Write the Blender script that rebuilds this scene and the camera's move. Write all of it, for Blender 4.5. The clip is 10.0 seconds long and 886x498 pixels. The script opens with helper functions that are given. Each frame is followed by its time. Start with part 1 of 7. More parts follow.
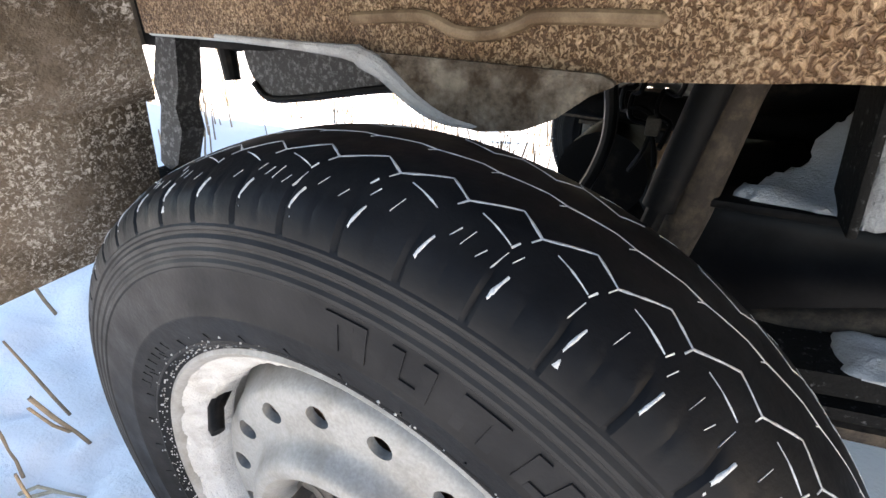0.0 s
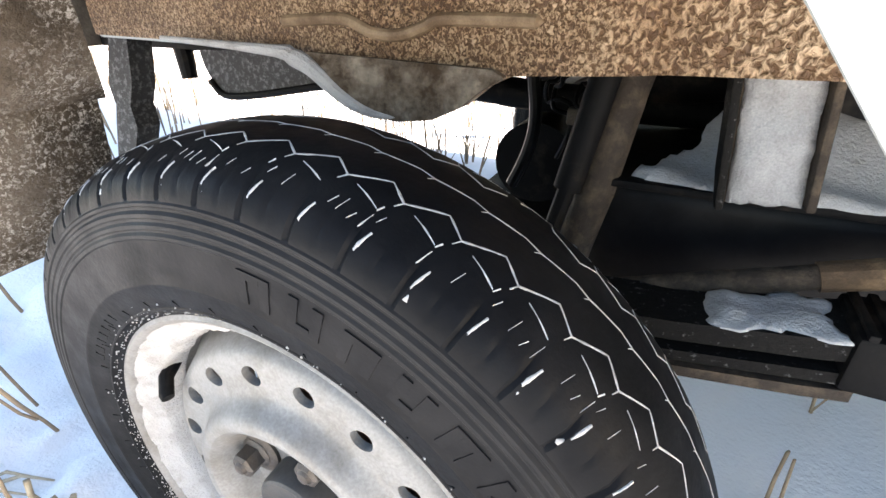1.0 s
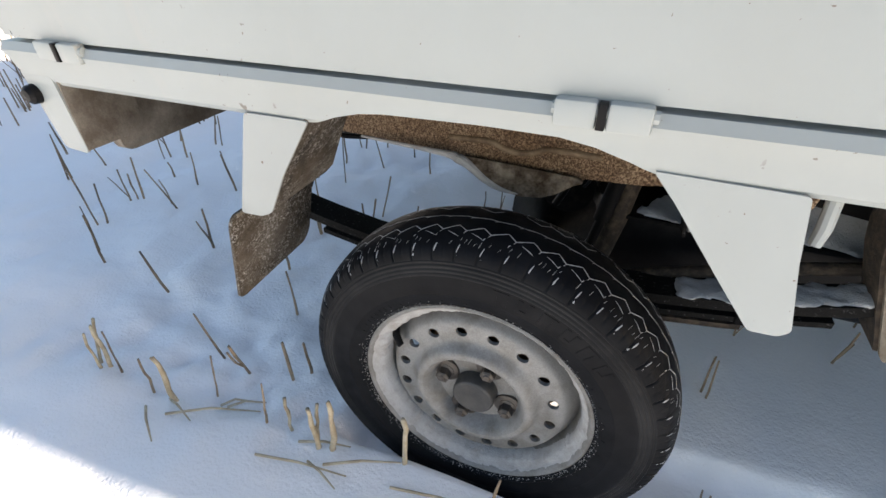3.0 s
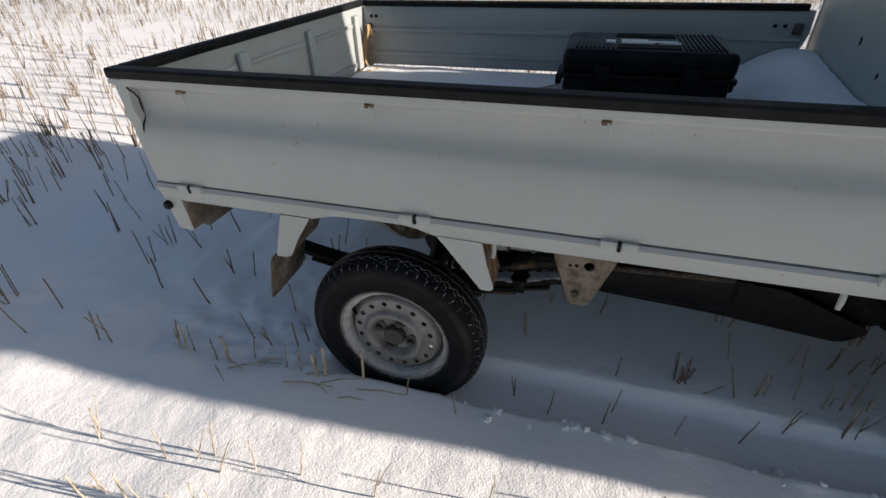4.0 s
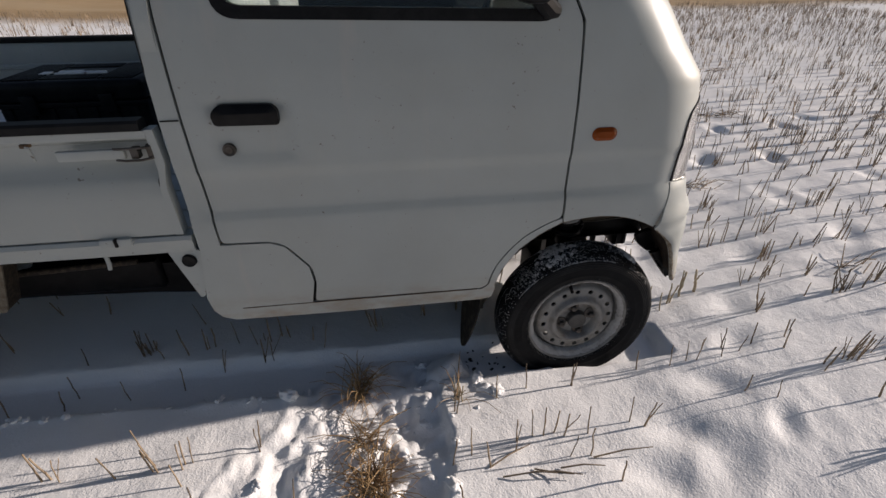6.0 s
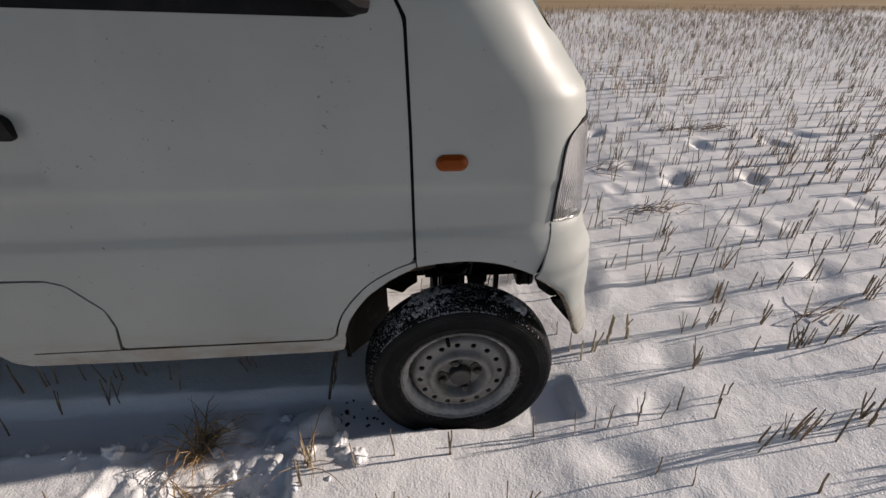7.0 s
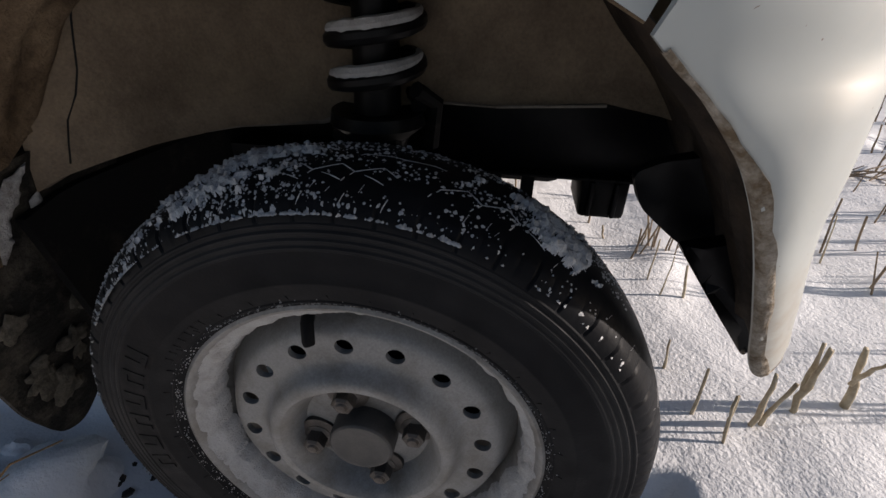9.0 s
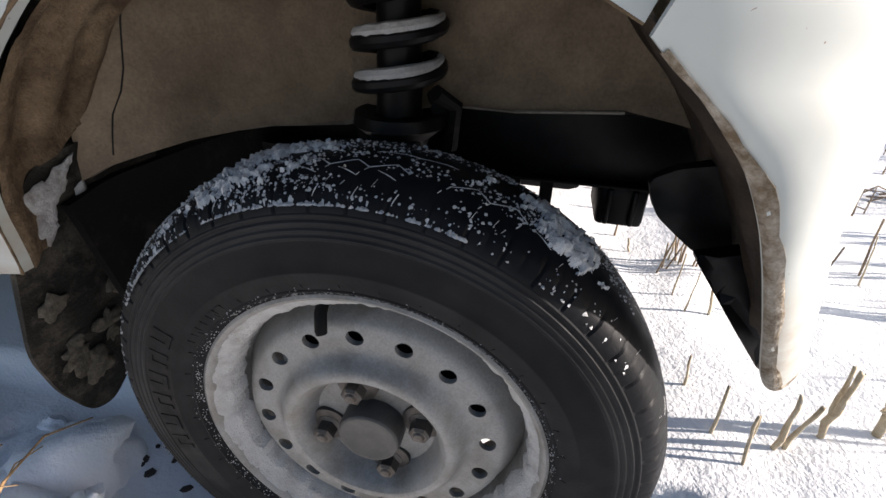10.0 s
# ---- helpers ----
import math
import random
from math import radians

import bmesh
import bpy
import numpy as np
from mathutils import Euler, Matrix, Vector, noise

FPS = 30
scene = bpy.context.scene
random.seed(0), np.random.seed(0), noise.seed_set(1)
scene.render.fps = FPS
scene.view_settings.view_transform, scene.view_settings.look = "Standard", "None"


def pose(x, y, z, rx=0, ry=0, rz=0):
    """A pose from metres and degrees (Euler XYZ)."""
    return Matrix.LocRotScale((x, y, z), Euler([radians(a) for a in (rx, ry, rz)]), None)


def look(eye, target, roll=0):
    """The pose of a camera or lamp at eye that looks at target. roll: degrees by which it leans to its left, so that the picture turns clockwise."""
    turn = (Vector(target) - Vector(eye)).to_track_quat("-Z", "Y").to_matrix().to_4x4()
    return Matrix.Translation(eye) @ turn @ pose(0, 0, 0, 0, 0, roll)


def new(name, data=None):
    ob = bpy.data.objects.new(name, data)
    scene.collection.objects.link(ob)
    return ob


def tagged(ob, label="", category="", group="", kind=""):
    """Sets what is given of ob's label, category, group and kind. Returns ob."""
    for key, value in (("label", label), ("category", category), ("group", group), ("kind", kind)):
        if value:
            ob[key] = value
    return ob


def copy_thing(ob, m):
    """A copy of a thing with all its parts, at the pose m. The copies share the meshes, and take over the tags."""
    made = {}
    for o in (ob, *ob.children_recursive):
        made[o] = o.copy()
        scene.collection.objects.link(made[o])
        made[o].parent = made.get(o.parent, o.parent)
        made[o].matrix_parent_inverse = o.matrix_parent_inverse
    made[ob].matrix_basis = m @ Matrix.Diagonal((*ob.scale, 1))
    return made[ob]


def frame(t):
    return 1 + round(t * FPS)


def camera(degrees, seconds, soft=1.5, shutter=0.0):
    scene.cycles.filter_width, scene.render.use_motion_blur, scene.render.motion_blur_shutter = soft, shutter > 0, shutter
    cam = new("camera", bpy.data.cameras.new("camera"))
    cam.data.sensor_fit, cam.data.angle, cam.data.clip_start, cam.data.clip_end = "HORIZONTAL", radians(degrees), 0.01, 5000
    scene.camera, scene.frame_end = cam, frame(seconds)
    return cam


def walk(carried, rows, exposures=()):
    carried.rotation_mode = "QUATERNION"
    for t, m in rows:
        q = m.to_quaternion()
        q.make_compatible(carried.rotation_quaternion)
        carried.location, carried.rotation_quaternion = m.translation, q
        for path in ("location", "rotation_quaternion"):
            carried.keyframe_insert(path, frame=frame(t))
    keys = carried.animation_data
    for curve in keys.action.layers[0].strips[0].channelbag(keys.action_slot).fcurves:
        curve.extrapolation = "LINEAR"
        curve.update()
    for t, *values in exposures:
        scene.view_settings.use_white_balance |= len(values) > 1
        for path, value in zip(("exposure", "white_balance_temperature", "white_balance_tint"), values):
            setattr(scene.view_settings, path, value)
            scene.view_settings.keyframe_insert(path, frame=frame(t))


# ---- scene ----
cam = camera(86.8, 10.0)
PATH = [
    (0, (0.132, -0.092, 0.579), (-0.733, 1.455, -0.347), -0.4),
    (0.5, (0.155, -0.093, 0.582), (-0.688, 1.467, -0.342), -0.6),
    (1, (0.191, -0.108, 0.584), (-0.606, 1.467, -0.356), -0.7),
    (1.5, (0.190, -0.152, 0.553), (-0.545, 1.416, -0.446), -0.7),
    (2, (0.148, -0.196, 0.597), (-0.512, 1.357, -0.477), -0.6),
    (2.5, (0.088, -0.287, 0.699), (-0.546, 1.239, -0.428), -0.6),
    (2.7, (0.086, -0.317, 0.723), (-0.547, 1.202, -0.414), -0.5),
    (3.8, (0.394, -0.765, 1.195), (-0.159, 0.791, 0.068), -1.2),
    (4, (0.452, -0.890, 1.243), (-0.054, 0.695, 0.133), -1.6),
    (4.5, (0.663, -1.082, 1.327), (0.374, 0.581, 0.255), -1.5),
    (5, (1.067, -1.155, 1.320), (1.026, 0.551, 0.276), -1.0),
    (5.5, (1.428, -1.189, 1.321), (1.563, 0.520, 0.292), -0.7),
    (6, (1.738, -1.115, 1.312), (1.957, 0.562, 0.245), -0.2),
    (6.2, (1.861, -1.040, 1.284), (2.092, 0.642, 0.226), 0.0),
    (7.3, (2.290, -0.821, 1.273), (2.408, 0.859, 0.194), 1.1),
    (7.5, (2.337, -0.737, 1.229), (2.429, 0.940, 0.142), 1.1),
    (8, (2.382, -0.455, 1.040), (2.360, 1.220, -0.053), 0.9),
    (8.5, (2.424, -0.314, 0.822), (2.304, 1.372, -0.247), 1.4),
    (9, (2.452, -0.238, 0.647), (2.247, 1.457, -0.395), 1.8),
    (9.5, (2.460, -0.233, 0.625), (2.192, 1.470, -0.388), 1.9),
    (10, (2.469, -0.249, 0.643), (2.137, 1.447, -0.363), 2.0),
]
walk(cam, [(t, look(eye, target, roll)) for t, eye, target, roll in PATH],
     [(0, 3.32, 6900, 15), (1.0, 3.56, 7000, 15), (1.5, 3.36, 6750, 15), (2.0, 3.30, 7250, 15), (2.5, 3.10, 7800, 15), (2.7, 2.78, 7400, 15), (3.8, 1.02, 6800, 15), (4.0, 0.68, 6750, 15), (4.5, 0.18, 6950, 16), (5.5, 0.0, 6750, 18), (7.5, -0.06, 6800, 18), (8.0, -0.06, 6750, 16), (8.5, 0.06, 6700, 15), (9.0, 0.30, 6600, 18), (9.5, 1.18, 6500, 17), (10, 1.36, 6500, 16)])

# ---- light ----
SUN_EL, SUN_AZ = 17.5, 4.3          # the sun stands ahead of the truck, a little to its far side
world = bpy.data.worlds.new("sky")
scene.world = world
world.use_nodes = True
wn = world.node_tree
sky = wn.nodes.new("ShaderNodeTexSky")
sky.sky_type = "NISHITA"
sky.sun_disc = False
sky.sun_elevation, sky.sun_rotation = radians(SUN_EL), radians(90 - SUN_AZ)
wn.links.new(sky.outputs[0], wn.nodes["Background"].inputs[0])
wn.nodes["Background"].inputs[1].default_value = 0.062
sun = new("sun", bpy.data.lights.new("sun", "SUN"))
sun.data.energy, sun.data.angle, sun.data.color = 5.0, radians(0.9), (1.0, 0.93, 0.83)
to_sun = Vector((math.cos(radians(SUN_EL)) * math.cos(radians(SUN_AZ)), math.cos(radians(SUN_EL)) * math.sin(radians(SUN_AZ)), math.sin(radians(SUN_EL))))
sun.matrix_world = look(to_sun * 50, (0, 0, 0))


# ---- materials ----
def material(name, rough=0.5, metal=0.0):
    m = bpy.data.materials.new(name)
    m.use_nodes = True
    b = m.node_tree.nodes["Principled BSDF"]
    b.inputs["Roughness"].default_value, b.inputs["Metallic"].default_value = rough, metal
    return m, m.node_tree, b


def coords(nt, scale=(1, 1, 1)):
    tc, mp = nt.nodes.new("ShaderNodeTexCoord"), nt.nodes.new("ShaderNodeMapping")
    mp.inputs["Scale"].default_value = scale
    nt.links.new(tc.outputs["Object"], mp.inputs["Vector"])
    return mp.outputs["Vector"]


def noise_tex(nt, vec, scale, detail=4.0, rough=0.55, dist=0.0):
    n = nt.nodes.new("ShaderNodeTexNoise")
    n.inputs["Scale"].default_value, n.inputs["Detail"].default_value = scale, detail
    n.inputs["Roughness"].default_value, n.inputs["Distortion"].default_value = rough, dist
    nt.links.new(vec, n.inputs["Vector"])
    return n.outputs["Fac"]


def ramp(nt, fac, stops):
    r = nt.nodes.new("ShaderNodeValToRGB")
    e = r.color_ramp.elements
    while len(e) < len(stops):
        e.new(0.5)
    for k, (p, c) in zip(e, stops):
        k.position, k.color = p, (c if len(c) == 4 else (*c, 1))
    nt.links.new(fac, r.inputs["Fac"])
    return r.outputs["Color"]


def grey(v):
    return (v, v, v, 1)


def mix(nt, fac, a, b):
    n = nt.nodes.new("ShaderNodeMix")
    n.data_type = "RGBA"
    for sock, v in ((n.inputs[0], fac), (n.inputs[6], a), (n.inputs[7], b)):
        if isinstance(v, (tuple, float, int)):
            sock.default_value = v if not isinstance(v, tuple) or len(v) == 4 else (*v, 1)
        else:
            nt.links.new(v, sock)
    return n.outputs[2]


def bump(nt, b, height, strength, dist):
    n = nt.nodes.new("ShaderNodeBump")
    n.inputs["Strength"].default_value, n.inputs["Distance"].default_value = strength, dist
    nt.links.new(height, n.inputs["Height"])
    nt.links.new(n.outputs[0], b.inputs["Normal"])


def spotted(name, base, dark, scale, amount=(0.45, 0.62), rough=0.5, metal=0.0, grain=60, relief=0.3, depth=0.002, coat=0.0, spec=0.5):
    """A surface of two colours in soft patches, with fine grain on it."""
    m, nt, b = material(name, rough, metal)
    v = coords(nt)
    patches = ramp(nt, noise_tex(nt, v, scale, 6, 0.65), [(amount[0], grey(0)), (amount[1], grey(1))])
    fine = ramp(nt, noise_tex(nt, v, grain * 4, 3), [(0.3, grey(0.75)), (0.7, grey(1.0))])
    col = mix(nt, patches, base, dark)
    mul = nt.nodes.new("ShaderNodeMix")
    mul.data_type, mul.blend_type = "RGBA", "MULTIPLY"
    mul.inputs[0].default_value = 1
    nt.links.new(col, mul.inputs[6]), nt.links.new(fine, mul.inputs[7])
    nt.links.new(mul.outputs[2], b.inputs["Base Color"])
    bump(nt, b, noise_tex(nt, v, grain, 5, 0.6), relief, depth)
    b.inputs["Coat Weight"].default_value = coat
    b.inputs["Specular IOR Level"].default_value = spec
    return m


def paint(name="white_paint"):
    """White car paint with a thin film of road dirt and small chips."""
    m, nt, b = material(name, 0.32)
    v = coords(nt)
    film = ramp(nt, noise_tex(nt, v, 3.2, 7, 0.62), [(0.35, (0.360, 0.390, 0.385)), (0.75, (0.326, 0.346, 0.334))])
    streak = ramp(nt, noise_tex(nt, coords(nt, (14, 14, 1.6)), 1.0, 5, 0.6), [(0.60, grey(0)), (0.90, grey(1))])
    col = mix(nt, streak, film, (0.42, 0.40, 0.37))
    chips = ramp(nt, noise_tex(nt, v, 150, 2, 0.6, 0.6), [(0.745, grey(0)), (0.765, grey(1))])
    col = mix(nt, chips, col, (0.17, 0.13, 0.10))
    flung = nt.nodes.new("ShaderNodeMath")
    flung.operation = "MULTIPLY"
    nt.links.new(ramp(nt, noise_tex(nt, v, 62, 3, 0.6, 0.4), [(0.67, grey(0)), (0.695, grey(0.85))]), flung.inputs[0])
    nt.links.new(ramp(nt, noise_tex(nt, v, 5.5, 3, 0.5), [(0.55, grey(0)), (0.60, grey(1))]), flung.inputs[1])
    col = mix(nt, flung.outputs[0], col, (0.14, 0.12, 0.095))
    sill = nt.nodes.new("ShaderNodeSeparateXYZ")
    nt.links.new(v, sill.inputs[0])
    low = nt.nodes.new("ShaderNodeMapRange")
    low.inputs["From Min"].default_value, low.inputs["From Max"].default_value = 0.50, 0.42
    nt.links.new(sill.outputs["Z"], low.inputs["Value"])
    spray = nt.nodes.new("ShaderNodeMath")
    spray.operation = "MULTIPLY"
    nt.links.new(low.outputs[0], spray.inputs[0])
    nt.links.new(ramp(nt, noise_tex(nt, coords(nt, (1, 1, 2.2)), 9, 7, 0.7), [(0.40, grey(0)), (0.72, grey(0.8))]), spray.inputs[1])
    col = mix(nt, spray.outputs[0], col, (0.24, 0.175, 0.105))
    nt.links.new(col, b.inputs["Base Color"])
    nt.links.new(ramp(nt, noise_tex(nt, v, 9, 5), [(0.3, grey(0.36)), (0.8, grey(0.58))]), b.inputs["Roughness"])
    bump(nt, b, noise_tex(nt, v, 2.5, 2), 0.05, 0.02)
    b.inputs["Coat Weight"].default_value = 0.06
    return m


def undercoat(name="undercoat"):
    """Thick brown stone-guard coating, wrinkled like leather, coarser towards the front, with pale dried mud on its ridges."""
    m, nt, b = material(name, 0.5)
    v = coords(nt, (1.0, 1.0, 0.8))
    sep = nt.nodes.new("ShaderNodeSeparateXYZ")
    nt.links.new(v, sep.inputs[0])
    coarse = nt.nodes.new("ShaderNodeMapRange")
    coarse.inputs["From Min"].default_value, coarse.inputs["From Max"].default_value = 0.11, 0.165
    nt.links.new(sep.outputs["X"], coarse.inputs["Value"])
    worm = mix(nt, coarse.outputs[0], noise_tex(nt, v, 460, 2.0, 0.5, 1.0), noise_tex(nt, v, 265, 2.5, 0.6, 0.7))
    big = noise_tex(nt, v, 9.5, 7, 0.65, 0.6)
    ridge = ramp(nt, worm, [(0.45, grey(0)), (0.59, grey(1))])
    mud = ramp(nt, big, [(0.30, (0.064, 0.029, 0.012)), (0.50, (0.108, 0.054, 0.023)), (0.68, (0.160, 0.090, 0.042))])
    pale = ramp(nt, big, [(0.30, (0.28, 0.165, 0.088)), (0.50, (0.45, 0.310, 0.190)), (0.68, (0.60, 0.455, 0.31))])
    drip = ramp(nt, noise_tex(nt, coords(nt, (26, 26, 3.0)), 1.0, 5, 0.6), [(0.54, grey(0)), (0.74, grey(0.5))])
    col = mix(nt, drip, mix(nt, ridge, mud, pale), (0.17, 0.088, 0.036))
    nt.links.new(col, b.inputs["Base Color"])
    bump(nt, b, ramp(nt, worm, [(0.34, grey(0)), (0.66, grey(1))]), 0.9, 0.0035)
    return m


def snow_material(name="snow"):
    m, nt, b = material(name, 0.62)
    v = coords(nt)
    nt.links.new(ramp(nt, noise_tex(nt, v, 2.0, 5), [(0.3, (0.89, 0.90, 0.91)), (0.7, (0.93, 0.93, 0.93))]), b.inputs["Base Color"])
    mixh = nt.nodes.new("ShaderNodeMath")
    mixh.operation = "MULTIPLY_ADD"
    mixh.inputs[1].default_value = 0.75
    nt.links.new(noise_tex(nt, v, 165, 2.5, 0.6), mixh.inputs[0]), nt.links.new(noise_tex(nt, v, 34, 2.0, 0.5), mixh.inputs[2])
    bump(nt, b, mixh.outputs[0], 1.0, 0.0026)
    b.inputs["Specular IOR Level"].default_value = 0.35
    return m


def field_material():
    """Snow that thins out to dry tan grassland in the distance."""
    m = snow_material("field_snow")
    nt = m.node_tree
    b = nt.nodes["Principled BSDF"]
    tc = nt.nodes.new("ShaderNodeTexCoord")
    sep = nt.nodes.new("ShaderNodeSeparateXYZ")
    nt.links.new(tc.outputs["Object"], sep.inputs[0])
    v = coords(nt)
    old = b.inputs["Base Color"].links[0].from_socket
    edge = nt.nodes.new("ShaderNodeMath")
    edge.operation = "MULTIPLY_ADD"
    edge.inputs[1].default_value = 2.6
    slant = nt.nodes.new("ShaderNodeMath")
    slant.operation = "MULTIPLY_ADD"
    slant.inputs[1].default_value = -0.13
    nt.links.new(sep.outputs["X"], slant.inputs[0]), nt.links.new(sep.outputs["Y"], slant.inputs[2])
    nt.links.new(noise_tex(nt, v, 0.35, 7, 0.65), edge.inputs[0]), nt.links.new(slant.outputs[0], edge.inputs[2])
    far = nt.nodes.new("ShaderNodeMapRange")
    far.inputs["From Min"].default_value, far.inputs["From Max"].default_value = 10.6, 12.0
    nt.links.new(edge.outputs[0], far.inputs["Value"])
    grass = ramp(nt, noise_tex(nt, coords(nt, (0.25, 1.6, 1)), 0.5, 8, 0.7), [(0.30, (0.30, 0.20, 0.10)), (0.5, (0.44, 0.31, 0.17)), (0.66, (0.52, 0.41, 0.26)), (0.74, (0.80, 0.78, 0.76))])
    nt.links.new(mix(nt, far.outputs[0], old, grass), b.inputs["Base Color"])
    return m


def flap_material(name="dirty_mud_flap"):
    """Rubber under dried brown mud with fine grey salt grains."""
    m, nt, b = material(name, 0.9)
    v = coords(nt)
    mud = ramp(nt, noise_tex(nt, v, 9, 7, 0.62, 0.4), [(0.32, (0.020, 0.016, 0.012)), (0.48, (0.062, 0.048, 0.034)), (0.68, (0.15, 0.125, 0.100))])
    grain = ramp(nt, noise_tex(nt, v, 260, 5, 0.7, 0.8), [(0.50, grey(0)), (0.62, grey(1))])
    where = ramp(nt, noise_tex(nt, v, 22, 5, 0.6), [(0.38, grey(0.05)), (0.60, grey(1.0))])
    both = nt.nodes.new("ShaderNodeMath")
    both.operation = "MULTIPLY"
    nt.links.new(grain, both.inputs[0]), nt.links.new(where, both.inputs[1])
    col = mix(nt, both.outputs[0], mud, (0.44, 0.415, 0.385))
    nt.links.new(col, b.inputs["Base Color"])
    bump(nt, b, noise_tex(nt, v, 170, 5, 0.65), 0.9, 0.003)
    b.inputs["Specular IOR Level"].default_value = 0.2
    return m


def glass_material(name, rough=0.02, tint=(1, 1, 1, 1)):
    m, nt, b = material(name, rough)
    b.inputs["Base Color"].default_value = tint
    b.inputs["Transmission Weight"].default_value, b.inputs["IOR"].default_value = 1.0, 1.45
    return m


def tyre_rubber(name="tyre_rubber"):
    """Black rubber, worn dull grey, with a bloom of dust."""
    m, nt, b = material(name, 0.55)
    v = coords(nt)
    c = ramp(nt, noise_tex(nt, v, 14, 7, 0.65), [(0.35, (0.0036, 0.0041, 0.0053)), (0.75, (0.0105, 0.0112, 0.0130))])
    flat = nt.nodes.new("ShaderNodeVectorMath")
    flat.operation = "MULTIPLY"
    flat.inputs[1].default_value = (1, 0, 1)
    nt.links.new(v, flat.inputs[0])
    size = nt.nodes.new("ShaderNodeVectorMath")
    size.operation = "LENGTH"
    nt.links.new(flat.outputs[0], size.inputs[0])
    ring = ramp(nt, size.outputs["Value"], [(0.222, grey(0)), (0.226, grey(1)), (0.241, grey(1)), (0.247, grey(0))])
    rub = nt.nodes.new("ShaderNodeMath")
    rub.operation = "MULTIPLY"
    nt.links.new(ring, rub.inputs[0]), nt.links.new(ramp(nt, noise_tex(nt, v, 9, 5), [(0.30, grey(0.15)), (0.65, grey(0.85))]), rub.inputs[1])
    c = mix(nt, rub.outputs[0], c, (0.028, 0.0285, 0.0295))
    nt.links.new(c, b.inputs["Base Color"])
    nt.links.new(ramp(nt, noise_tex(nt, v, 40, 4), [(0.3, grey(0.42)), (0.8, grey(0.68))]), b.inputs["Roughness"])
    bump(nt, b, noise_tex(nt, v, 320, 4), 0.25, 0.0008)
    b.inputs["Specular IOR Level"].default_value = 0.085
    return m


WHITE, COAT, SNOW, FIELD, RUBBER = paint(), undercoat(), snow_material(), field_material(), tyre_rubber()
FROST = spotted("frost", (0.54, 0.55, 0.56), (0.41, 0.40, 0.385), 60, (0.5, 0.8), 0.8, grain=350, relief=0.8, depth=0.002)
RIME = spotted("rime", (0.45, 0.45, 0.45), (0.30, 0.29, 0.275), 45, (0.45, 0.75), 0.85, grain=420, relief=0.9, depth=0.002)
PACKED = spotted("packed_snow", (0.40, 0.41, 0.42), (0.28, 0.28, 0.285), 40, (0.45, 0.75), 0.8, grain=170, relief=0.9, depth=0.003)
SLUSH = spotted("frozen_slush", (0.46, 0.46, 0.465), (0.17, 0.155, 0.14), 48, (0.42, 0.68), 0.7, grain=260, relief=0.9, depth=0.003)
RIM = spotted("wheel_paint", (0.245, 0.244, 0.239), (0.118, 0.104, 0.086), 22, (0.44, 0.74), 0.5, 0.15, grain=120, relief=0.3, depth=0.0012)
BLACK = spotted("black_plastic", (0.0045, 0.0045, 0.0055), (0.010, 0.010, 0.011), 20, rough=0.42, spec=0.15, grain=90, relief=0.15, depth=0.001)
TRIMRUBBER = spotted("black_rubber_trim", (0.006, 0.0063, 0.0075), (0.014, 0.014, 0.015), 12, rough=0.6, spec=0.18, grain=80, relief=0.3, depth=0.001)
CHASSIS = spotted("chassis_black", (0.005, 0.005, 0.0055), (0.036, 0.029, 0.023), 24, (0.55, 0.75), 0.65, spec=0.13, grain=70, relief=0.5, depth=0.002)
FLAP = flap_material()
FLAPMUD = spotted("dull_mud", (0.055, 0.050, 0.040), (0.15, 0.135, 0.11), 60, (0.40, 0.68), 0.9, grain=150, relief=1.0, depth=0.003, spec=0.2)
DARKFLAP = spotted("icy_mud_flap", (0.013, 0.012, 0.0105), (0.085, 0.075, 0.06), 30, (0.48, 0.72), 0.8, grain=120, relief=0.9, depth=0.003, spec=0.2)
RUST = spotted("rusty_steel", (0.10, 0.062, 0.035), (0.28, 0.18, 0.10), 30, (0.42, 0.62), 0.85, grain=160, relief=0.8, depth=0.002)
HANGTAN = spotted("tan_mud_film", (0.27, 0.235, 0.185), (0.13, 0.095, 0.060), 34, (0.42, 0.66), 0.85, grain=160, relief=0.8, depth=0.002)
MUDDY = spotted("muddy_liner", (0.105, 0.078, 0.054), (0.225, 0.172, 0.118), 11, (0.36, 0.66), 0.85, grain=85, relief=0.8, depth=0.003)
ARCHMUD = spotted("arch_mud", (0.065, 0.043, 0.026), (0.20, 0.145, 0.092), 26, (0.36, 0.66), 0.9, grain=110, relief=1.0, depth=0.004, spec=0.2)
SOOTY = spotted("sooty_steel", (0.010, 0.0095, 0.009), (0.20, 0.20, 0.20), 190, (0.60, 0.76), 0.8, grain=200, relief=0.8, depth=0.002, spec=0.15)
# liner mud with the shade of the arch's fore part in its colour
SHADEMUD = spotted("soot_mud", (0.018, 0.013, 0.010), (0.060, 0.043, 0.030), 24, (0.42, 0.70), 0.85, grain=120, relief=0.8, depth=0.002, spec=0.15)
DARKRUST = spotted("dark_rusty_steel", (0.033, 0.024, 0.017), (0.115, 0.085, 0.058), 60, (0.44, 0.70), 0.85, grain=220, relief=0.8, depth=0.002)
SOILEDGE = spotted("soiled_edge", (0.33, 0.30, 0.255), (0.12, 0.088, 0.055), 70, (0.34, 0.60), 0.85, grain=150, relief=1.0, depth=0.003, spec=0.2)
FROSTED = spotted("frosted_black_steel", (0.045, 0.045, 0.047), (0.25, 0.255, 0.26), 160, (0.50, 0.80), 0.7, grain=160, relief=0.6, depth=0.002, spec=0.2)
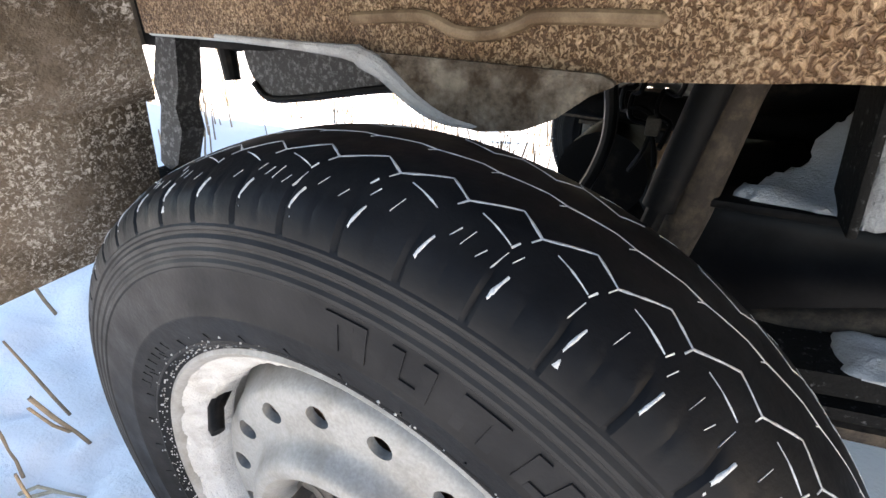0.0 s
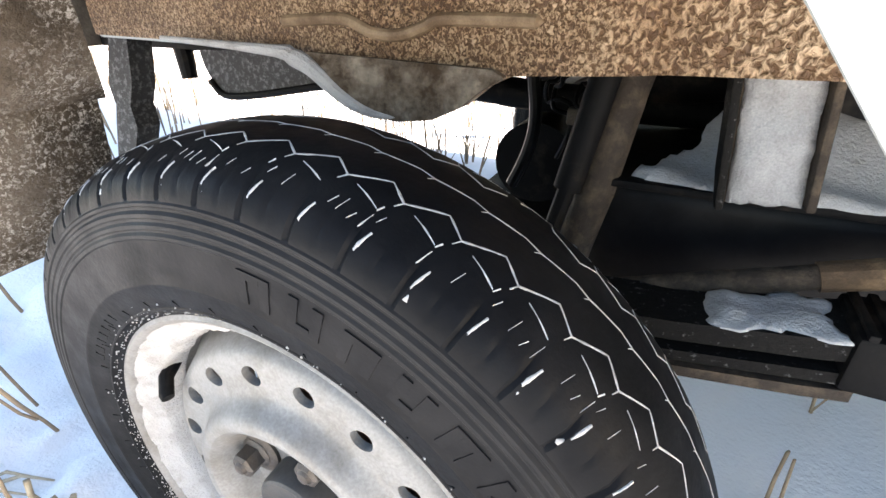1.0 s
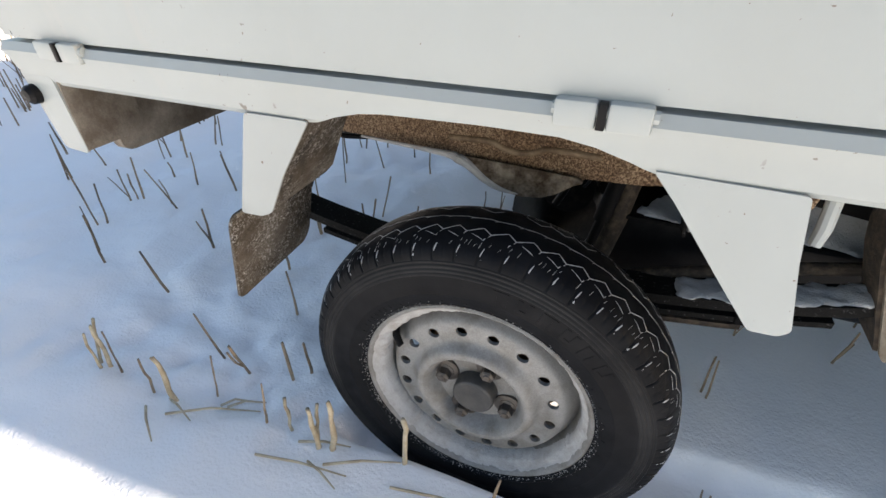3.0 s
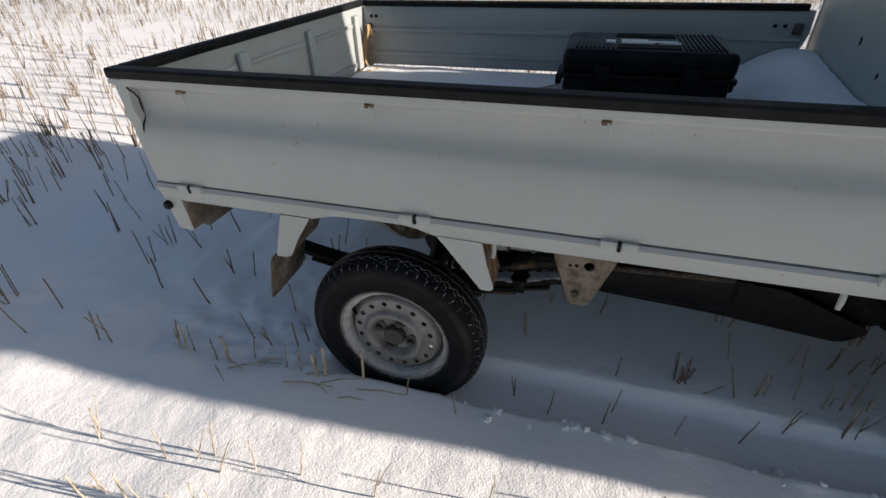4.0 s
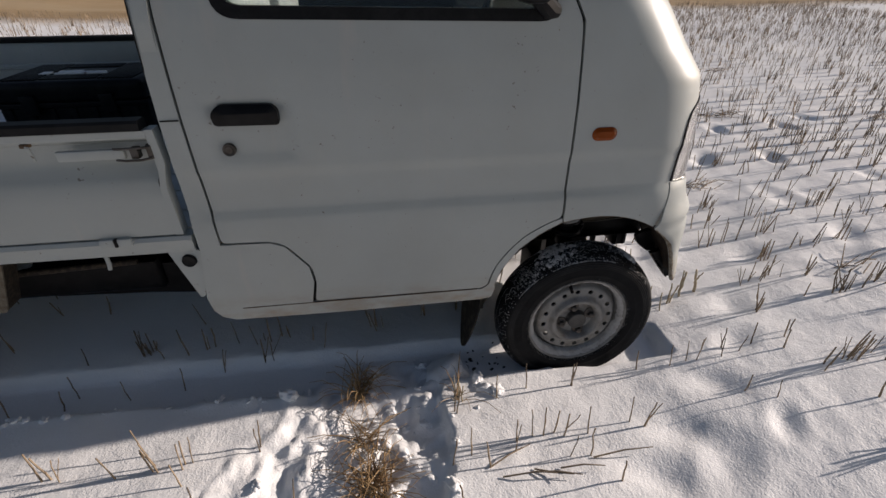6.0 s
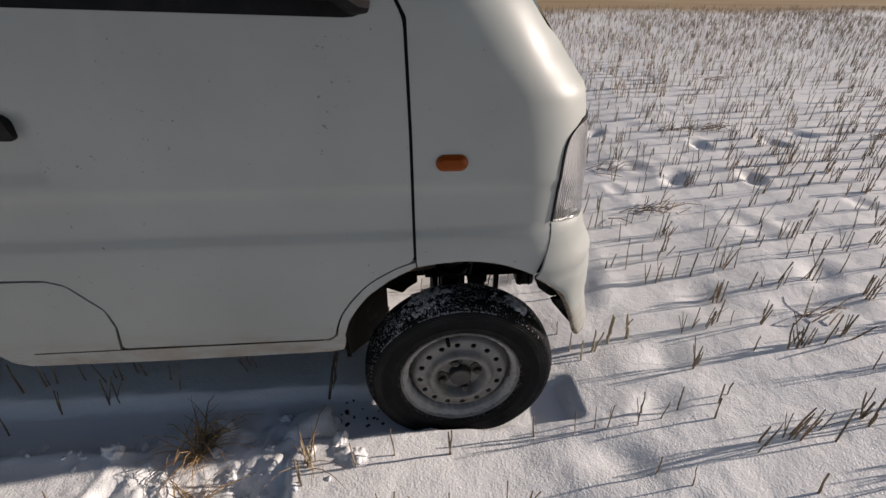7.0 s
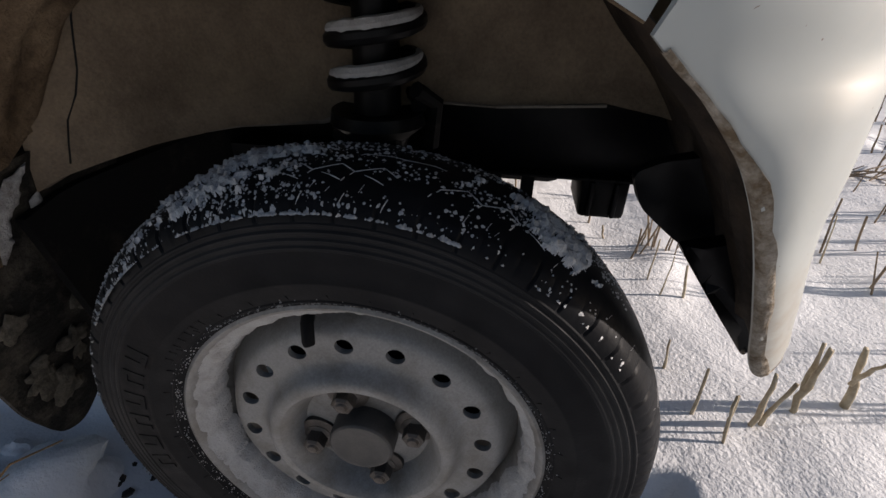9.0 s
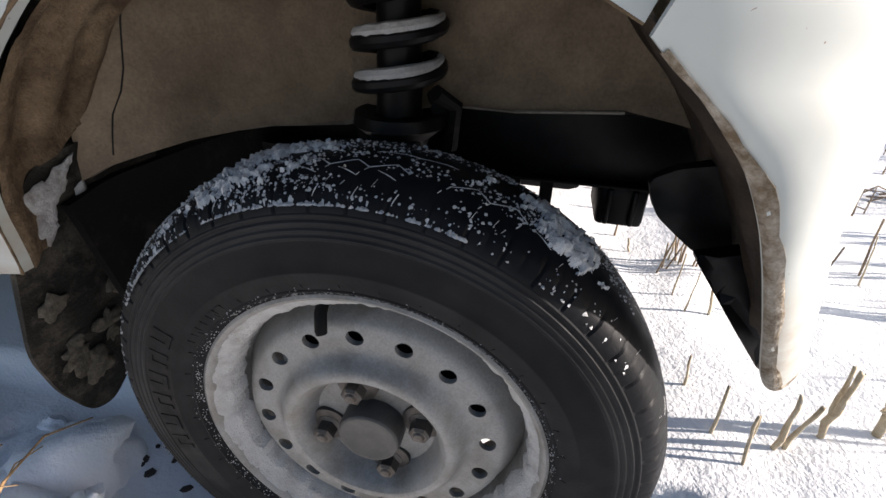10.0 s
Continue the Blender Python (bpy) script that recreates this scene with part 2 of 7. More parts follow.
DIRTYGREY = spotted("dirty_grey_steel", (0.105, 0.085, 0.066), (0.28, 0.25, 0.215), 13, (0.36, 0.64), 0.8, grain=120, relief=0.6, depth=0.002)
STEEL = spotted("bare_steel", (0.115, 0.105, 0.098), (0.06, 0.048, 0.038), 40, (0.45, 0.65), 0.5, 0.7, grain=200, relief=0.4, depth=0.001)
STRAW = spotted("pale_straw", (0.58, 0.50, 0.365), (0.36, 0.285, 0.185), 26, (0.40, 0.62), 0.75, grain=240, relief=0.6, depth=0.001)
STUBBLE = spotted("weathered_stubble", (0.14, 0.107, 0.077), (0.38, 0.285, 0.19), 6, (0.38, 0.62), 0.85, grain=200, relief=0.4, depth=0.001)
GRASS = spotted("dry_grass", (0.50, 0.335, 0.165), (0.25, 0.152, 0.072), 16, (0.38, 0.62), 0.8, grain=150, relief=0.3, depth=0.001)
SOIL = spotted("clods", (0.05, 0.04, 0.035), (0.09, 0.07, 0.055), 40, rough=0.95, grain=90, relief=0.8, depth=0.003)
BEDMETAL = spotted("bed_paint", (0.62, 0.62, 0.60), (0.47, 0.46, 0.43), 7, (0.42, 0.68), 0.5, grain=60, relief=0.15, depth=0.001)
AMBER, ant, ab = material("amber_lens", 0.15)
ab.inputs["Base Color"].default_value, ab.inputs["Transmission Weight"].default_value = (0.24, 0.048, 0.001, 1), 0.15
ab.inputs["Specular IOR Level"].default_value = 0.15
GLASS = glass_material("window_glass", 0.01, (0.72, 0.80, 0.77, 1))
LENS = glass_material("lamp_lens", 0.12)
CHROME, cnt, cb = material("reflector", 0.3, 1.0)
cb.inputs["Base Color"].default_value = (0.42, 0.43, 0.45, 1)
LABEL, lnt, lb = material("label_print", 0.5)
lb.inputs["Base Color"].default_value = (0.78, 0.79, 0.80, 1)
STRAP, snt, sb2 = material("strap_webbing", 0.8)
sb2.inputs["Base Color"].default_value = (0.42, 0.27, 0.11, 1)
CAPGREY = spotted("cap_grey", (0.030, 0.031, 0.032), (0.062, 0.059, 0.055), 45, (0.4, 0.7), 0.5, grain=120, relief=0.3, depth=0.001)
UPHOLSTERY = spotted("grey_fabric", (0.12, 0.125, 0.13), (0.17, 0.175, 0.18), 50, rough=0.9, grain=200)


# ---- building helpers ----
from mathutils.geometry import delaunay_2d_cdt


def part(name, bm, mat, parent=None, label="", smooth=30):
    """Links a bmesh as one mesh object under a thing or a part."""
    bmesh.ops.recalc_face_normals(bm, faces=bm.faces)
    me = bpy.data.meshes.new(name)
    for f in bm.faces:
        f.smooth = True
    bm.to_mesh(me)
    bm.free()
    me.set_sharp_from_angle(angle=radians(smooth))
    me.materials.append(mat)
    ob = new(name, me)
    if parent is not None:
        ob.parent = parent
    if label:
        ob["label"] = label
    return ob


def raw(name, verts, faces, mat, parent=None, label="", smooth=True):
    me = bpy.data.meshes.new(name)
    me.from_pydata([tuple(v) for v in verts], [], faces)
    me.polygons.foreach_set("use_smooth", [smooth] * len(me.polygons))
    me.materials.append(mat)
    ob = new(name, me)
    if parent is not None:
        ob.parent = parent
    if label:
        ob["label"] = label
    return ob


def thing(name, label, category, group=""):
    return tagged(new(name), label, category, group)


def add_box(bm, lo, hi, bevel=0.0, m=None, seg=2):
    r = bmesh.ops.create_cube(bm, size=1)
    vs = r["verts"]
    lo, hi = Vector(lo), Vector(hi)
    for v in vs:
        v.co = Vector((lo[i] + (v.co[i] + 0.5) * (hi[i] - lo[i]) for i in range(3)))
    if bevel > 0:
        es = {e for v in vs for e in v.link_edges}
        out = bmesh.ops.bevel(bm, geom=list(es), offset=bevel, segments=seg, profile=0.5, affect="EDGES")
        vs = list({v for f in out["faces"] for v in f.verts} | {v for v in vs if v.is_valid})
    if m is not None:
        bmesh.ops.transform(bm, matrix=m, verts=vs)
    return vs


def box(lo, hi, bevel=0.0, m=None, seg=2):
    bm = bmesh.new()
    add_box(bm, lo, hi, bevel, m, seg)
    return bm


def add_tube(bm, pts, radii, sides=10, cap=True):
    pts = [Vector(p) for p in pts]
    if not hasattr(radii, "__len__"):
        radii = [radii] * len(pts)
    rings, ref = [], None
    for i, p in enumerate(pts):
        d = (pts[min(i + 1, len(pts) - 1)] - pts[max(i - 1, 0)]).normalized()
        if ref is None:
            ref = d.orthogonal().normalized()
        ref = (ref - d * ref.dot(d)).normalized()
        other = d.cross(ref)
        rings.append([bm.verts.new(p + (ref * math.cos(a) + other * math.sin(a)) * radii[i]) for a in (2 * math.pi * k / sides for k in range(sides))])
    for a, b in zip(rings, rings[1:]):
        for k in range(sides):
            bm.faces.new((a[k], a[(k + 1) % sides], b[(k + 1) % sides], b[k]))
    if cap:
        bm.faces.new(rings[0][::-1])
        bm.faces.new(rings[-1])


def tube(pts, radii, sides=10):
    bm = bmesh.new()
    add_tube(bm, pts, radii, sides)
    return bm


def lathe(profile, n, axis_at=(0, 0)):
    """Turns (r, y) pairs round the y axis."""
    bm = bmesh.new()
    rings = []
    for r, y in profile:
        rings.append([bm.verts.new((r * math.cos(2 * math.pi * k / n), y, r * math.sin(2 * math.pi * k / n))) for k in range(n)])
    for a, b in zip(rings, rings[1:]):
        for k in range(n):
            bm.faces.new((a[k], a[(k + 1) % n], b[(k + 1) % n], b[k]))
    return bm


def inside(p, poly):
    x, y, hit = p[0], p[1], False
    for (x1, y1), (x2, y2) in zip(poly, poly[1:] + poly[:1]):
        if (y1 > y) != (y2 > y) and x < (x2 - x1) * (y - y1) / (y2 - y1) + x1:
            hit = not hit
    return hit


def densify(poly, step):
    out = []
    for a, b in zip(poly, poly[1:] + poly[:1]):
        k = max(1, int(math.dist(a, b) / step + 0.5))
        out += [(a[0] + (b[0] - a[0]) * i / k, a[1] + (b[1] - a[1]) * i / k) for i in range(k)]
    return out


def rounded(poly, radius, n=4):
    """The polygon with its corners rounded."""
    out = []
    for i, p in enumerate(poly):
        a, b = Vector(poly[i - 1]), Vector(poly[(i + 1) % len(poly)])
        p = Vector(p)
        da, db = (a - p), (b - p)
        r = min(radius, da.length * 0.45, db.length * 0.45)
        s, e = p + da.normalized() * r, p + db.normalized() * r
        for k in range(n + 1):
            t = k / n
            out.append(tuple(s * (1 - t) ** 2 + p * 2 * t * (1 - t) + e * t * t))
    return out


def sheet(outer, holes, step, front, back=None, inner=None):
    """A plate cut to an outline in its own plane, laid into space by front(u, v); back(u, v) gives its other face."""
    loops = [densify(list(l), step) for l in [outer] + list(holes)]
    pts, edges = [], []
    for l in loops:
        s = len(pts)
        pts += [Vector(p) for p in l]
        edges += [(s + i, s + (i + 1) % len(l)) for i in range(len(l))]
    us, vs = [p[0] for p in loops[0]], [p[1] for p in loops[0]]
    if inner is not None:
        pts += [Vector(p) for p in inner if not any(inside(p, h) for h in loops[1:])]
    u = min(us) + step * 0.5 if inner is None else max(us)
    while u < max(us):
        v = min(vs) + step * 0.5
        while v < max(vs):
            if inside((u, v), loops[0]) and not any(inside((u, v), h) for h in loops[1:]):
                pts.append(Vector((u, v)))
            v += step
        u += step
    vo, eo, fo = delaunay_2d_cdt(pts, edges, [], 0, 1e-6)[:3]
    bm = bmesh.new()
    keep = []
    for f in fo:
        c = (sum(vo[i].x for i in f) / len(f), sum(vo[i].y for i in f) / len(f))
        if inside(c, loops[0]) and not any(inside(c, h) for h in loops[1:]):
            keep.append(f)
    used = {i for f in keep for i in f}
    top = {i: bm.verts.new(front(vo[i].x, vo[i].y)) for i in used}
    for f in keep:
        bm.faces.new([top[i] for i in f])
    if back:
        low = {i: bm.verts.new(back(vo[i].x, vo[i].y)) for i in used}
        rim = {}
        for f in keep:
            bm.faces.new([low[i] for i in reversed(f)])
            for a, b in zip(f, f[1:] + f[:1]):
                rim[(a, b)] = 1
        for a, b in rim:
            if (b, a) not in rim:
                bm.faces.new((top[b], top[a], low[a], low[b]))
    return bm


def flowing(pts, n=5):
    """A smooth line through the points."""
    out = []
    for i in range(len(pts) - 1):
        a, b, c, d = (Vector(pts[max(0, min(len(pts) - 1, k))]) for k in (i - 1, i, i + 1, i + 2))
        for j in range(n):
            t = j / n
            out.append(tuple(0.5 * (2 * b + (c - a) * t + (2 * a - 5 * b + 4 * c - d) * t * t + (3 * b - a - 3 * c + d) * t ** 3)))
    return out + [tuple(pts[-1])]


def shrink(poly, d):
    """The polygon moved inwards by d."""
    area = sum(a[0] * b[1] - b[0] * a[1] for a, b in zip(poly, poly[1:] + poly[:1]))
    out, g = [], math.copysign(1, area)
    for i, p in enumerate(poly):
        a, b = poly[i - 1], poly[(i + 1) % len(poly)]
        t = Vector((b[0] - a[0], b[1] - a[1])).normalized() * g
        out.append((p[0] - t.y * d, p[1] + t.x * d))
    return out


def plate(outer, holes, place, thick, axis="y", step=0.05):
    """A flat plate across an axis: outline in the other two axes, from place to place + thick."""
    if axis == "y":
        return sheet(outer, holes, step, lambda u, v: (u, place, v), lambda u, v: (u, place + thick, v))
    if axis == "x":
        return sheet(outer, holes, step, lambda u, v: (place, u, v), lambda u, v: (place + thick, u, v))
    return sheet(outer, holes, step, lambda u, v: (u, v, place), lambda u, v: (u, v, place + thick))


def prism_x(profile, x0, x1, step=None):
    """A bar along x with a closed (y, z) section."""
    bm = bmesh.new()
    n = 1 if not step else max(1, int((x1 - x0) / step))
    rings = [[bm.verts.new((x0 + (x1 - x0) * k / n, y, z)) for y, z in profile] for k in range(n + 1)]
    c = len(profile)
    for a, b in zip(rings, rings[1:]):
        for k in range(c):
            bm.faces.new((a[k], a[(k + 1) % c], b[(k + 1) % c], b[k]))
    bm.faces.new(rings[0][::-1]), bm.faces.new(rings[-1])
    return bm


WIDE = 1.42      # the truck's width: its far side mirrors its near side


def mirrored(ob, parent=None):
    """A copy of a part on the truck's far side."""
    bm = bmesh.new()
    bm.from_mesh(ob.data)
    for v in bm.verts:
        v.co.y = WIDE - v.co.y
    bmesh.ops.reverse_faces(bm, faces=bm.faces)
    me = bpy.data.meshes.new(ob.name)
    bm.to_mesh(me)
    bm.free()
    me.materials.append(ob.data.materials[0])
    c = new(ob.name, me)
    c.parent = parent or ob.parent
    if "label" in ob:
        c["label"] = ob["label"]
    return c


def fbm(x, y, scale, octaves=4):
    return noise.fractal(Vector((x * scale, y * scale, 3.7)), 0.9, 2.1, octaves)


def crust(poly, step, base, normal, height, seed, rag=0.012, lumps=30.0):
    """A lumpy crust of snow or ice with a ragged edge, lying on base(u, v) and rising along normal."""
    normal = Vector(normal)
    edge = densify(poly, step)
    cu, cv = sum(p[0] for p in edge) / len(edge), sum(p[1] for p in edge) / len(edge)
    out = []
    for u, v in edge:
        k = rag * noise.fractal(Vector((u * 45, v * 45, seed)), 0.8, 2.1, 4)
        d = Vector((u - cu, v - cv)).normalized() * k
        out.append((u + d.x, v + d.y))

    def rise(u, v):
        near = min(math.hypot(u - a, v - b) for a, b in out)
        f = math.sqrt(min(1.0, near / (height * 1.1 + 0.004)))
        return f * height * max(0.15, 0.75 + 0.75 * noise.fractal(Vector((u * lumps, v * lumps, seed + 5.0)), 0.9, 2.1, 2))
    return sheet(out, [], step, lambda u, v: Vector(base(u, v)) + normal * rise(u, v), lambda u, v: Vector(base(u, v)) - normal * 0.001)



# ---- the snow field ----
def smooth01(t):
    t = max(0.0, min(1.0, t))
    return t * t * (3 - 2 * t)


def band(v, a, b, soft):
    return smooth01((v - a) / soft) * smooth01((b - v) / soft)


rut_rng = random.Random(5)
PRINTS = [(rut_rng.uniform(-3, 7), rut_rng.uniform(-0.9, 5.5), rut_rng.uniform(0.04, 0.08), rut_rng.uniform(0.006, 0.015), rut_rng.uniform(0, 3.1)) for _ in range(110)]
PRINTS = [p for p in PRINTS if p[1] > 0.3 or p[0] > 2.6]
PRINTS += [(2.98, 0.02, 0.05, 0.011, 0.4), (2.66, -0.42, 0.06, 0.013, 0.8), (2.90, -0.33, 0.04, 0.012, 1.0)]
# deep old footprints ahead of the truck
for px, py in ((4.27, 2.09), (4.28, 1.52), (4.64, 1.15), (4.82, 2.08), (5.15, 2.25), (6.20, 3.63), (7.17, 3.57), (6.0, 2.55), (3.93, 0.57), (5.74, 4.7), (3.65, 2.45), (3.83, 1.58), (3.37, 0.50), (3.08, 0.21), (2.78, -0.14), (2.59, -0.30), (2.44, -0.43)):
    PRINTS.append((px, py, 0.055 + 0.02 * (px % 0.5), 0.036 if py > 1.2 else 0.017, 0.2 + px))


def ground_z(x, y, fine=True):
    z = 0.09
    d = math.hypot(x - 1, y)
    z += 0.055 * max(0.0, min(-1.0 - x, 7.0)) + 0.05 * max(0.0, min(x - 2.7, 1.6))          # the field rises gently behind and ahead of the truck
    z += 0.03 * fbm(x, y, 0.35, 3) * smooth01(d / 3 + 0.3)
    if d > 14:
        return z + 0.25 * fbm(x, y, 0.02, 3) + 0.00012 * max(0, y - 20) ** 1.5
    z += 0.011 * fbm(x, y, 2.2, 4)
    # wheel ruts, pressed flat from the rear wheels on to a little ahead of the front wheels
    e = 0.012 * fbm(x * 3, y, 2.0, 3)
    for a, b in ((0.005, 0.170), (WIDE - 0.170, WIDE - 0.005)):
        k = band(y + e, a - 0.01, b + 0.015, 0.02) * band(x + e, -0.27, 2.74, 0.05)
        z = z * (1 - k) + (0.034 + 0.004 * fbm(x, y, 9, 2)) * k
    # crumpled snow thrown up along the near rut and behind the rear wheel
    z += 0.02 * max(0, fbm(x, y, 5.5, 4)) * band(y, -0.06, 0.06, 0.05) * band(x, 0.25, 1.4, 0.2)
    z += (0.026 * fbm(x, y, 4.2, 4) + 0.013 * fbm(x, y, 15, 4) - 0.008) * band(y, -0.12, 0.32, 0.12) * band(x, -1.0, -0.12, 0.15)
    z += (0.020 * fbm(x, y, 3.4, 4) + 0.006 * fbm(x, y, 12, 3)) * band(y, -0.30, 1.7, 0.25) * band(x, -2.1, -0.30, 0.25)
    # the dug-out trench with broken edges beside the cab
    w = 0.06 * fbm(x, y * 1.4, 3.2, 4)
    mid, low = 1.68 + 0.20 * y, max(-1.0, y)
    brink = mid - 0.30 + 0.34 * low
    k = smooth01((x + w - brink) / (mid - 0.19 - brink)) * smooth01((mid + 0.23 - x - w) / 0.03) * band(y + w, -1.6, 0.14, 0.09)
    z = z * (1 - k) + (0.048 + 0.026 * fbm(x, y, 10, 6)) * k
    bank = band(x + w, brink - 0.05, mid - 0.12, 0.08) * band(y, -1.3, 0.05, 0.12)
    z += bank * (0.006 + 0.013 * fbm(x, y, 17, 5) + 0.010 * fbm(x, y, 5, 2))
    if fine:
        for px, py, r, deep, turn in PRINTS:
            dx, dy = x - px, y - py
            if abs(dx) < 0.45 and abs(dy) < 0.45:
                c, s = math.cos(turn), math.sin(turn)
                u, v = (dx * c + dy * s) / (r * 1.7), (dy * c - dx * s) / r
                q = u * u + v * v
                if q < 6:
                    z -= deep * math.exp(-q * 1.3) - (0.25 if deep < 0.016 else 0.08) * deep * math.exp(-(math.sqrt(q) - 1.5) ** 2 * 5)
    return z


def spread(lo, hi, step, far, growth=1.11):
    core = list(np.arange(lo, hi + 1e-6, step))
    left, right, s = [], [], step
    a, b = lo, hi
    while b < far:
        s *= growth
        a, b = a - s, b + s
        left.append(a), right.append(b)
    return left[::-1] + core + right


def build_ground():
    xs, ys = spread(-1.5, 5.0, 0.0175, 900), spread(-0.75, 2.3, 0.0175, 900)
    # a finer mesh at the trench and along the near rut
    xs = sorted([x for x in xs if not 1.18 < x < 2.08] + list(np.arange(1.18, 2.08, 0.009)))
    ys = sorted([y for y in ys if not -0.62 < y < 0.20] + list(np.arange(-0.62, 0.20, 0.011)))
    verts = [(x, y, ground_z(x, y)) for y in ys for x in xs]
    w = len(xs)
    faces = [(j * w + i, j * w + i + 1, j * w + w + i + 1, j * w + w + i) for j in range(len(ys) - 1) for i in range(w - 1)]
    ob = raw("ground", verts, faces, FIELD)
    tagged(ob, "snow-covered stubble field with wheel ruts and footprints", "ground", kind="structure")


build_ground()


# ---- the truck: its wheels ----
truck = thing("pickup_truck", "small white flatbed pickup truck with muddy wheel arches standing in snow", "pickup truck")
AXLE = 0.254
REAR_X, FRONT_X, WHEEL_IN = -0.005, 2.347, -0.0135     # the axles, and how far the wheels stand out
PITCHES = 56
TMID = 0.095      # the tyre's middle, from the truck's near side


def tyre_radius(y):
    d = abs(y - TMID)
    return float(np.interp(d, [0, 0.012, 0.022, 0.034, 0.043, 0.0505, 0.0548, 0.058], [0.2720, 0.2717, 0.2707, 0.2685, 0.2640, 0.2603, 0.2570, 0.2520]))


def build_tyre(letters):
    half = [(0.2720, 0), (0.2717, 0.012), (0.2707, 0.022), (0.2685, 0.034), (0.2640, 0.043), (0.2603, 0.0505), (0.2570, 0.0565), (0.2520, 0.0618), (0.2470, 0.0650), (0.2450, 0.0655),
            (0.2440, 0.0672), (0.2425, 0.0672), (0.2415, 0.0660), (0.2400, 0.0660), (0.2385, 0.0690), (0.2365, 0.0690), (0.2355, 0.0680), (0.2340, 0.0680), (0.2325, 0.0702), (0.2305, 0.0702),
            (0.2295, 0.0692), (0.2285, 0.0692), (0.2270, 0.0712), (0.2250, 0.0712), (0.2240, 0.0700), (0.2100, 0.0708), (0.1990, 0.0700), (0.1975, 0.0708), (0.1960, 0.0708), (0.1945, 0.0696),
            (0.1850, 0.0670), (0.1765, 0.0625), (0.1755, 0.0632), (0.1740, 0.0630), (0.1730, 0.0610), (0.1690, 0.0560), (0.1650, 0.0520), (0.1600, 0.0480)]
    half = [(r, d if d < 0.052 else 0.052 + (d - 0.052) * 0.62) for r, d in half]
    prof = [(r, TMID - d) for r, d in reversed(half)] + [(r, TMID + d) for r, d in half[1:]]
    n = PITCHES * 14
    bm = bmesh.new()
    rings = []
    for r, y in prof:
        d, ring = abs(y - TMID), []
        for k in range(n):
            ph, a = k % 14, 2 * math.pi * k / n
            rr, yy = r, y
            if 0.2455 < r < 0.2660 and d > 0.050:           # shoulder blocks with cross grooves and a short slot
                deep = 0.0017 if ph == 0 else (0.0008 if ph == 7 and 0.247 < r < 0.262 else 0)
                rr -= deep * (0.9 if d < 0.056 else 0.35)
                yy -= math.copysign(deep * (0.2 if d < 0.056 else 0.9), y - TMID)
            ring.append(bm.verts.new((rr * math.cos(a), yy, rr * math.sin(a))))
        rings.append(ring)
    for a, b in zip(rings, rings[1:]):
        for k in range(n):
            bm.faces.new((a[k], a[(k + 1) % n], b[(k + 1) % n], b[k]))
    # raised blank bars where the maker's lettering stands, and the ring of mould marks
    def bar(r0, r1, a0, a1, lift=0.0006):
        q = [[], []]
        for level in (0, 1):
            for r in (r0, r1):
                for a in (a0, a1):
                    d = np.interp(r, [0.169, 0.185, 0.1945, 0.21, 0.224], [0.056, 0.067, 0.0696, 0.0708, 0.070])
                    q[level].append(bm.verts.new((r * math.cos(radians(a)), TMID - (0.052 + (d - 0.052) * 0.62) + 0.002 - level * (0.002 + lift), r * math.sin(radians(a)))))
        o = q[1]
        bm.faces.new((o[0], o[1], o[3], o[2]))
        for i, j in ((0, 1), (1, 3), (3, 2), (2, 0)):
            bm.faces.new((q[0][i], q[0][j], o[j], o[i]))
    for i in range(6):
        a = letters - i * 8.2
        bar(0.2020, 0.2210, a, a - 1.5, 0.0008)
        bar(0.2020, 0.2210, a - 3.6, a - 5.2, 0.0008)
        bar(0.2020 if i % 2 else 0.2165, 0.2065 if i % 2 else 0.2210, a - 1.5, a - 3.6, 0.0008)
    for i in range(7):
        bar(0.181, 0.188, 150 - i * 3.2, 150 - i * 3.2 - 1.9, 0.0007)
    for i in range(36):
        bar(0.1775, 0.1835, i * 10 + 3, i * 10 + 3.25, 0.0009)
    widen(bm)
    return bm


def wide_r(r):
    return float(np.interp(r, [0, 0.058, 0.090, 0.107, 0.140, 0.168, 0.176, 0.200], [0, 0.060, 0.0965, 0.1150, 0.1465, 0.1720, 0.1785, 0.200]))


def widen(bm):
    """Brings the wheel's rings to their true radii."""
    for v in bm.verts:
        r = math.hypot(v.co.x, v.co.z)
        if 1e-6 < r < 0.2:
            k = wide_r(r) / r
            v.co.x, v.co.z = v.co.x * k, v.co.z * k


def disc_y(r):
    return float(np.interp(r, [0, 0.030, 0.045, 0.054, 0.059, 0.064, 0.069, 0.074, 0.079, 0.083, 0.087, 0.091, 0.096, 0.110, 0.119, 0.124, 0.128, 0.133, 0.140],
                           [0.066, 0.066, 0.066, 0.0685, 0.067, 0.057, 0.045, 0.040, 0.040, 0.0425, 0.050, 0.0555, 0.057, 0.056, 0.058, 0.061, 0.067, 0.077, 0.086]))


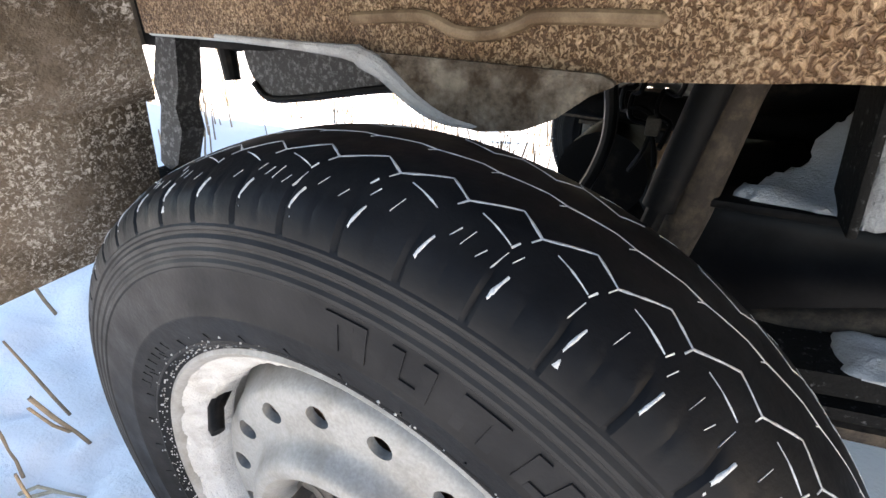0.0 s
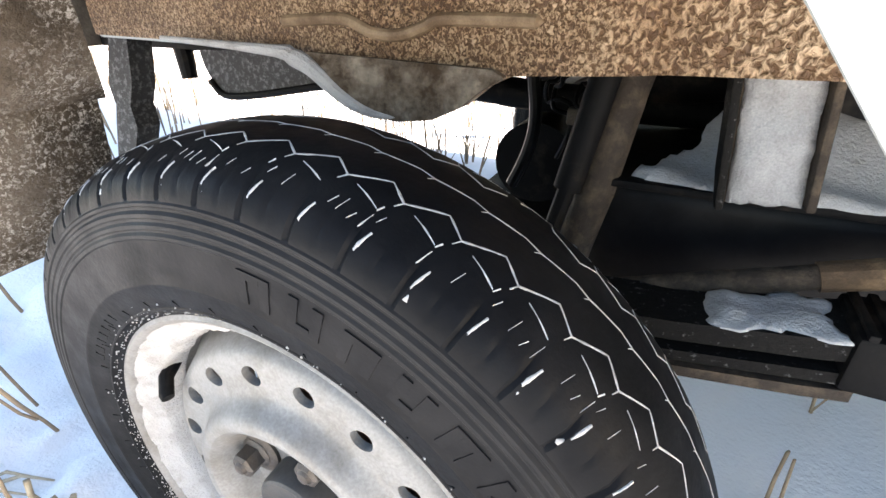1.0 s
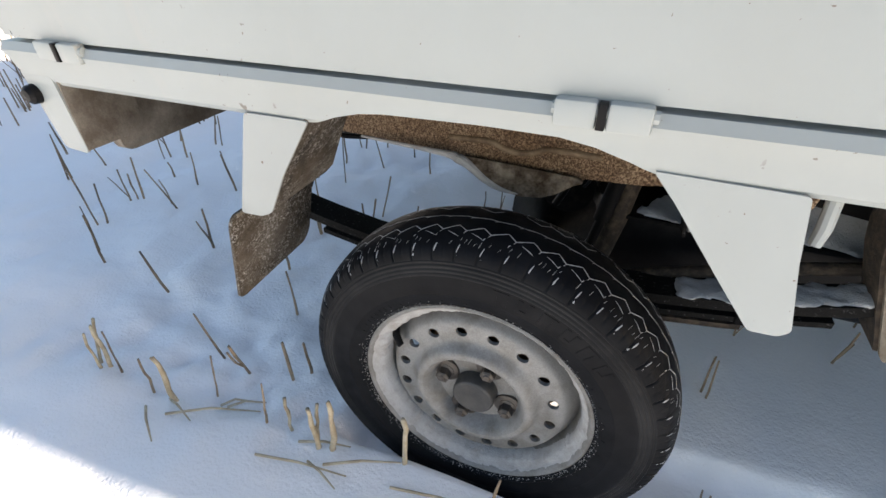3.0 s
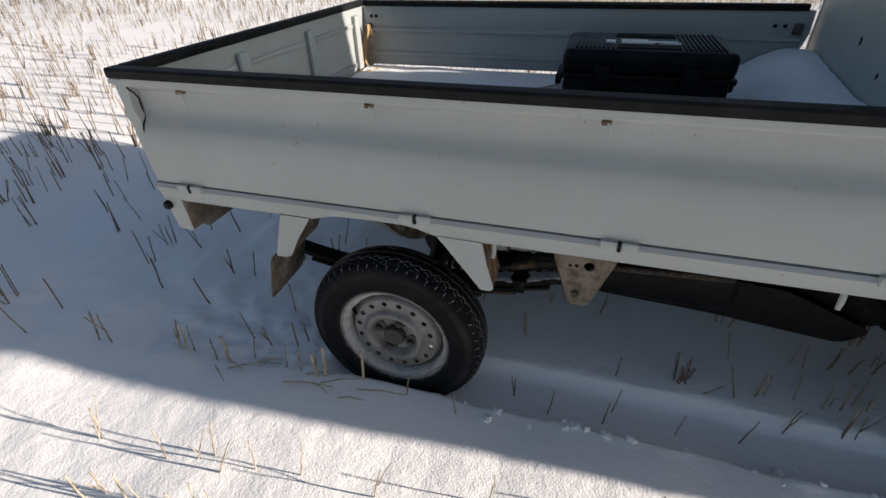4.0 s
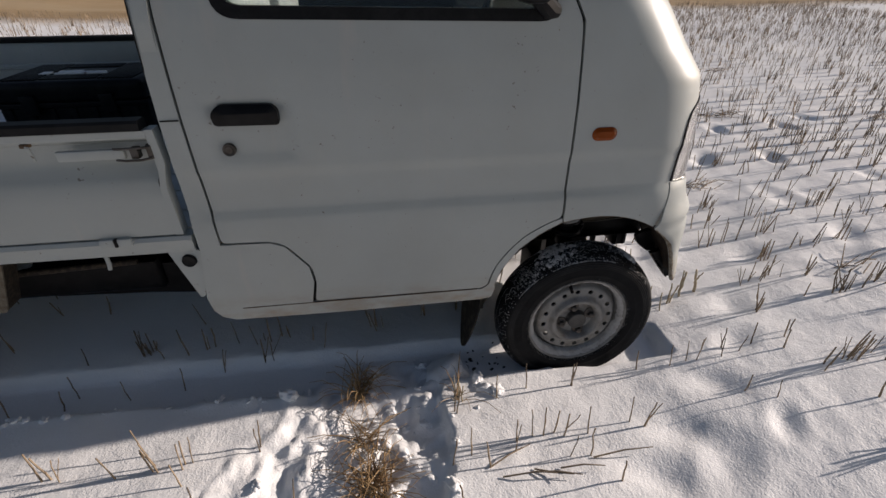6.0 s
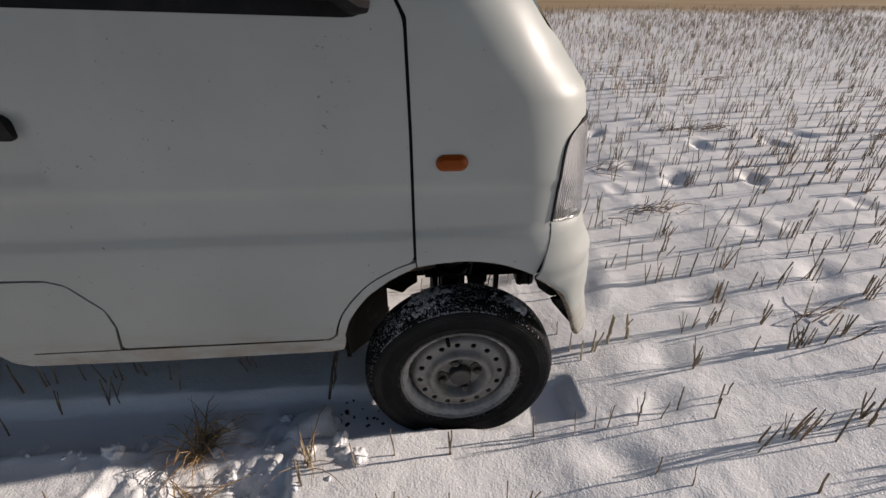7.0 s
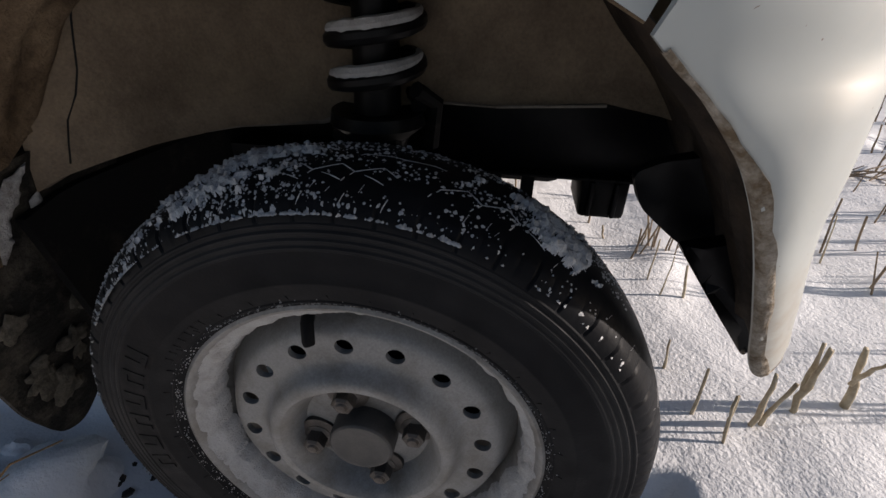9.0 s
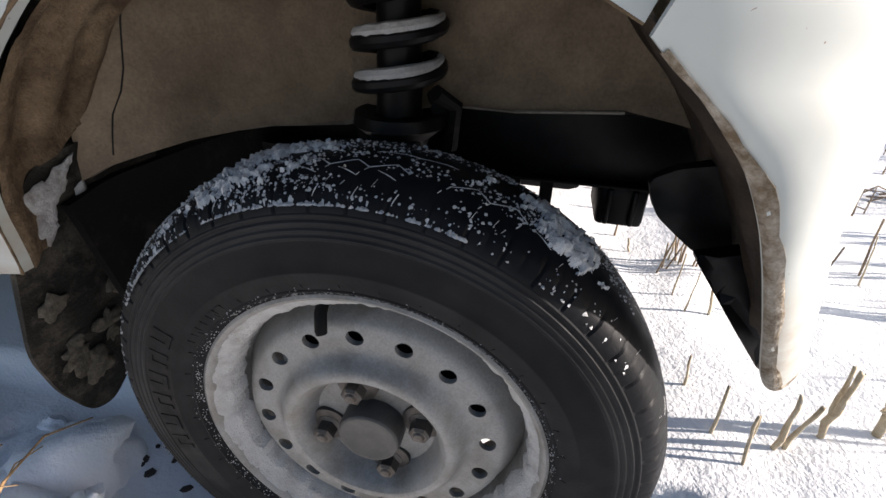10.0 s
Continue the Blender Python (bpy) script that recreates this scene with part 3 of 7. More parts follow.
def build_rim(phase):
    circle = lambda cx, cz, r, n: [(cx + r * math.cos(2 * math.pi * k / n), cz + r * math.sin(2 * math.pi * k / n)) for k in range(n)]
    holes = [circle(0.107 * math.cos(radians(phase + 22.5 * k)), 0.107 * math.sin(radians(phase + 22.5 * k)), 0.0080, 14) for k in range(16)]
    rings = [p for r in (0.010, 0.025, 0.040, 0.050, 0.055, 0.059, 0.062, 0.065, 0.068, 0.071, 0.0735, 0.076, 0.079, 0.082, 0.0845, 0.087, 0.090, 0.093, 0.0965, 0.118, 0.121, 0.124, 0.127, 0.130, 0.133, 0.1365) for p in circle(0, 0, r, 80)]
    bm = sheet(circle(0, 0, 0.140, 90), holes, 0.0062, lambda u, v: (u, disc_y(math.hypot(u, v)), v), lambda u, v: (u, disc_y(math.hypot(u, v)) + 0.006, v), rings)
    prof = [(0.140, 0.088), (0.143, 0.074), (0.149, 0.062), (0.154, 0.056), (0.1575, 0.047), (0.1605, 0.042), (0.164, 0.040), (0.1668, 0.0415), (0.168, 0.046), (0.1665, 0.052), (0.163, 0.056)]
    flange = lathe(prof + [(0.158, 0.062), (0.150, 0.075), (0.146, 0.150), (0.163, 0.154), (0.168, 0.150)], 110)
    me = bpy.data.meshes.new("tmp")
    flange.to_mesh(me)
    flange.free()
    bm.from_mesh(me)
    bpy.data.meshes.remove(me)
    widen(bm)
    return bm


def build_nut():
    bm = bmesh.new()
    for r, y0, y1, n in ((0.0215, 0.064, 0.0545, 28), (0.0145, 0.060, 0.0520, 24), (0.0112, 0.057, 0.039, 6)):
        a = [bm.verts.new((r * math.cos(2 * math.pi * k / n), y0, r * math.sin(2 * math.pi * k / n))) for k in range(n)]
        b = [bm.verts.new((r * 0.96 * math.cos(2 * math.pi * k / n), y1, r * 0.96 * math.sin(2 * math.pi * k / n))) for k in range(n)]
        c = [bm.verts.new((r * 0.72 * math.cos(2 * math.pi * k / n), y1 - 0.002, r * 0.72 * math.sin(2 * math.pi * k / n))) for k in range(n)]
        for lo, hi in ((a, b), (b, c)):
            for k in range(n):
                bm.faces.new((lo[k], lo[(k + 1) % n], hi[(k + 1) % n], hi[k]))
        bm.faces.new(c)
    dome = lathe([(0.0001, 0.0345), (0.0045, 0.035), (0.0062, 0.0370), (0.0062, 0.040)], 16)
    me = bpy.data.meshes.new("tmp")
    dome.to_mesh(me)
    dome.free()
    bm.from_mesh(me)
    bpy.data.meshes.remove(me)
    return bm


def ribbon(bm, path, lift=0.0002, rng=random):
    """A strip of packed snow on the tread along (degrees, y, width)."""
    pts = []
    for (a0, y0, w0), (a1, y1, w1) in zip(path, path[1:]):
        k = max(1, int(math.hypot(radians(a1 - a0) * 0.27, y1 - y0) / 0.0032))
        pts += [(a0 + (a1 - a0) * i / k, y0 + (y1 - y0) * i / k, w0 + (w1 - w0) * i / k) for i in range(k)]
    pts.append(path[-1])
    rows = []
    for i, (a, y, w) in enumerate(pts):
        p, q = pts[max(0, i - 1)], pts[min(len(pts) - 1, i + 1)]
        du, dv = radians(q[0] - p[0]) * 0.27, q[1] - p[1]
        l = math.hypot(du, dv) or 1
        nu, nv = -dv / l, du / l
        w = w * rng.uniform(0.45, 1.2) * 0.38
        row = []
        for t, up in ((-1, -0.0012), (-0.45, lift), (0.45, lift), (1, -0.0012)):
            aa, yy = radians(a) + nu * w * t / 0.27, y + nv * w * t
            r = tyre_radius(yy) + up
            row.append(bm.verts.new((r * math.cos(aa), yy, r * math.sin(aa))))
        rows.append(row)
    for a, b in zip(rows, rows[1:]):
        for k in range(3):
            bm.faces.new((a[k], a[k + 1], b[k + 1], b[k]))


def clump(bm, a, y, size, rng, lift=0.4):
    """A small crust of snow stuck to the tread."""
    n, out = 7, []
    rc = tyre_radius(y)
    top = bm.verts.new(((rc + size * lift) * math.cos(radians(a)), y, (rc + size * lift) * math.sin(radians(a))))
    for k in range(n):
        t = 2 * math.pi * k / n
        s = size * rng.uniform(0.55, 1.25)
        aa, yy = radians(a) + s * math.cos(t) / 0.27, y + s * 0.8 * math.sin(t)
        r = tyre_radius(yy) - 0.001
        out.append(bm.verts.new((r * math.cos(aa), yy, r * math.sin(aa))))
    for k in range(n):
        bm.faces.new((top, out[k], out[(k + 1) % n]))


def tread_snow(seed, full):
    """Snow packed into the tread grooves: clean white lines, or (full False) broken lines under a crust."""
    rng = random.Random(seed)
    bm = bmesh.new()
    p = 360 / PITCHES
    for k in range(PITCHES):
        a = k * p + 4.88
        dens = 1.0 if full else (0.55 if 45 < a < 300 else 0.12)
        for sgn in (1, -1):
            Y = lambda y: TMID + sgn * (y - TMID)
            if rng.random() < dens * 0.96 and (sgn == 1 or rng.random() < 0.6):
                ribbon(bm, [(a, Y(0.0665), 0.0030), (a - p * 0.62, Y(0.0755), 0.0026), (a - p, Y(0.0665), 0.0030)], rng=rng)
                ribbon(bm, [(a, Y(0.0665), 0.0026), (a + 0.5, Y(0.0620), 0.0018)], rng=rng)
            if rng.random() < dens * 0.8:
                ribbon(bm, [(a + 1.1, Y(0.0595), 0.0022), (a + 1.5, Y(0.0565), 0.0022)], rng=rng)
            if rng.random() < dens * 0.75:
                ribbon(bm, [(a - p * 0.25, Y(0.0635), 0.0010), (a - p * 0.62, Y(0.0590), 0.0018), (a - p * 0.75, Y(0.0572), 0.0008)], rng=rng)
            for q, lo, hi in ((0.08, 0.0500, 0.0545), (0.25, 0.0490, 0.0555), (0.48, 0.0475, 0.0515), (0.70, 0.0470, 0.0545), (0.88, 0.0520, 0.0560)):
                if rng.random() < dens * 0.42:
                    ribbon(bm, [(a - p * q, Y(lo), 0.0006), (a - p * q - 0.5, Y(hi), 0.0010)], rng=rng)
            if rng.random() < (0.9 if full else 0.34) and (full or 75 < a < 290):
                fat = rng.uniform(0.8, 1.1) if full else rng.uniform(0.25, 0.6)
                ribbon(bm, [(a + 0.92, Y(0.0392), 0.0024 * fat), (a + 0.8, Y(0.0412), 0.0038 * fat), (a + 0.6, Y(0.0440), 0.0036 * fat), (a + 0.38, Y(0.0472), 0.0026 * fat)], lift=0.0005, rng=rng)
            if rng.random() < dens * 0.5:
                clump(bm, a + 0.8 + rng.uniform(-0.5, 0.5), Y(0.0375), rng.uniform(0.001, 0.0022), rng)
        # the middle line, nearly straight with small teeth
        if full or rng.random() < 0.55:
            ribbon(bm, [(a, 0.0945, 0.0026), (a - p * 0.7, 0.0965, 0.0020), (a - p, 0.0945, 0.0026)], rng=rng)
            ribbon(bm, [(a, 0.0945, 0.0018), (a + 0.6, 0.0915, 0.0008)], rng=rng)
    if not full:
        for _ in range(7500):       # loose crust over the top and along the shoulders
            a = rng.gauss(rng.choice((116, 122, 128, 60, 52, 45, 90)), 13)
            y = min(0.155, max(0.035, rng.gauss(rng.choice((0.05, 0.075, 0.115, 0.14)), 0.016)))
            if noise.noise(Vector((a * 0.09, y * 42, 1.5))) > rng.uniform(-0.25, 0.42):
                if a > 56 or (a > 36 and y > 0.07 and rng.random() < 0.6):
                    clump(bm, a, y, rng.uniform(0.0007, 0.0031), rng, 0.5)
        na, ny, grid = 300, 52, {}
        for i in range(na + 1):
            for j in range(ny + 1):
                a, y = 36 + 118 * i / na, 0.043 + 0.112 * j / ny
                p = Vector((radians(a) * 0.27, y, 0))
                cover = 0.62 * math.exp(-((a - 112) / 17) ** 2 - ((y - 0.105) / 0.05) ** 2) + 0.62 * math.exp(-((a - 55) / 11) ** 2 - ((y - 0.088) / 0.04) ** 2) + 0.30 * math.exp(-((a - 122) / 20) ** 2 - ((y - 0.055) / 0.016) ** 2) + 0.16 * math.exp(-((a - 82) / 26) ** 2)
                h = cover - 0.50 + 0.34 * noise.fractal(p * 55, 0.8, 2.1, 3) + 0.20 * noise.fractal(p * 240 + Vector((3, 7, 0)), 0.8, 2.1, 3)
                grid[i, j] = (h, a, y)
        vert = {}
        def at(k):
            if k not in vert:
                h, a, y = grid[k]
                r = tyre_radius(y) + (0.0016 + 0.016 * min(0.5, h) if h > 0 else -0.0015)
                vert[k] = bm.verts.new((r * math.cos(radians(a)), y, r * math.sin(radians(a))))
            return vert[k]
        for i in range(na):
            for j in range(ny):
                q = [(i, j), (i + 1, j), (i + 1, j + 1), (i, j + 1)]
                if sum(grid[k][0] > 0 for k in q) >= 2:
                    bm.faces.new([at(k) for k in q])
        for _ in range(240):
            a = rng.uniform(34, 215)
            clump(bm, a, rng.uniform(0.034, 0.05), rng.uniform(0.001, 0.0022), rng)
    return bm


def rim_frost(seed, deep):
    """Rime lying in the wheel's outer channel, with a ragged inner edge."""
    rng = random.Random(seed)
    bm, n, rows = bmesh.new(), 420, []
    for k in range(n):
        a = 2 * math.pi * k / n
        rag = 0.0022 * noise.fractal(Vector((math.cos(a) * 9, math.sin(a) * 9, seed)), 0.8, 2.2, 3) + 0.0007 * noise.noise(Vector((math.cos(a) * 70, math.sin(a) * 70, seed)))
        low = 0.004 * max(0, -math.sin(a)) + 0.006 * max(0, -math.cos(a + 0.35)) * deep
        ri = 0.1450 - low * 1.2 + rag * 1.4
        ro = 0.1600
        row = []
        for t in range(7):
            r = ri + (ro - ri) * t / 6
            base = float(np.interp(r, [0.118, 0.126, 0.132, 0.140, 0.149, 0.154, 0.1575, 0.1605], [0.058, 0.062, 0.070, 0.076, 0.062, 0.056, 0.047, 0.042]))
            fill = (0.0590 - 0.014 * t / 6) if 0 < t < 6 else base + 0.001
            yy = min(base + 0.0005, fill + 0.0016 * noise.fractal(Vector((math.cos(a) * 11, math.sin(a) * 11, t * 0.5)), 0.9, 2.1, 3))
            row.append(bm.verts.new((r * math.cos(a), yy, r * math.sin(a))))
        rows.append(row)
    for k in range(n):
        for t in range(6):
            bm.faces.new((rows[k][t], rows[(k + 1) % n][t], rows[(k + 1) % n][t + 1], rows[k][t + 1]))
    for _ in range(900):                 # loose grains on the tyre's bead
        a, r = rng.uniform(0, 2 * math.pi), 0.168 + abs(rng.gauss(0, 0.0045))
        y = TMID - float(np.interp(r, [0.165, 0.169, 0.173, 0.1765, 0.185], [0.052, 0.0545, 0.0576, 0.0585, 0.0613])) - 0.0002
        s = rng.uniform(0.0004, 0.0013)
        v = [bm.verts.new(((r + s * u) * math.cos(a + w * s / r), y - d * s, (r + s * u) * math.sin(a + w * s / r))) for u, w, d in ((1, 0, 0), (-0.6, 0.9, 0), (-0.6, -0.9, 0), (0, 0, 0.8))]
        for f in ((0, 1, 3), (1, 2, 3), (2, 0, 3)):
            bm.faces.new([v[i] for i in f])
    widen(bm)
    return bm


def build_wheel(turn, full, seed, phase, nuts, letters):
    wheel = part("wheel", build_rim(phase), RIM, None, "pressed steel wheel in dull silver paint, rimed with frost")
    wheel.parent = truck
    part("tyre", build_tyre(letters), RUBBER, wheel, "black tyre with snow-packed tread")
    part("hub_cap", lathe([(0.0001, 0.0435), (0.023, 0.0436), (0.0245, 0.0430), (0.0285, 0.0430), (0.0303, 0.0445), (0.0315, 0.0480), (0.0320, 0.0720)], 40), CAPGREY, wheel, "round grey centre cap")
    nut = build_nut()
    first = None
    for k in range(4):
        a = radians(nuts + 90 * k)
        if first is None:
            ob = first = part("lug_nut", nut, STEEL, wheel)
        else:
            ob = new("lug_nut", first.data)
            ob.parent = wheel
        ob.location = (0.0520 * math.cos(a), 0.0090, 0.0520 * math.sin(a))
    va = radians(turn)
    d = Vector((math.cos(va), 0, math.sin(va)))
    part("valve_stem", tube([d * 0.150 + Vector((0, 0.068, 0)), d * 0.143 + Vector((0, 0.055, 0)), d * 0.131 + Vector((0, 0.046, 0)), d * 0.128 + Vector((0, 0.045, 0))], [0.0056, 0.0056, 0.0054, 0.0048], 12), CHASSIS, wheel)
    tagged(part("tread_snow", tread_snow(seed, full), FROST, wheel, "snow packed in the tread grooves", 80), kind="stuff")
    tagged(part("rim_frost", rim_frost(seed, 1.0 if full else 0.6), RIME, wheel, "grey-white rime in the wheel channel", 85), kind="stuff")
    return wheel


rear_wheel = build_wheel(150, True, 11, 11.7, 69, 84)
rear_wheel.location = (REAR_X, WHEEL_IN, AXLE)
front_wheel = build_wheel(106, False, 23, 5.4, 107, 196)
front_wheel.location = (FRONT_X, WHEEL_IN, AXLE)
for w, x in ((rear_wheel, REAR_X), (front_wheel, FRONT_X)):
    copy_thing(w, pose(x, WIDE - WHEEL_IN, AXLE, 0, 0, 180))

# ---- the load bed ----
BX0 = -0.665
gate_profile = [(0.002, 0.705), (0.000, 0.74), (-0.001, 0.80), (0.002, 0.845), (0.010, 0.862), (0.025, 0.882), (0.031, 0.905), (0.030, 0.942), (0.016, 0.954), (0.000, 0.957), (-0.003, 0.962),
                (-0.003, 0.976), (0.030, 0.976), (0.036, 0.95), (0.036, 0.90), (0.030, 0.87), (0.024, 0.80), (0.030, 0.78), (0.030, 0.705)]
gate = part("side_gate", prism_x(gate_profile, -0.632, 1.205), WHITE, truck, "white pressed-steel side gate")
part("top_rail", prism_x([(-0.006, 0.977), (-0.006, 0.994), (-0.002, 1.0), (0.03, 1.0), (0.035, 0.994), (0.035, 0.977)], -0.672, 1.198), TRIMRUBBER, gate, "black rubber cap rail")
# end posts of the gate
part("end_post", sheet([(-0.684, 0.972), (-0.630, 0.972), (-0.636, 0.90), (-0.628, 0.872), (-0.632, 0.80), (-0.628, 0.706), (-0.648, 0.706), (-0.658, 0.80), (-0.660, 0.86), (-0.672, 0.885), (-0.664, 0.91), (-0.668, 0.958), (-0.684, 0.962)], [], 0.04,
                       lambda u, v: (u, 0.004, v), lambda u, v: (u, 0.034, v)), WHITE, gate)
part("end_post", sheet([(1.204, 0.978), (1.222, 0.978), (1.226, 0.90), (1.212, 0.84), (1.214, 0.706), (1.196, 0.706), (1.196, 0.83), (1.206, 0.88)], [], 0.04, lambda u, v: (u, -0.002, v), lambda u, v: (u, 0.034, v)), WHITE, gate)
for x in (-0.465, 0.020, 0.496, 0.953):
    bm = tube([(x - 0.012, 0.016, 0.952), (x - 0.004, -0.001, 0.951), (x, -0.003, 0.948), (x + 0.001, -0.002, 0.935), (x, 0.002, 0.917)], [0.003, 0.0042, 0.0042, 0.0038, 0.003], 8)
    hook = part("rope_hook", bm, WHITE, gate, "small rope hook")
    part("hook_clip", box((x - 0.016, -0.004, 0.9475), (x + 0.002, 0.012, 0.9565), 0.002), RUST, hook, "rust-stained hook clip")
for line in ([(-0.629, 0.972), (-0.635, 0.90), (-0.627, 0.872), (-0.631, 0.80), (-0.627, 0.708)], [(1.203, 0.975), (1.2045, 0.88), (1.195, 0.83), (1.195, 0.708)]):
    part("post_gap", tube([(x, 0.0035 + 0.024 * band(z, 0.855, 0.955, 0.03), z) for x, z in flowing(line, 6)], 0.0021, 6), BLACK, gate)
bm = box((1.005, -0.010, 0.914), (1.150, 0.004, 0.938), 0.004)
add_box(bm, (1.02, -0.002, 0.920), (1.14, 0.016, 0.932), 0.002)
part("gate_latch", bm, WHITE, gate, "long white latch lever")
bm = bmesh.new()
for dz in (0.0, 0.026):
    add_tube(bm, [(1.128, -0.006, 0.912 + dz), (1.15, -0.012, 0.911 + dz * 1.1), (1.185, -0.010, 0.911 + dz * 1.1), (1.206, -0.006, 0.914 + dz)], 0.003, 8)
add_box(bm, (1.160, -0.006, 0.912), (1.178, 0.016, 0.938), 0.003)
add_box(bm, (1.196, -0.004, 0.910), (1.208, 0.018, 0.944), 0.002)
part("latch_clasp", bm, STEEL, gate, "bright steel latch clasp")
# the rail below the gate, arched over the rear wheel
arch = [(-0.198, 0.6465), (-0.181, 0.649), (-0.155, 0.659), (-0.127, 0.666), (-0.098, 0.669), (0.0, 0.671), (0.070, 0.670), (0.102, 0.665), (0.131, 0.656), (0.154, 0.6465)]
rail_out = [(BX0 + 0.012, 0.700), (BX0 + 0.012, 0.668), (-0.635, 0.6465)] + arch + [(1.226, 0.6490), (1.230, 0.700)]
rail_y = lambda u, v: 0.000 if v > 0.692 else float(np.interp(v, [0.645, 0.652, 0.662, 0.676, 0.684, 0.692], [0.010, 0.004, 0.002, 0.002, -0.006, -0.006]))
sill = part("bed_rail", sheet(rail_out, [], 0.0125, lambda u, v: (u, rail_y(u, v), v), lambda u, v: (u, 0.04, v)), WHITE, truck, "white side rail under the load bed", 24)
for x in (-0.545, 0.094, 0.548, 1.042):
    bm = bmesh.new()
    for dx in (-0.03, 0.012):
        add_box(bm, (x + dx, -0.010, 0.683), (x + dx + 0.034, 0.004, 0.706), 0.003)
    add_tube(bm, [(x - 0.032, -0.003, 0.697), (x + 0.05, -0.003, 0.697)], 0.0055, 8)
    part("hinge", bm, WHITE, sill)
    part("hinge_gap", box((x + 0.0045, -0.0112, 0.684), (x + 0.0115, 0.0, 0.7055), 0.001), BLACK, sill)
# brackets that hang below the rail
part("rear_bracket", plate(rounded([(-0.652, 0.665), (-0.592, 0.660), (-0.584, 0.552), (-0.632, 0.556)], 0.008), [], 0.003, 0.004), WHITE, truck)
part("rear_bracket_flange", box((-0.588, 0.004, 0.556), (-0.584, 0.10, 0.655), 0.001), DIRTYGREY, truck)
part("side_marker_lamp", lathe([(0.0001, -0.012), (0.008, -0.011), (0.0125, -0.006), (0.0135, 0.004)], 20), BLACK, truck).location = (-0.640, 0.0, 0.632)
part("wheel_arch_panel", plate(rounded([(-0.275, 0.650), (-0.190, 0.650), (-0.212, 0.618), (-0.238, 0.580), (-0.270, 0.522), (-0.288, 0.514), (-0.320, 0.513)], 0.006), [], 0.002, 0.003), WHITE, truck)
part("wheel_arch_panel", plate(rounded([(0.150, 0.652), (0.262, 0.650), (0.275, 0.59), (0.294, 0.522), (0.286, 0.514), (0.262, 0.513), (0.222, 0.563), (0.172, 0.627)], 0.004), [], 0.002, 0.003), WHITE, truck)
def coated_strip(line, y0, y1, mat, parent, name, label=""):
    bm = bmesh.new()
    m = 10
    rows = []
    for x, z, *deep in line:
        ye = deep[0] if deep else y1
        rows.append([bm.verts.new((x, y0 + (ye - y0) * k / m, z)) for k in range(m + 1)] + [bm.verts.new((x - 0.004, y0 + (ye - y0) * k / m, z + 0.002)) for k in range(m, -1, -1)])
    for a, b in zip(rows, rows[1:]):
        for k in range(len(a)):
            bm.faces.new((a[k], a[(k + 1) % len(a)], b[(k + 1) % len(a)], b[k]))
    bm.faces.new(rows[0]), bm.faces.new(rows[-1])
    return part(name, bm, mat, parent, label)


coated_strip([(-0.192, 0.650, 0.092), (-0.214, 0.615, 0.108), (-0.240, 0.578, 0.126), (-0.272, 0.528, 0.145), (-0.296, 0.506, 0.158)], 0.005, 0.118, FLAP, truck, "arch_return", "brown mud-caked steel return plate")
coated_strip([(0.259, 0.652), (0.272, 0.59), (0.291, 0.522)], 0.006, 0.10, RUST, truck, "arch_return", "rust-brown return plate")
flap_shape = rounded([(-0.014, 0.498), (-0.008, 0.512), (0.166, 0.511), (0.175, 0.378), (0.164, 0.357), (0.012, 0.347), (0.001, 0.352)], 0.010)
bm = sheet(flap_shape, [], 0.015, lambda u, v: (-0.322 - 0.30 * (0.52 - v), u, v), lambda u, v: (-0.327 - 0.30 * (0.52 - v), u, v))
mud_flap = part("mud_flap", bm, FLAP, truck, "rubber mud flap caked with grey-brown dirt")
part("flap_seam", tube([(-0.3205 + 0.0015 * noise.noise(Vector((k * 0.9, 0, 1))), -0.006 + 0.0085 * k, 0.5125 + 0.0012 * noise.noise(Vector((k * 0.7, 2, 0)))) for k in range(21)], [0.0022 + 0.0022 * abs(noise.noise(Vector((k * 0.8, 5, 3)))) for k in range(21)], 8), HANGTAN, mud_flap, "pale dried mud along the flap's upper seam")
hang_out = rounded([(0.408, 0.648), (0.612, 0.648), (0.585, 0.523), (0.532, 0.368), (0.524, 0.359), (0.481, 0.361), (0.474, 0.372), (0.424, 0.510)], 0.008)
ringh = lambda cx, cz, r: [(cx + r * math.cos(2 * math.pi * k / 12), cz + r * math.sin(2 * math.pi * k / 12)) for k in range(12)]
hanger = part("spring_hanger", plate(hang_out, [ringh(0.517, 0.495, 0.0145), ringh(0.484, 0.493, 0.006), ringh(0.467, 0.492, 0.005)], 0.195, 0.006, step=0.02), HANGTAN, truck, "muddy tan spring hanger plate")
for line, name in (([(0.612, 0.648), (0.585, 0.523), (0.532, 0.368)], "hanger_flange"), ([(0.408, 0.648), (0.424, 0.510), (0.474, 0.372)], "hanger_flange")):
    part(name, sheet([(line[0][1], 0.201), (line[-1][1], 0.201), (line[-1][1], 0.262), (line[0][1], 0.262)], [], 0.03, lambda u, v, l=line: (float(np.interp(u, [p[1] for p in l[::-1]], [p[0] for p in l[::-1]])), v, u), lambda u, v, l=line: (float(np.interp(u, [p[1] for p in l[::-1]], [p[0] for p in l[::-1]])) - 0.005, v, u)), DARKRUST, hanger)
part("hanger_bolt", lathe([(0.0001, -0.010), (0.009, -0.009), (0.010, 0.0), (0.014, 0.001), (0.014, 0.006)], 12), STEEL, hanger).location = (0.491, 0.193, 0.402)
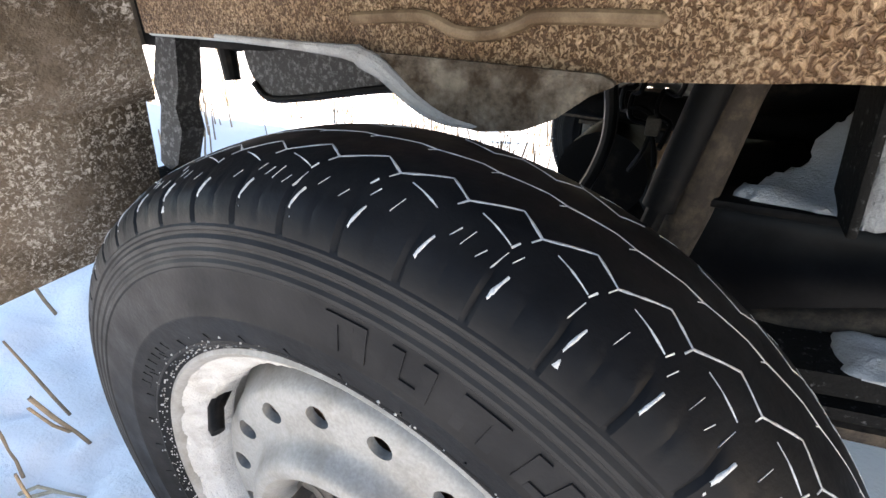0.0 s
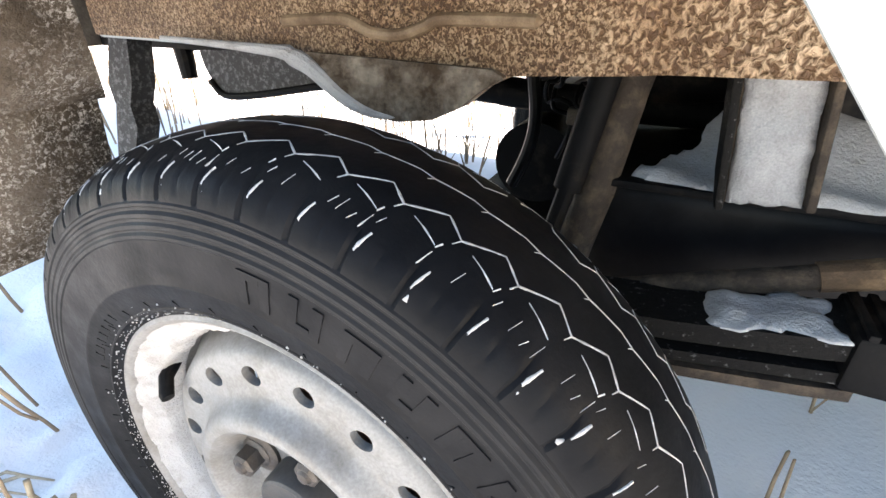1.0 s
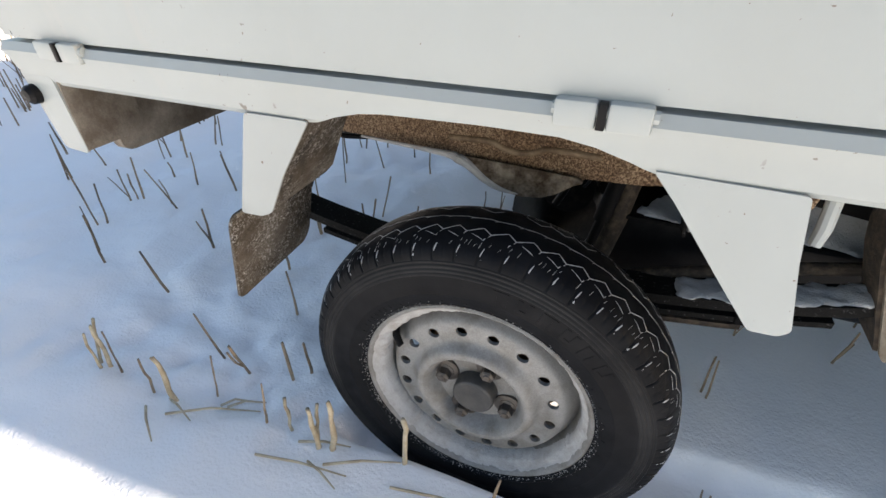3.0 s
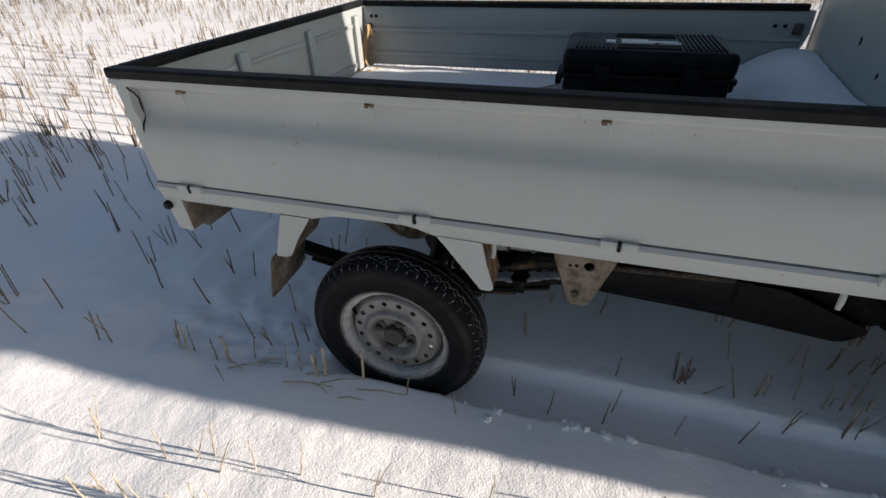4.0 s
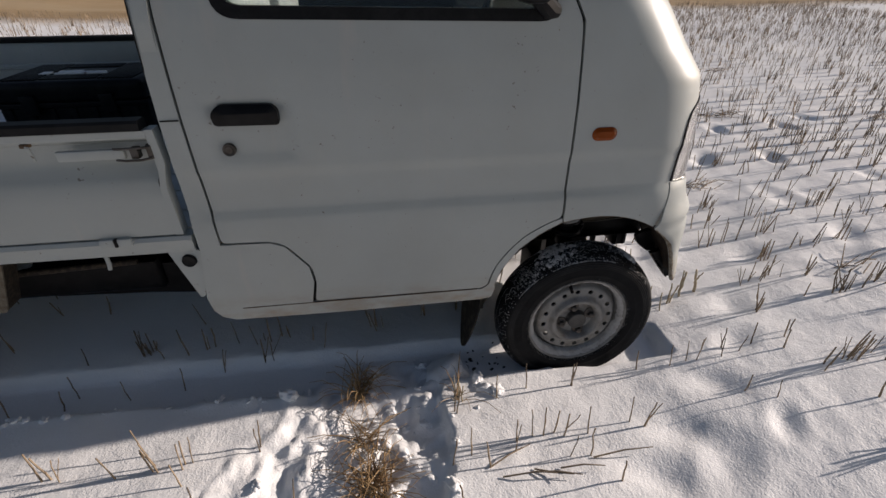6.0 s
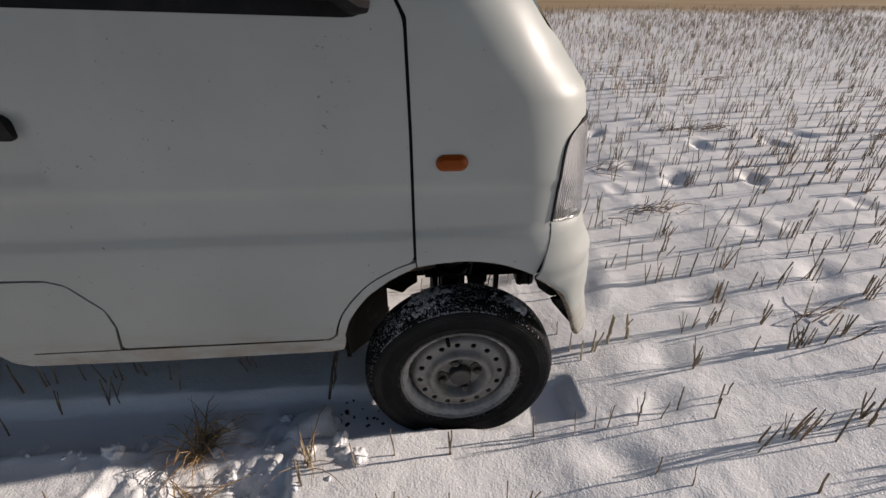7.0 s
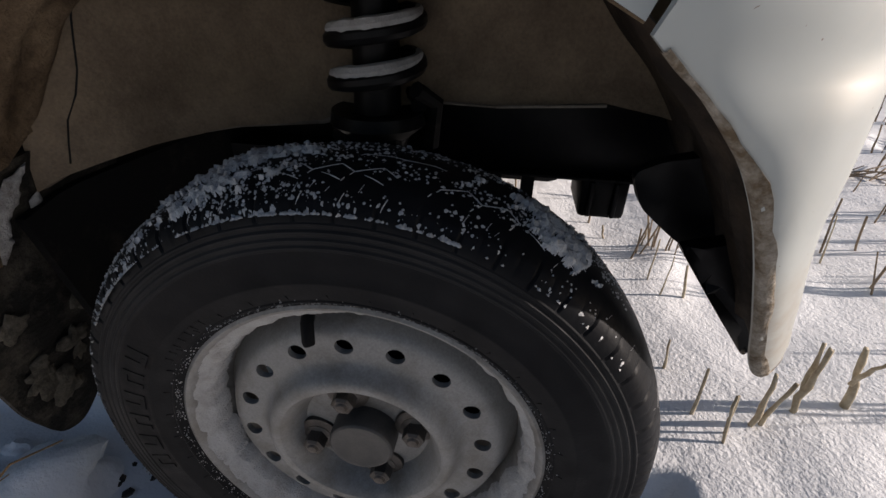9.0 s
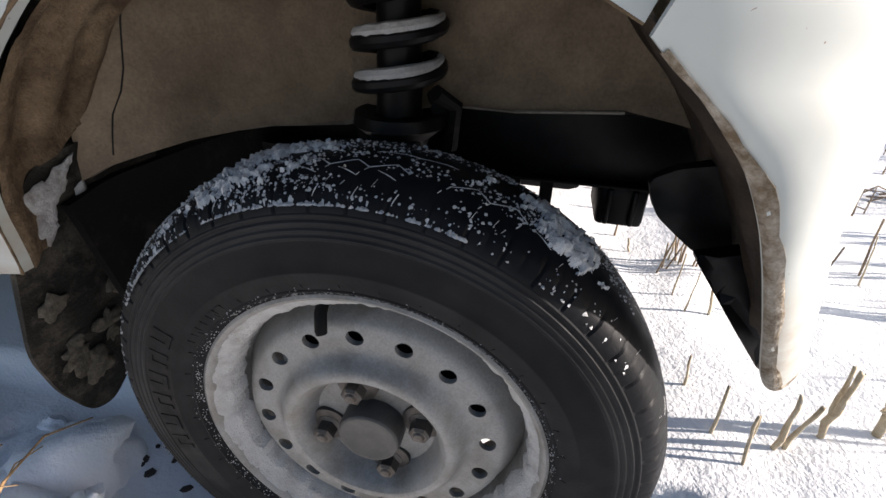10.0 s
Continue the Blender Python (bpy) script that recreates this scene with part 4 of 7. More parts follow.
for x in (0.285, 0.990):
    part("gate_stop_pin", tube([(x, 0.03, 0.655), (x + 0.002, 0.025, 0.615), (x, 0.022, 0.600)], [0.006, 0.006, 0.005], 10), WHITE, truck)
bm = plate(rounded([(1.155, 0.652), (1.236, 0.652), (1.232, 0.58), (1.212, 0.50), (1.20, 0.497)], 0.006), [], 0.006, 0.006)
part("cab_bracket", bm, WHITE, truck)
part("cab_bracket_grommet", lathe([(0.0001, -0.004), (0.012, -0.005), (0.017, -0.008), (0.019, 0.0)], 24), BLACK, truck).location = (1.203, 0.006, 0.622)

# far side gate, tailgate and floor
far_gate = mirrored(gate)
for v in far_gate.data.vertices:
    if v.co.z < 0.72:
        v.co.z += 0.012
for ch in list(gate.children):
    mirrored(ch, far_gate)
part("gate_rib", prism_x([(WIDE - 0.034, 0.89), (WIDE - 0.042, 0.884), (WIDE - 0.042, 0.872), (WIDE - 0.034, 0.866)], -0.62, 1.20), WHITE, far_gate)
part("gate_rib", prism_x([(WIDE - 0.033, 0.78), (WIDE - 0.038, 0.775), (WIDE - 0.038, 0.765), (WIDE - 0.033, 0.76)], -0.62, 1.20), WHITE, far_gate)
for x, z in ((1.10, 0.925), (1.135, 0.925), (-0.60, 0.935), (-0.575, 0.935)):
    part("gate_plug", tube([(x, WIDE - 0.034, z), (x, WIDE - 0.042, z)], 0.007, 12), BLACK, far_gate)
part("corner_clasp", box((1.165, WIDE - 0.055, 0.895), (1.195, WIDE - 0.03, 0.935), 0.006), STEEL, far_gate)
part("corner_clasp", box((-0.63, WIDE - 0.05, 0.875), (-0.60, WIDE - 0.03, 0.905), 0.006), STEEL, far_gate)
mirrored(sill)

tail_prof = lambda v: float(np.interp(v, [0.705, 0.80, 0.845, 0.865, 0.89, 0.955, 0.958, 0.976], [0, 0, 0.002, 0.010, 0.018, 0.018, -0.003, -0.003]))
tail = part("tailgate", sheet([(0.036, 0.705), (WIDE - 0.036, 0.705), (WIDE - 0.036, 0.978), (0.036, 0.978)], [], 0.03, lambda u, v: (-0.672 + tail_prof(v), u, v), lambda u, v: (-0.644, u, v)), WHITE, truck, "white tailgate, its inner face ribbed")
part("top_rail", box((-0.678, 0.036, 0.977), (-0.636, WIDE - 0.036, 1.0), 0.005), TRIMRUBBER, tail, "black rubber cap rail")
for y in (0.45, 0.87, 1.28):
    part("stiffener", box((-0.645, y - 0.024, 0.715), (-0.624, y + 0.024, 0.950), 0.008), WHITE, tail)
for y0, y1 in ((0.06, 0.42), (0.48, 0.84), (0.90, 1.25)):
    part("panel_bead", box((-0.646, y0, 0.900), (-0.634, y1, 0.918), 0.005), WHITE, tail)
    part("panel_bead", box((-0.646, y0, 0.730), (-0.634, y1, 0.748), 0.005), WHITE, tail)
part("bed_underside", box((-0.64, 0.05, 0.668), (1.21, WIDE - 0.055, 0.674), 0.001), CHASSIS, truck, "dark underside of the load bed")
part("bed_floor", sheet([(-0.655, 0.04), (1.222, 0.04), (1.222, WIDE - 0.045), (-0.655, WIDE - 0.045)], [], 0.06, lambda u, v: (u, v, 0.704), lambda u, v: (u, v, 0.676)), BEDMETAL, truck, "scuffed painted steel load floor")
bm = bmesh.new()
for k in range(9):
    y = 0.16 + k * 0.138
    add_box(bm, (-0.64, y - 0.022, 0.7045), (1.21, y + 0.022, 0.7085), 0.002)
part("floor_ribs", bm, BEDMETAL, truck)
for x in (-0.56, -0.1, 0.42, 0.72, 1.12):
    part("cross_member", box((x - 0.025, 0.245, 0.615), (x + 0.025, WIDE - 0.245, 0.675), 0.004), CHASSIS, truck)

# ---- the cab ----
RC = 0.175
xf = lambda z: float(np.interp(z, [0.30, 0.38, 0.50, 0.60, 0.68, 0.75, 0.85, 0.95, 1.04, 1.12, 1.22, 1.40, 1.76], [2.738, 2.735, 2.702, 2.692, 2.671, 2.652, 2.644, 2.630, 2.613, 2.550, 2.483, 2.343, 2.055]))
side_y = lambda z: float(np.interp(z, [0.39, 0.43, 0.50, 0.60, 0.690, 0.715, 0.742, 0.757, 0.770, 0.848, 0.868, 1.0, 1.10, 1.20, 1.74], [0.018, 0.011, 0.005, 0.001, -0.0016, -0.0018, -0.0002, 0.0080, 0.0076, 0.0056, -0.0002, 0.001, 0.009, 0.022, 0.135]))


def skin(s, z, out=0.0):
    """The cab's outer skin: s runs forward along the side, round the front corner and across the front."""
    x0, y0 = xf(z) - RC, side_y(z) - out
    if s <= x0:
        return Vector((s, y0, z))
    ph = (s - x0) / RC
    r = RC + out
    if ph < math.pi / 2:
        return Vector((x0 + r * math.sin(ph), y0 + r - r * math.cos(ph), z))
    over = (ph - math.pi / 2) * RC
    return Vector((x0 + r + 0.03 * over / 0.5 - 0.022 * (over / 0.5) ** 2, y0 + r + over, z))


def s_of(x, z):
    x0 = xf(z) - RC
    return x if x <= x0 else x0 + RC * math.asin(min(1, (x - x0) / RC))


def s_mid(z):
    return xf(z) - RC + RC * math.pi / 2 + WIDE / 2 - side_y(z) - RC


def skinned(outer, holes=(), step=0.035, out=0.0, thick=0.012):
    return sheet(outer, holes, step, lambda s, z: skin(s, z, out), lambda s, z: skin(s, z, out - thick))


door_arc = [(2.004, 0.4455), (2.0225, 0.458), (2.029, 0.489), (2.043, 0.528), (2.066, 0.564), (2.094, 0.599), (2.122, 0.626), (2.156, 0.648), (2.186, 0.665), (2.224, 0.679)]
arch_line = [(2.035, 0.402), (2.043, 0.430), (2.047, 0.467), (2.061, 0.509), (2.083, 0.547), (2.109, 0.581), (2.133, 0.603), (2.165, 0.628), (2.193, 0.645), (2.2265, 0.6625)]


def beside(line, d):
    out = []
    for i, p in enumerate(line):
        a, b = line[max(0, i - 1)], line[min(len(line) - 1, i + 1)]
        t = Vector((b[0] - a[0], b[1] - a[1])).normalized()
        out.append((p[0] + t.y * d, p[1] - t.x * d))
    return out


door_out = rounded([(1.286, 1.705), (1.286, 1.2), (1.290, 0.99), (1.297, 0.668), (1.42, 0.665), (1.457, 0.650), (1.513, 0.575), (1.519, 0.52), (1.505, 0.448), (1.965, 0.4455)] + door_arc + [(2.2205, 0.977), (2.215, 1.18), (2.091, 1.42), (1.905, 1.705)], 0.016, 3)
door_dent = lambda s, z: 0.006 * band(s, 1.345, 1.535, 0.014) * band(z, 0.890, 1.04, 0.02)
window_hole = rounded([(1.400, 1.198), (2.165, 1.180), (2.10, 1.35), (1.93, 1.615), (1.400, 1.635)], 0.055, 6)
door = part("door", sheet(shrink(door_out, 0.0022), [window_hole], 0.0125, lambda s, z: skin(s, z, 0.0015 - door_dent(s, z)), lambda s, z: skin(s, z, -0.012)), WHITE, truck, "white driver's door, closed", 28)
frame_in = rounded([(1.420, 1.222), (2.128, 1.206), (2.075, 1.34), (1.915, 1.595), (1.420, 1.613)], 0.045, 6)
part("window_seal", skinned(window_hole, [frame_in], 0.03, 0.003, 0.02), TRIMRUBBER, door, "black rubber window seal")
pane = part("window_pane", skinned(frame_in, [], 0.05, -0.006, 0.004), GLASS, door)
pane.visible_shadow = False
hs = lambda x, z, o: skin(x, z, o)
handle = rounded([(1.358, 0.980), (1.504, 0.978), (1.505, 1.012), (1.492, 1.026), (1.376, 1.028), (1.359, 1.012)], 0.010, 4)
part("door_handle", sheet(handle, [], 0.012, lambda u, v: hs(u, v, 0.006 + 0.010 * smooth01((v - 0.978) / 0.03) * smooth01((1.03 - v) / 0.016)), lambda u, v: hs(u, v, -0.01)), BLACK, door, "black pull handle")
part("door_lock", lathe([(0.0001, -0.004), (0.0085, -0.004), (0.009, -0.002), (0.011, -0.003), (0.0145, -0.005), (0.0155, 0.0), (0.0155, 0.006)], 24), STEEL, door).location = (1.377, side_y(0.922), 0.922)
cab_side_out = [(1.243, 1.735), (1.241, 1.0), (1.239, 0.65), (1.214, 0.49), (1.219, 0.445), (1.236, 0.415), (1.27, 0.398), (1.6, 0.393), (2.0, 0.396)] + flowing(arch_line, 3) + flowing(beside(door_arc[1:], 0.0032), 3)[::-1] + [(2.006, 0.4415), (1.965, 0.4405), (1.50, 0.4425), (1.499, 0.4485), (1.5135, 0.52), (1.508, 0.573), (1.4535, 0.6465), (1.419, 0.6605), (1.2925, 0.6635), (1.2855, 0.99), (1.2815, 1.2), (1.2815, 1.735)]
part("cab_side", skinned(cab_side_out, [], 0.03, 0.0), WHITE, truck, "white cab side with sill and wheel arch edge", 28)
part("door_gap_seal", skinned([(1.25, 1.73), (1.25, 0.46), (1.30, 0.42), (2.0, 0.42), (2.035, 0.46), (2.07, 0.55), (2.15, 0.635), (2.215, 0.668), (2.26, 0.69), (2.26, 1.2), (1.95, 1.72)], [rounded([(1.385, 1.185), (2.18, 1.17), (2.12, 1.36), (1.94, 1.63), (1.385, 1.65)], 0.05)], 0.05, -0.016, 0.01), BLACK, truck)
fender_arc = flowing([(2.2300, 0.6640), (2.26, 0.6697), (2.316, 0.6757), (2.371, 0.6740), (2.427, 0.6630), (2.471, 0.6465), (2.5095, 0.6275)], 3)
for line in (flowing(arch_line, 4), fender_arc):
    part("arch_dirt", tube([skin(s, z - 0.0005, -0.001) for s, z in line], [0.0009 + 0.0022 * abs(noise.noise(Vector((s * 40, z * 40, 3)))) for s, z in line], 6), ARCHMUD, truck, "brown dirt line along the arch edge")
head_edge = [(2.5400, 0.766), (2.5422, 0.820), (2.5445, 0.867), (2.5475, 0.911), (2.5520, 0.9400), (2.5600, 0.956), (2.5720, 0.9665), (2.5900, 0.974)]
lamp_in = lambda z: xf(z) - RC + RC * 1.57 + 0.10
fender_out = fender_arc + [(2.5225, 0.6625), (2.5312, 0.695), (2.5350, 0.7256), (2.5350, 0.757)] + [(a - 0.004, b) for a, b in head_edge] + [
    (2.6100, 0.984), (lamp_in(0.985), 0.985), (s_mid(0.98), 0.98), (s_mid(1.09), 1.09), (xf(1.11) - RC + RC * 1.5, 1.10), (xf(1.16) - RC + RC * 1.02, 1.16), (xf(1.22) - RC + RC * 0.92, 1.22), (xf(1.45) - RC + RC * 0.85, 1.45), (xf(1.735) - RC + RC * 0.85, 1.735),
    (1.910, 1.735), (1.910, 1.705), (2.0945, 1.42), (2.2195, 1.182), (2.2250, 0.977), (2.2285, 0.680)]
part("front_fender", skinned(fender_out, [], 0.0125, 0.001), WHITE, truck, "white front fender with dirt specks", 28)
oval = [(x0 + 0.0175 * math.cos(a0 + k * math.pi / 10), 0.9175 + 0.0175 * math.sin(a0 + k * math.pi / 10)) for x0, a0 in ((2.320, -math.pi / 2), (2.2885, math.pi / 2)) for k in range(11)]
oval_in = lambda u, v: 0.0175 - math.hypot(u - min(max(u, 2.2885), 2.320), v - 0.9175)
part("side_repeater", sheet(oval, [], 0.0035, lambda u, v: skin(u, v, 0.003 + 0.008 * smooth01(oval_in(u, v) / 0.010)), lambda u, v: skin(u, v, -0.006)), AMBER, truck, "amber oval side repeater lamp")
lamp_out = head_edge + [(2.6100, 0.979), (lamp_in(0.975), 0.975), (lamp_in(0.76) - 0.04, 0.748), (2.643, 0.7513), (2.5897, 0.7588)]
lamp = part("headlamp", skinned(lamp_out, [], 0.02, -0.05, 0.004), CHROME, truck, "clear ribbed headlamp")
bm = skinned(lamp_out, [], 0.02, 0.004, 0.005)
lens = part("headlamp_lens", bm, LENS, lamp)
lens.visible_shadow = False
bm = bmesh.new()
for k in range(34):
    f = k / 33
    top, low = head_edge[5][0] + (lamp_in(0.97) - head_edge[5][0] - 0.02) * f, head_edge[0][0] + 0.006 + (lamp_in(0.76) - 0.05 - head_edge[0][0]) * f
    add_tube(bm, [skin(low, 0.762, -0.002), skin((low + top) / 2, 0.865, -0.002), skin(top, min(0.966, 0.935 + (top - 2.55) * 0.8), -0.002)], 0.0022, 5)
part("lens_ribs", bm, LENS, lamp)
part("headlamp_seal", skinned([(a - 0.0045, b - 0.001) for a, b in head_edge] + [(2.6100, 0.9835), (lamp_in(0.975), 0.981), (lamp_in(0.975), 0.974), (2.6100, 0.976)] + [(a + 0.0005, b) for a, b in reversed(head_edge)], [], 0.02, 0.0045, 0.03), BLACK, lamp)
bump_arch = flowing([(2.5125, 0.6225), (2.5284, 0.6085), (2.545, 0.5960), (2.566, 0.5765), (2.587, 0.5550), (2.612, 0.517), (2.632, 0.480), (2.649, 0.445), (2.665, 0.406), (2.677, 0.382), (2.694, 0.365), (2.716, 0.358), (2.748, 0.360), (2.79, 0.370)], 4)
bump_out = bump_arch + [(s_mid(0.40), 0.39), (s_mid(0.742), 0.738), (lamp_in(0.75) - 0.04, 0.742), (2.643, 0.746), (2.5897, 0.753), (2.5385, 0.760), (2.5373, 0.7256), (2.5335, 0.695), (2.5247, 0.6625)]
bump_swell = lambda z: 0.0025 + 0.012 * smooth01((0.70 - z) / 0.06) * smooth01((z - 0.60) / 0.05) - 0.006 * smooth01((0.56 - z) / 0.12)
def bump_face(s, z):
    """The bumper's face: swelling, a curved step, and an edge that rolls in at the wheel arch."""
    near = min(math.hypot(s - a, z - b) for a, b in bump_arch)
    step = 0.006 * smooth01((0.606 - z + 0.16 * max(0.0, s - 2.60)) / 0.026) * smooth01((s - 2.575) / 0.06)
    roll = 0.006 * max(0.0, 1 - near / 0.020) ** 2 * smooth01((0.62 - z) / 0.06)
    return bump_swell(z) + step - roll


bumper = part("front_bumper", sheet(bump_out, [], 0.0095, lambda s, z: skin(s, z, bump_face(s, z)), lambda s, z: skin(s, z, bump_face(s, z) - 0.006)), WHITE, truck, "white plastic front bumper, its lower edge soiled", 40)
bm, rows = bmesh.new(), []
for i in range(2, 48):
    (s0, z0), (s, z), (s1, z1) = bump_arch[i - 1], bump_arch[i], bump_arch[i + 1]
    along = Vector((s1 - s0, z1 - z0)).normalized()
    rag = 0.75 + 0.5 * noise.fractal(Vector((s * 28, z * 28, 0)), 0.8, 2.1, 3)
    wide = (0.003 + 0.0085 * smooth01((0.60 - z) / 0.10)) * rag
    row = []
    for k in range(9):                      # from the outer face, round the edge, to the inside
        if k < 5:
            d = wide * (1 - k / 4)
            ss, zz = s - along.y * d, z + along.x * d
            row.append(bm.verts.new(skin(ss, zz, bump_face(ss, zz) + (0.0016 if k else -0.0015) + 0.0007 * noise.noise(Vector((ss * 300, zz * 300, 0))))))
        else:
            row.append(bm.verts.new(skin(s + along.y * 0.001, z - along.x * 0.001, bump_face(s, z) - 0.004 * (k - 4) / 4)))
    rows.append(row)
for p, q in zip(rows, rows[1:]):
    for k in range(8):
        bm.faces.new((p[k], p[k + 1], q[k + 1], q[k]))
part("edge_mud", bm, SOILEDGE, bumper, "rolled inner edge crusted with brown mud", 70)
ws = [(xf(1.115) - RC + RC * 1.5, 1.115), (s_mid(1.10), 1.10), (s_mid(1.72), 1.72), (xf(1.715) - RC + RC * 0.9, 1.715), (xf(1.45) - RC + RC * 0.9, 1.45), (xf(1.2) - RC + RC * 1.0, 1.20)]
wind = part("windscreen", skinned(ws, [], 0.06, -0.004, 0.005), GLASS, truck)
wind.visible_shadow = False
for ob in [o for o in truck.children if o.name.split(".")[0] in ("cab_side", "door", "front_fender", "side_repeater", "headlamp", "front_bumper", "windscreen", "door_gap_seal", "wheel_arch_panel", "arch_return", "mud_flap", "rear_bracket", "rear_bracket_flange", "spring_hanger", "cab_bracket")]:
    c = mirrored(ob)
    c.visible_shadow = ob.visible_shadow
    for ch in ob.children:
        if ch.name.split(".")[0] != "door_lock":
            d = mirrored(ch, c)
            d.visible_shadow = ch.visible_shadow
# roof and back wall
roof = [(1.242, 0.135), (2.06, 0.135), (2.09, 0.30), (2.10, WIDE / 2), (2.09, WIDE - 0.30), (2.06, WIDE - 0.135), (1.242, WIDE - 0.135)]
edge = lambda u, v: min(1, min(u - 1.242, 2.10 - u, v - 0.135, WIDE - 0.135 - v) / 0.12)
part("roof", sheet(rounded(roof, 0.06), [], 0.05, lambda u, v: (u, v, 1.735 + 0.055 * math.sqrt(max(0, 1 - (1 - max(0, edge(u, v))) ** 2))), lambda u, v: (u, v, 1.715)), WHITE, truck)
wall_y = lambda z: side_y(z) + 0.004
back_hole = rounded([(0.30, 1.30), (WIDE - 0.30, 1.30), (WIDE - 0.34, 1.60), (0.34, 1.60)], 0.05)
def rib(y, z):
    """Raised pads with narrow grooves between them, ending in a step above the smooth lower wall."""
    if not 0.10 < y < WIDE - 0.10:
        return 0.0
    groove = smooth01((0.021 - abs((y + 0.02) % 0.106 - 0.053)) / 0.010)
    return -0.017 * smooth01((z - 1.088) / 0.012) * (1 - groove) - 0.004 * groove * smooth01((z - 1.055) / 0.02) * smooth01((1.12 - z) / 0.02)


part("cab_back_wall", sheet([(0.014, 0.62), (WIDE - 0.014, 0.62), (WIDE - 0.014, 1.20), (WIDE - 0.135, 1.735), (0.135, 1.735), (0.014, 1.20)], [back_hole], 0.0125, lambda u, v: (1.243 + rib(u, v) + 0.03 * smooth01((v - 1.0) / 0.7), u, v), lambda u, v: (1.275 + 0.03 * smooth01((v - 1.0) / 0.7), u, v)), WHITE, truck, "white ribbed back wall of the cab, splashed with dirt")
part("back_window", sheet(back_hole, [], 0.08, lambda u, v: (1.272, u, v), lambda u, v: (1.277, u, v)), GLASS, truck)
part("cab_floor", box((1.25, 0.03, 0.415), (2.02, WIDE - 0.03, 0.455), 0.01), CHASSIS, truck)
part("engine_bulkhead", box((2.02, 0.26, 0.52), (2.62, WIDE - 0.26, 0.70), 0.02), CHASSIS, truck)
part("dashboard", box((2.10, 0.06, 0.98), (2.42, WIDE - 0.06, 1.13), 0.05, seg=4), BLACK, truck)
for y in (0.16, 0.80):
    seat = part("seat", box((1.36, y, 0.70), (1.86, y + 0.46, 0.86), 0.05, seg=4), UPHOLSTERY, truck, "grey fabric seat")
    part("backrest", box((1.30, y, 0.84), (1.42, y + 0.46, 1.36), 0.05, pose(0, 0, 0)), UPHOLSTERY, seat)
bm = tube([(2.02 + 0.06 * math.sin(a), 0.39 + 0.175 * math.cos(a), 1.17 + 0.16 * math.sin(a)) for a in (2 * math.pi * k / 28 for k in range(29))], 0.013, 8)
add_tube(bm, [(2.02, 0.39, 1.17), (2.28, 0.39, 1.04)], 0.02, 8)
add_box(bm, (2.0, 0.24, 1.155), (2.03, 0.54, 1.19), 0.008)
part("steering_wheel", bm, BLACK, truck)
bm = box((2.03, -0.10, 1.225), (2.10, 0.03, 1.40), 0.02, seg=3)
add_tube(bm, [(2.09, -0.01, 1.235), (2.13, 0.02, 1.205), (2.15, 0.03, 1.20)], [0.02, 0.022, 0.016], 10)
mir = part("wing_mirror", bm, BLACK, truck, "black door mirror")
mirrored(mir)
part("sill_dirt", tube([skin(1.30 + 0.69 * k / 20, 0.4435, 0.0004) for k in range(21)], [0.0012 + 0.0012 * abs(noise.noise(Vector((k * 1.3, 0, 0)))) for k in range(21)], 6), ARCHMUD, truck, "line of brown dirt along the sill seam")
seam_pts = [(0.040, 0.985), (0.028, 1.030), (0.012, 1.075), (0.012, 1.13), (0.020, 1.20), (0.032, 1.26), (0.075, 1.46)]
part("corner_seam", tube([(1.2415, y, z) for y, z in flowing(seam_pts, 4)], 0.0016, 6), BLACK, truck)
part("pillar_joint", box((1.244, -0.0022, 0.9935), (1.284, 0.004, 0.9965), 0.0008), BLACK, truck)
splash = random.Random(31)
for k in range(16):
    y, z = splash.uniform(0.25, 1.05), splash.uniform(0.80, 1.0)
    pts = ringh(0, 0, 1)
    r = splash.uniform(0.003, 0.009)
    blob = [(y + u * r * splash.uniform(0.5, 1.1), z + v * r * splash.uniform(0.8, 2.2)) for u, v in pts]
    part("mud_splash", sheet(blob, [], 0.02, lambda u, v: (1.2418, u, v), lambda u, v: (1.2440, u, v)), CHASSIS, truck)

# ---- under the truck, rear ----
liner_low = [(-0.37, 0.556), (-0.25, 0.553), (-0.113, 0.546), (-0.096, 0.542), (-0.078, 0.535), (-0.053, 0.517), (-0.030, 0.506), (0.0, 0.503), (0.030, 0.507), (0.050, 0.516), (0.069, 0.531), (0.084, 0.538), (0.18, 0.543), (0.34, 0.546), (0.36, 0.680), (-0.37, 0.680)]


def liner_y(u, v):
    y = 0.209
    y -= 0.0045 * math.exp(-((v - float(np.interp(u, [-0.115, -0.048, -0.024, 0.0, 0.020, 0.031, 0.103], [0.570, 0.5715, 0.563, 0.562, 0.568, 0.572, 0.571]))) / 0.0035) ** 2) * band(u, -0.115, 0.11, 0.01)
    y += 0.004 * smooth01((u - 0.160 + 0.18 * (v - 0.55)) / 0.004) * smooth01((0.25 - u) / 0.05)
    y -= 0.010 * smooth01((0.540 - v) / 0.02) * band(u, -0.12, 0.085, 0.03)
    return y + 0.0012 * fbm(u, v, 18, 3)


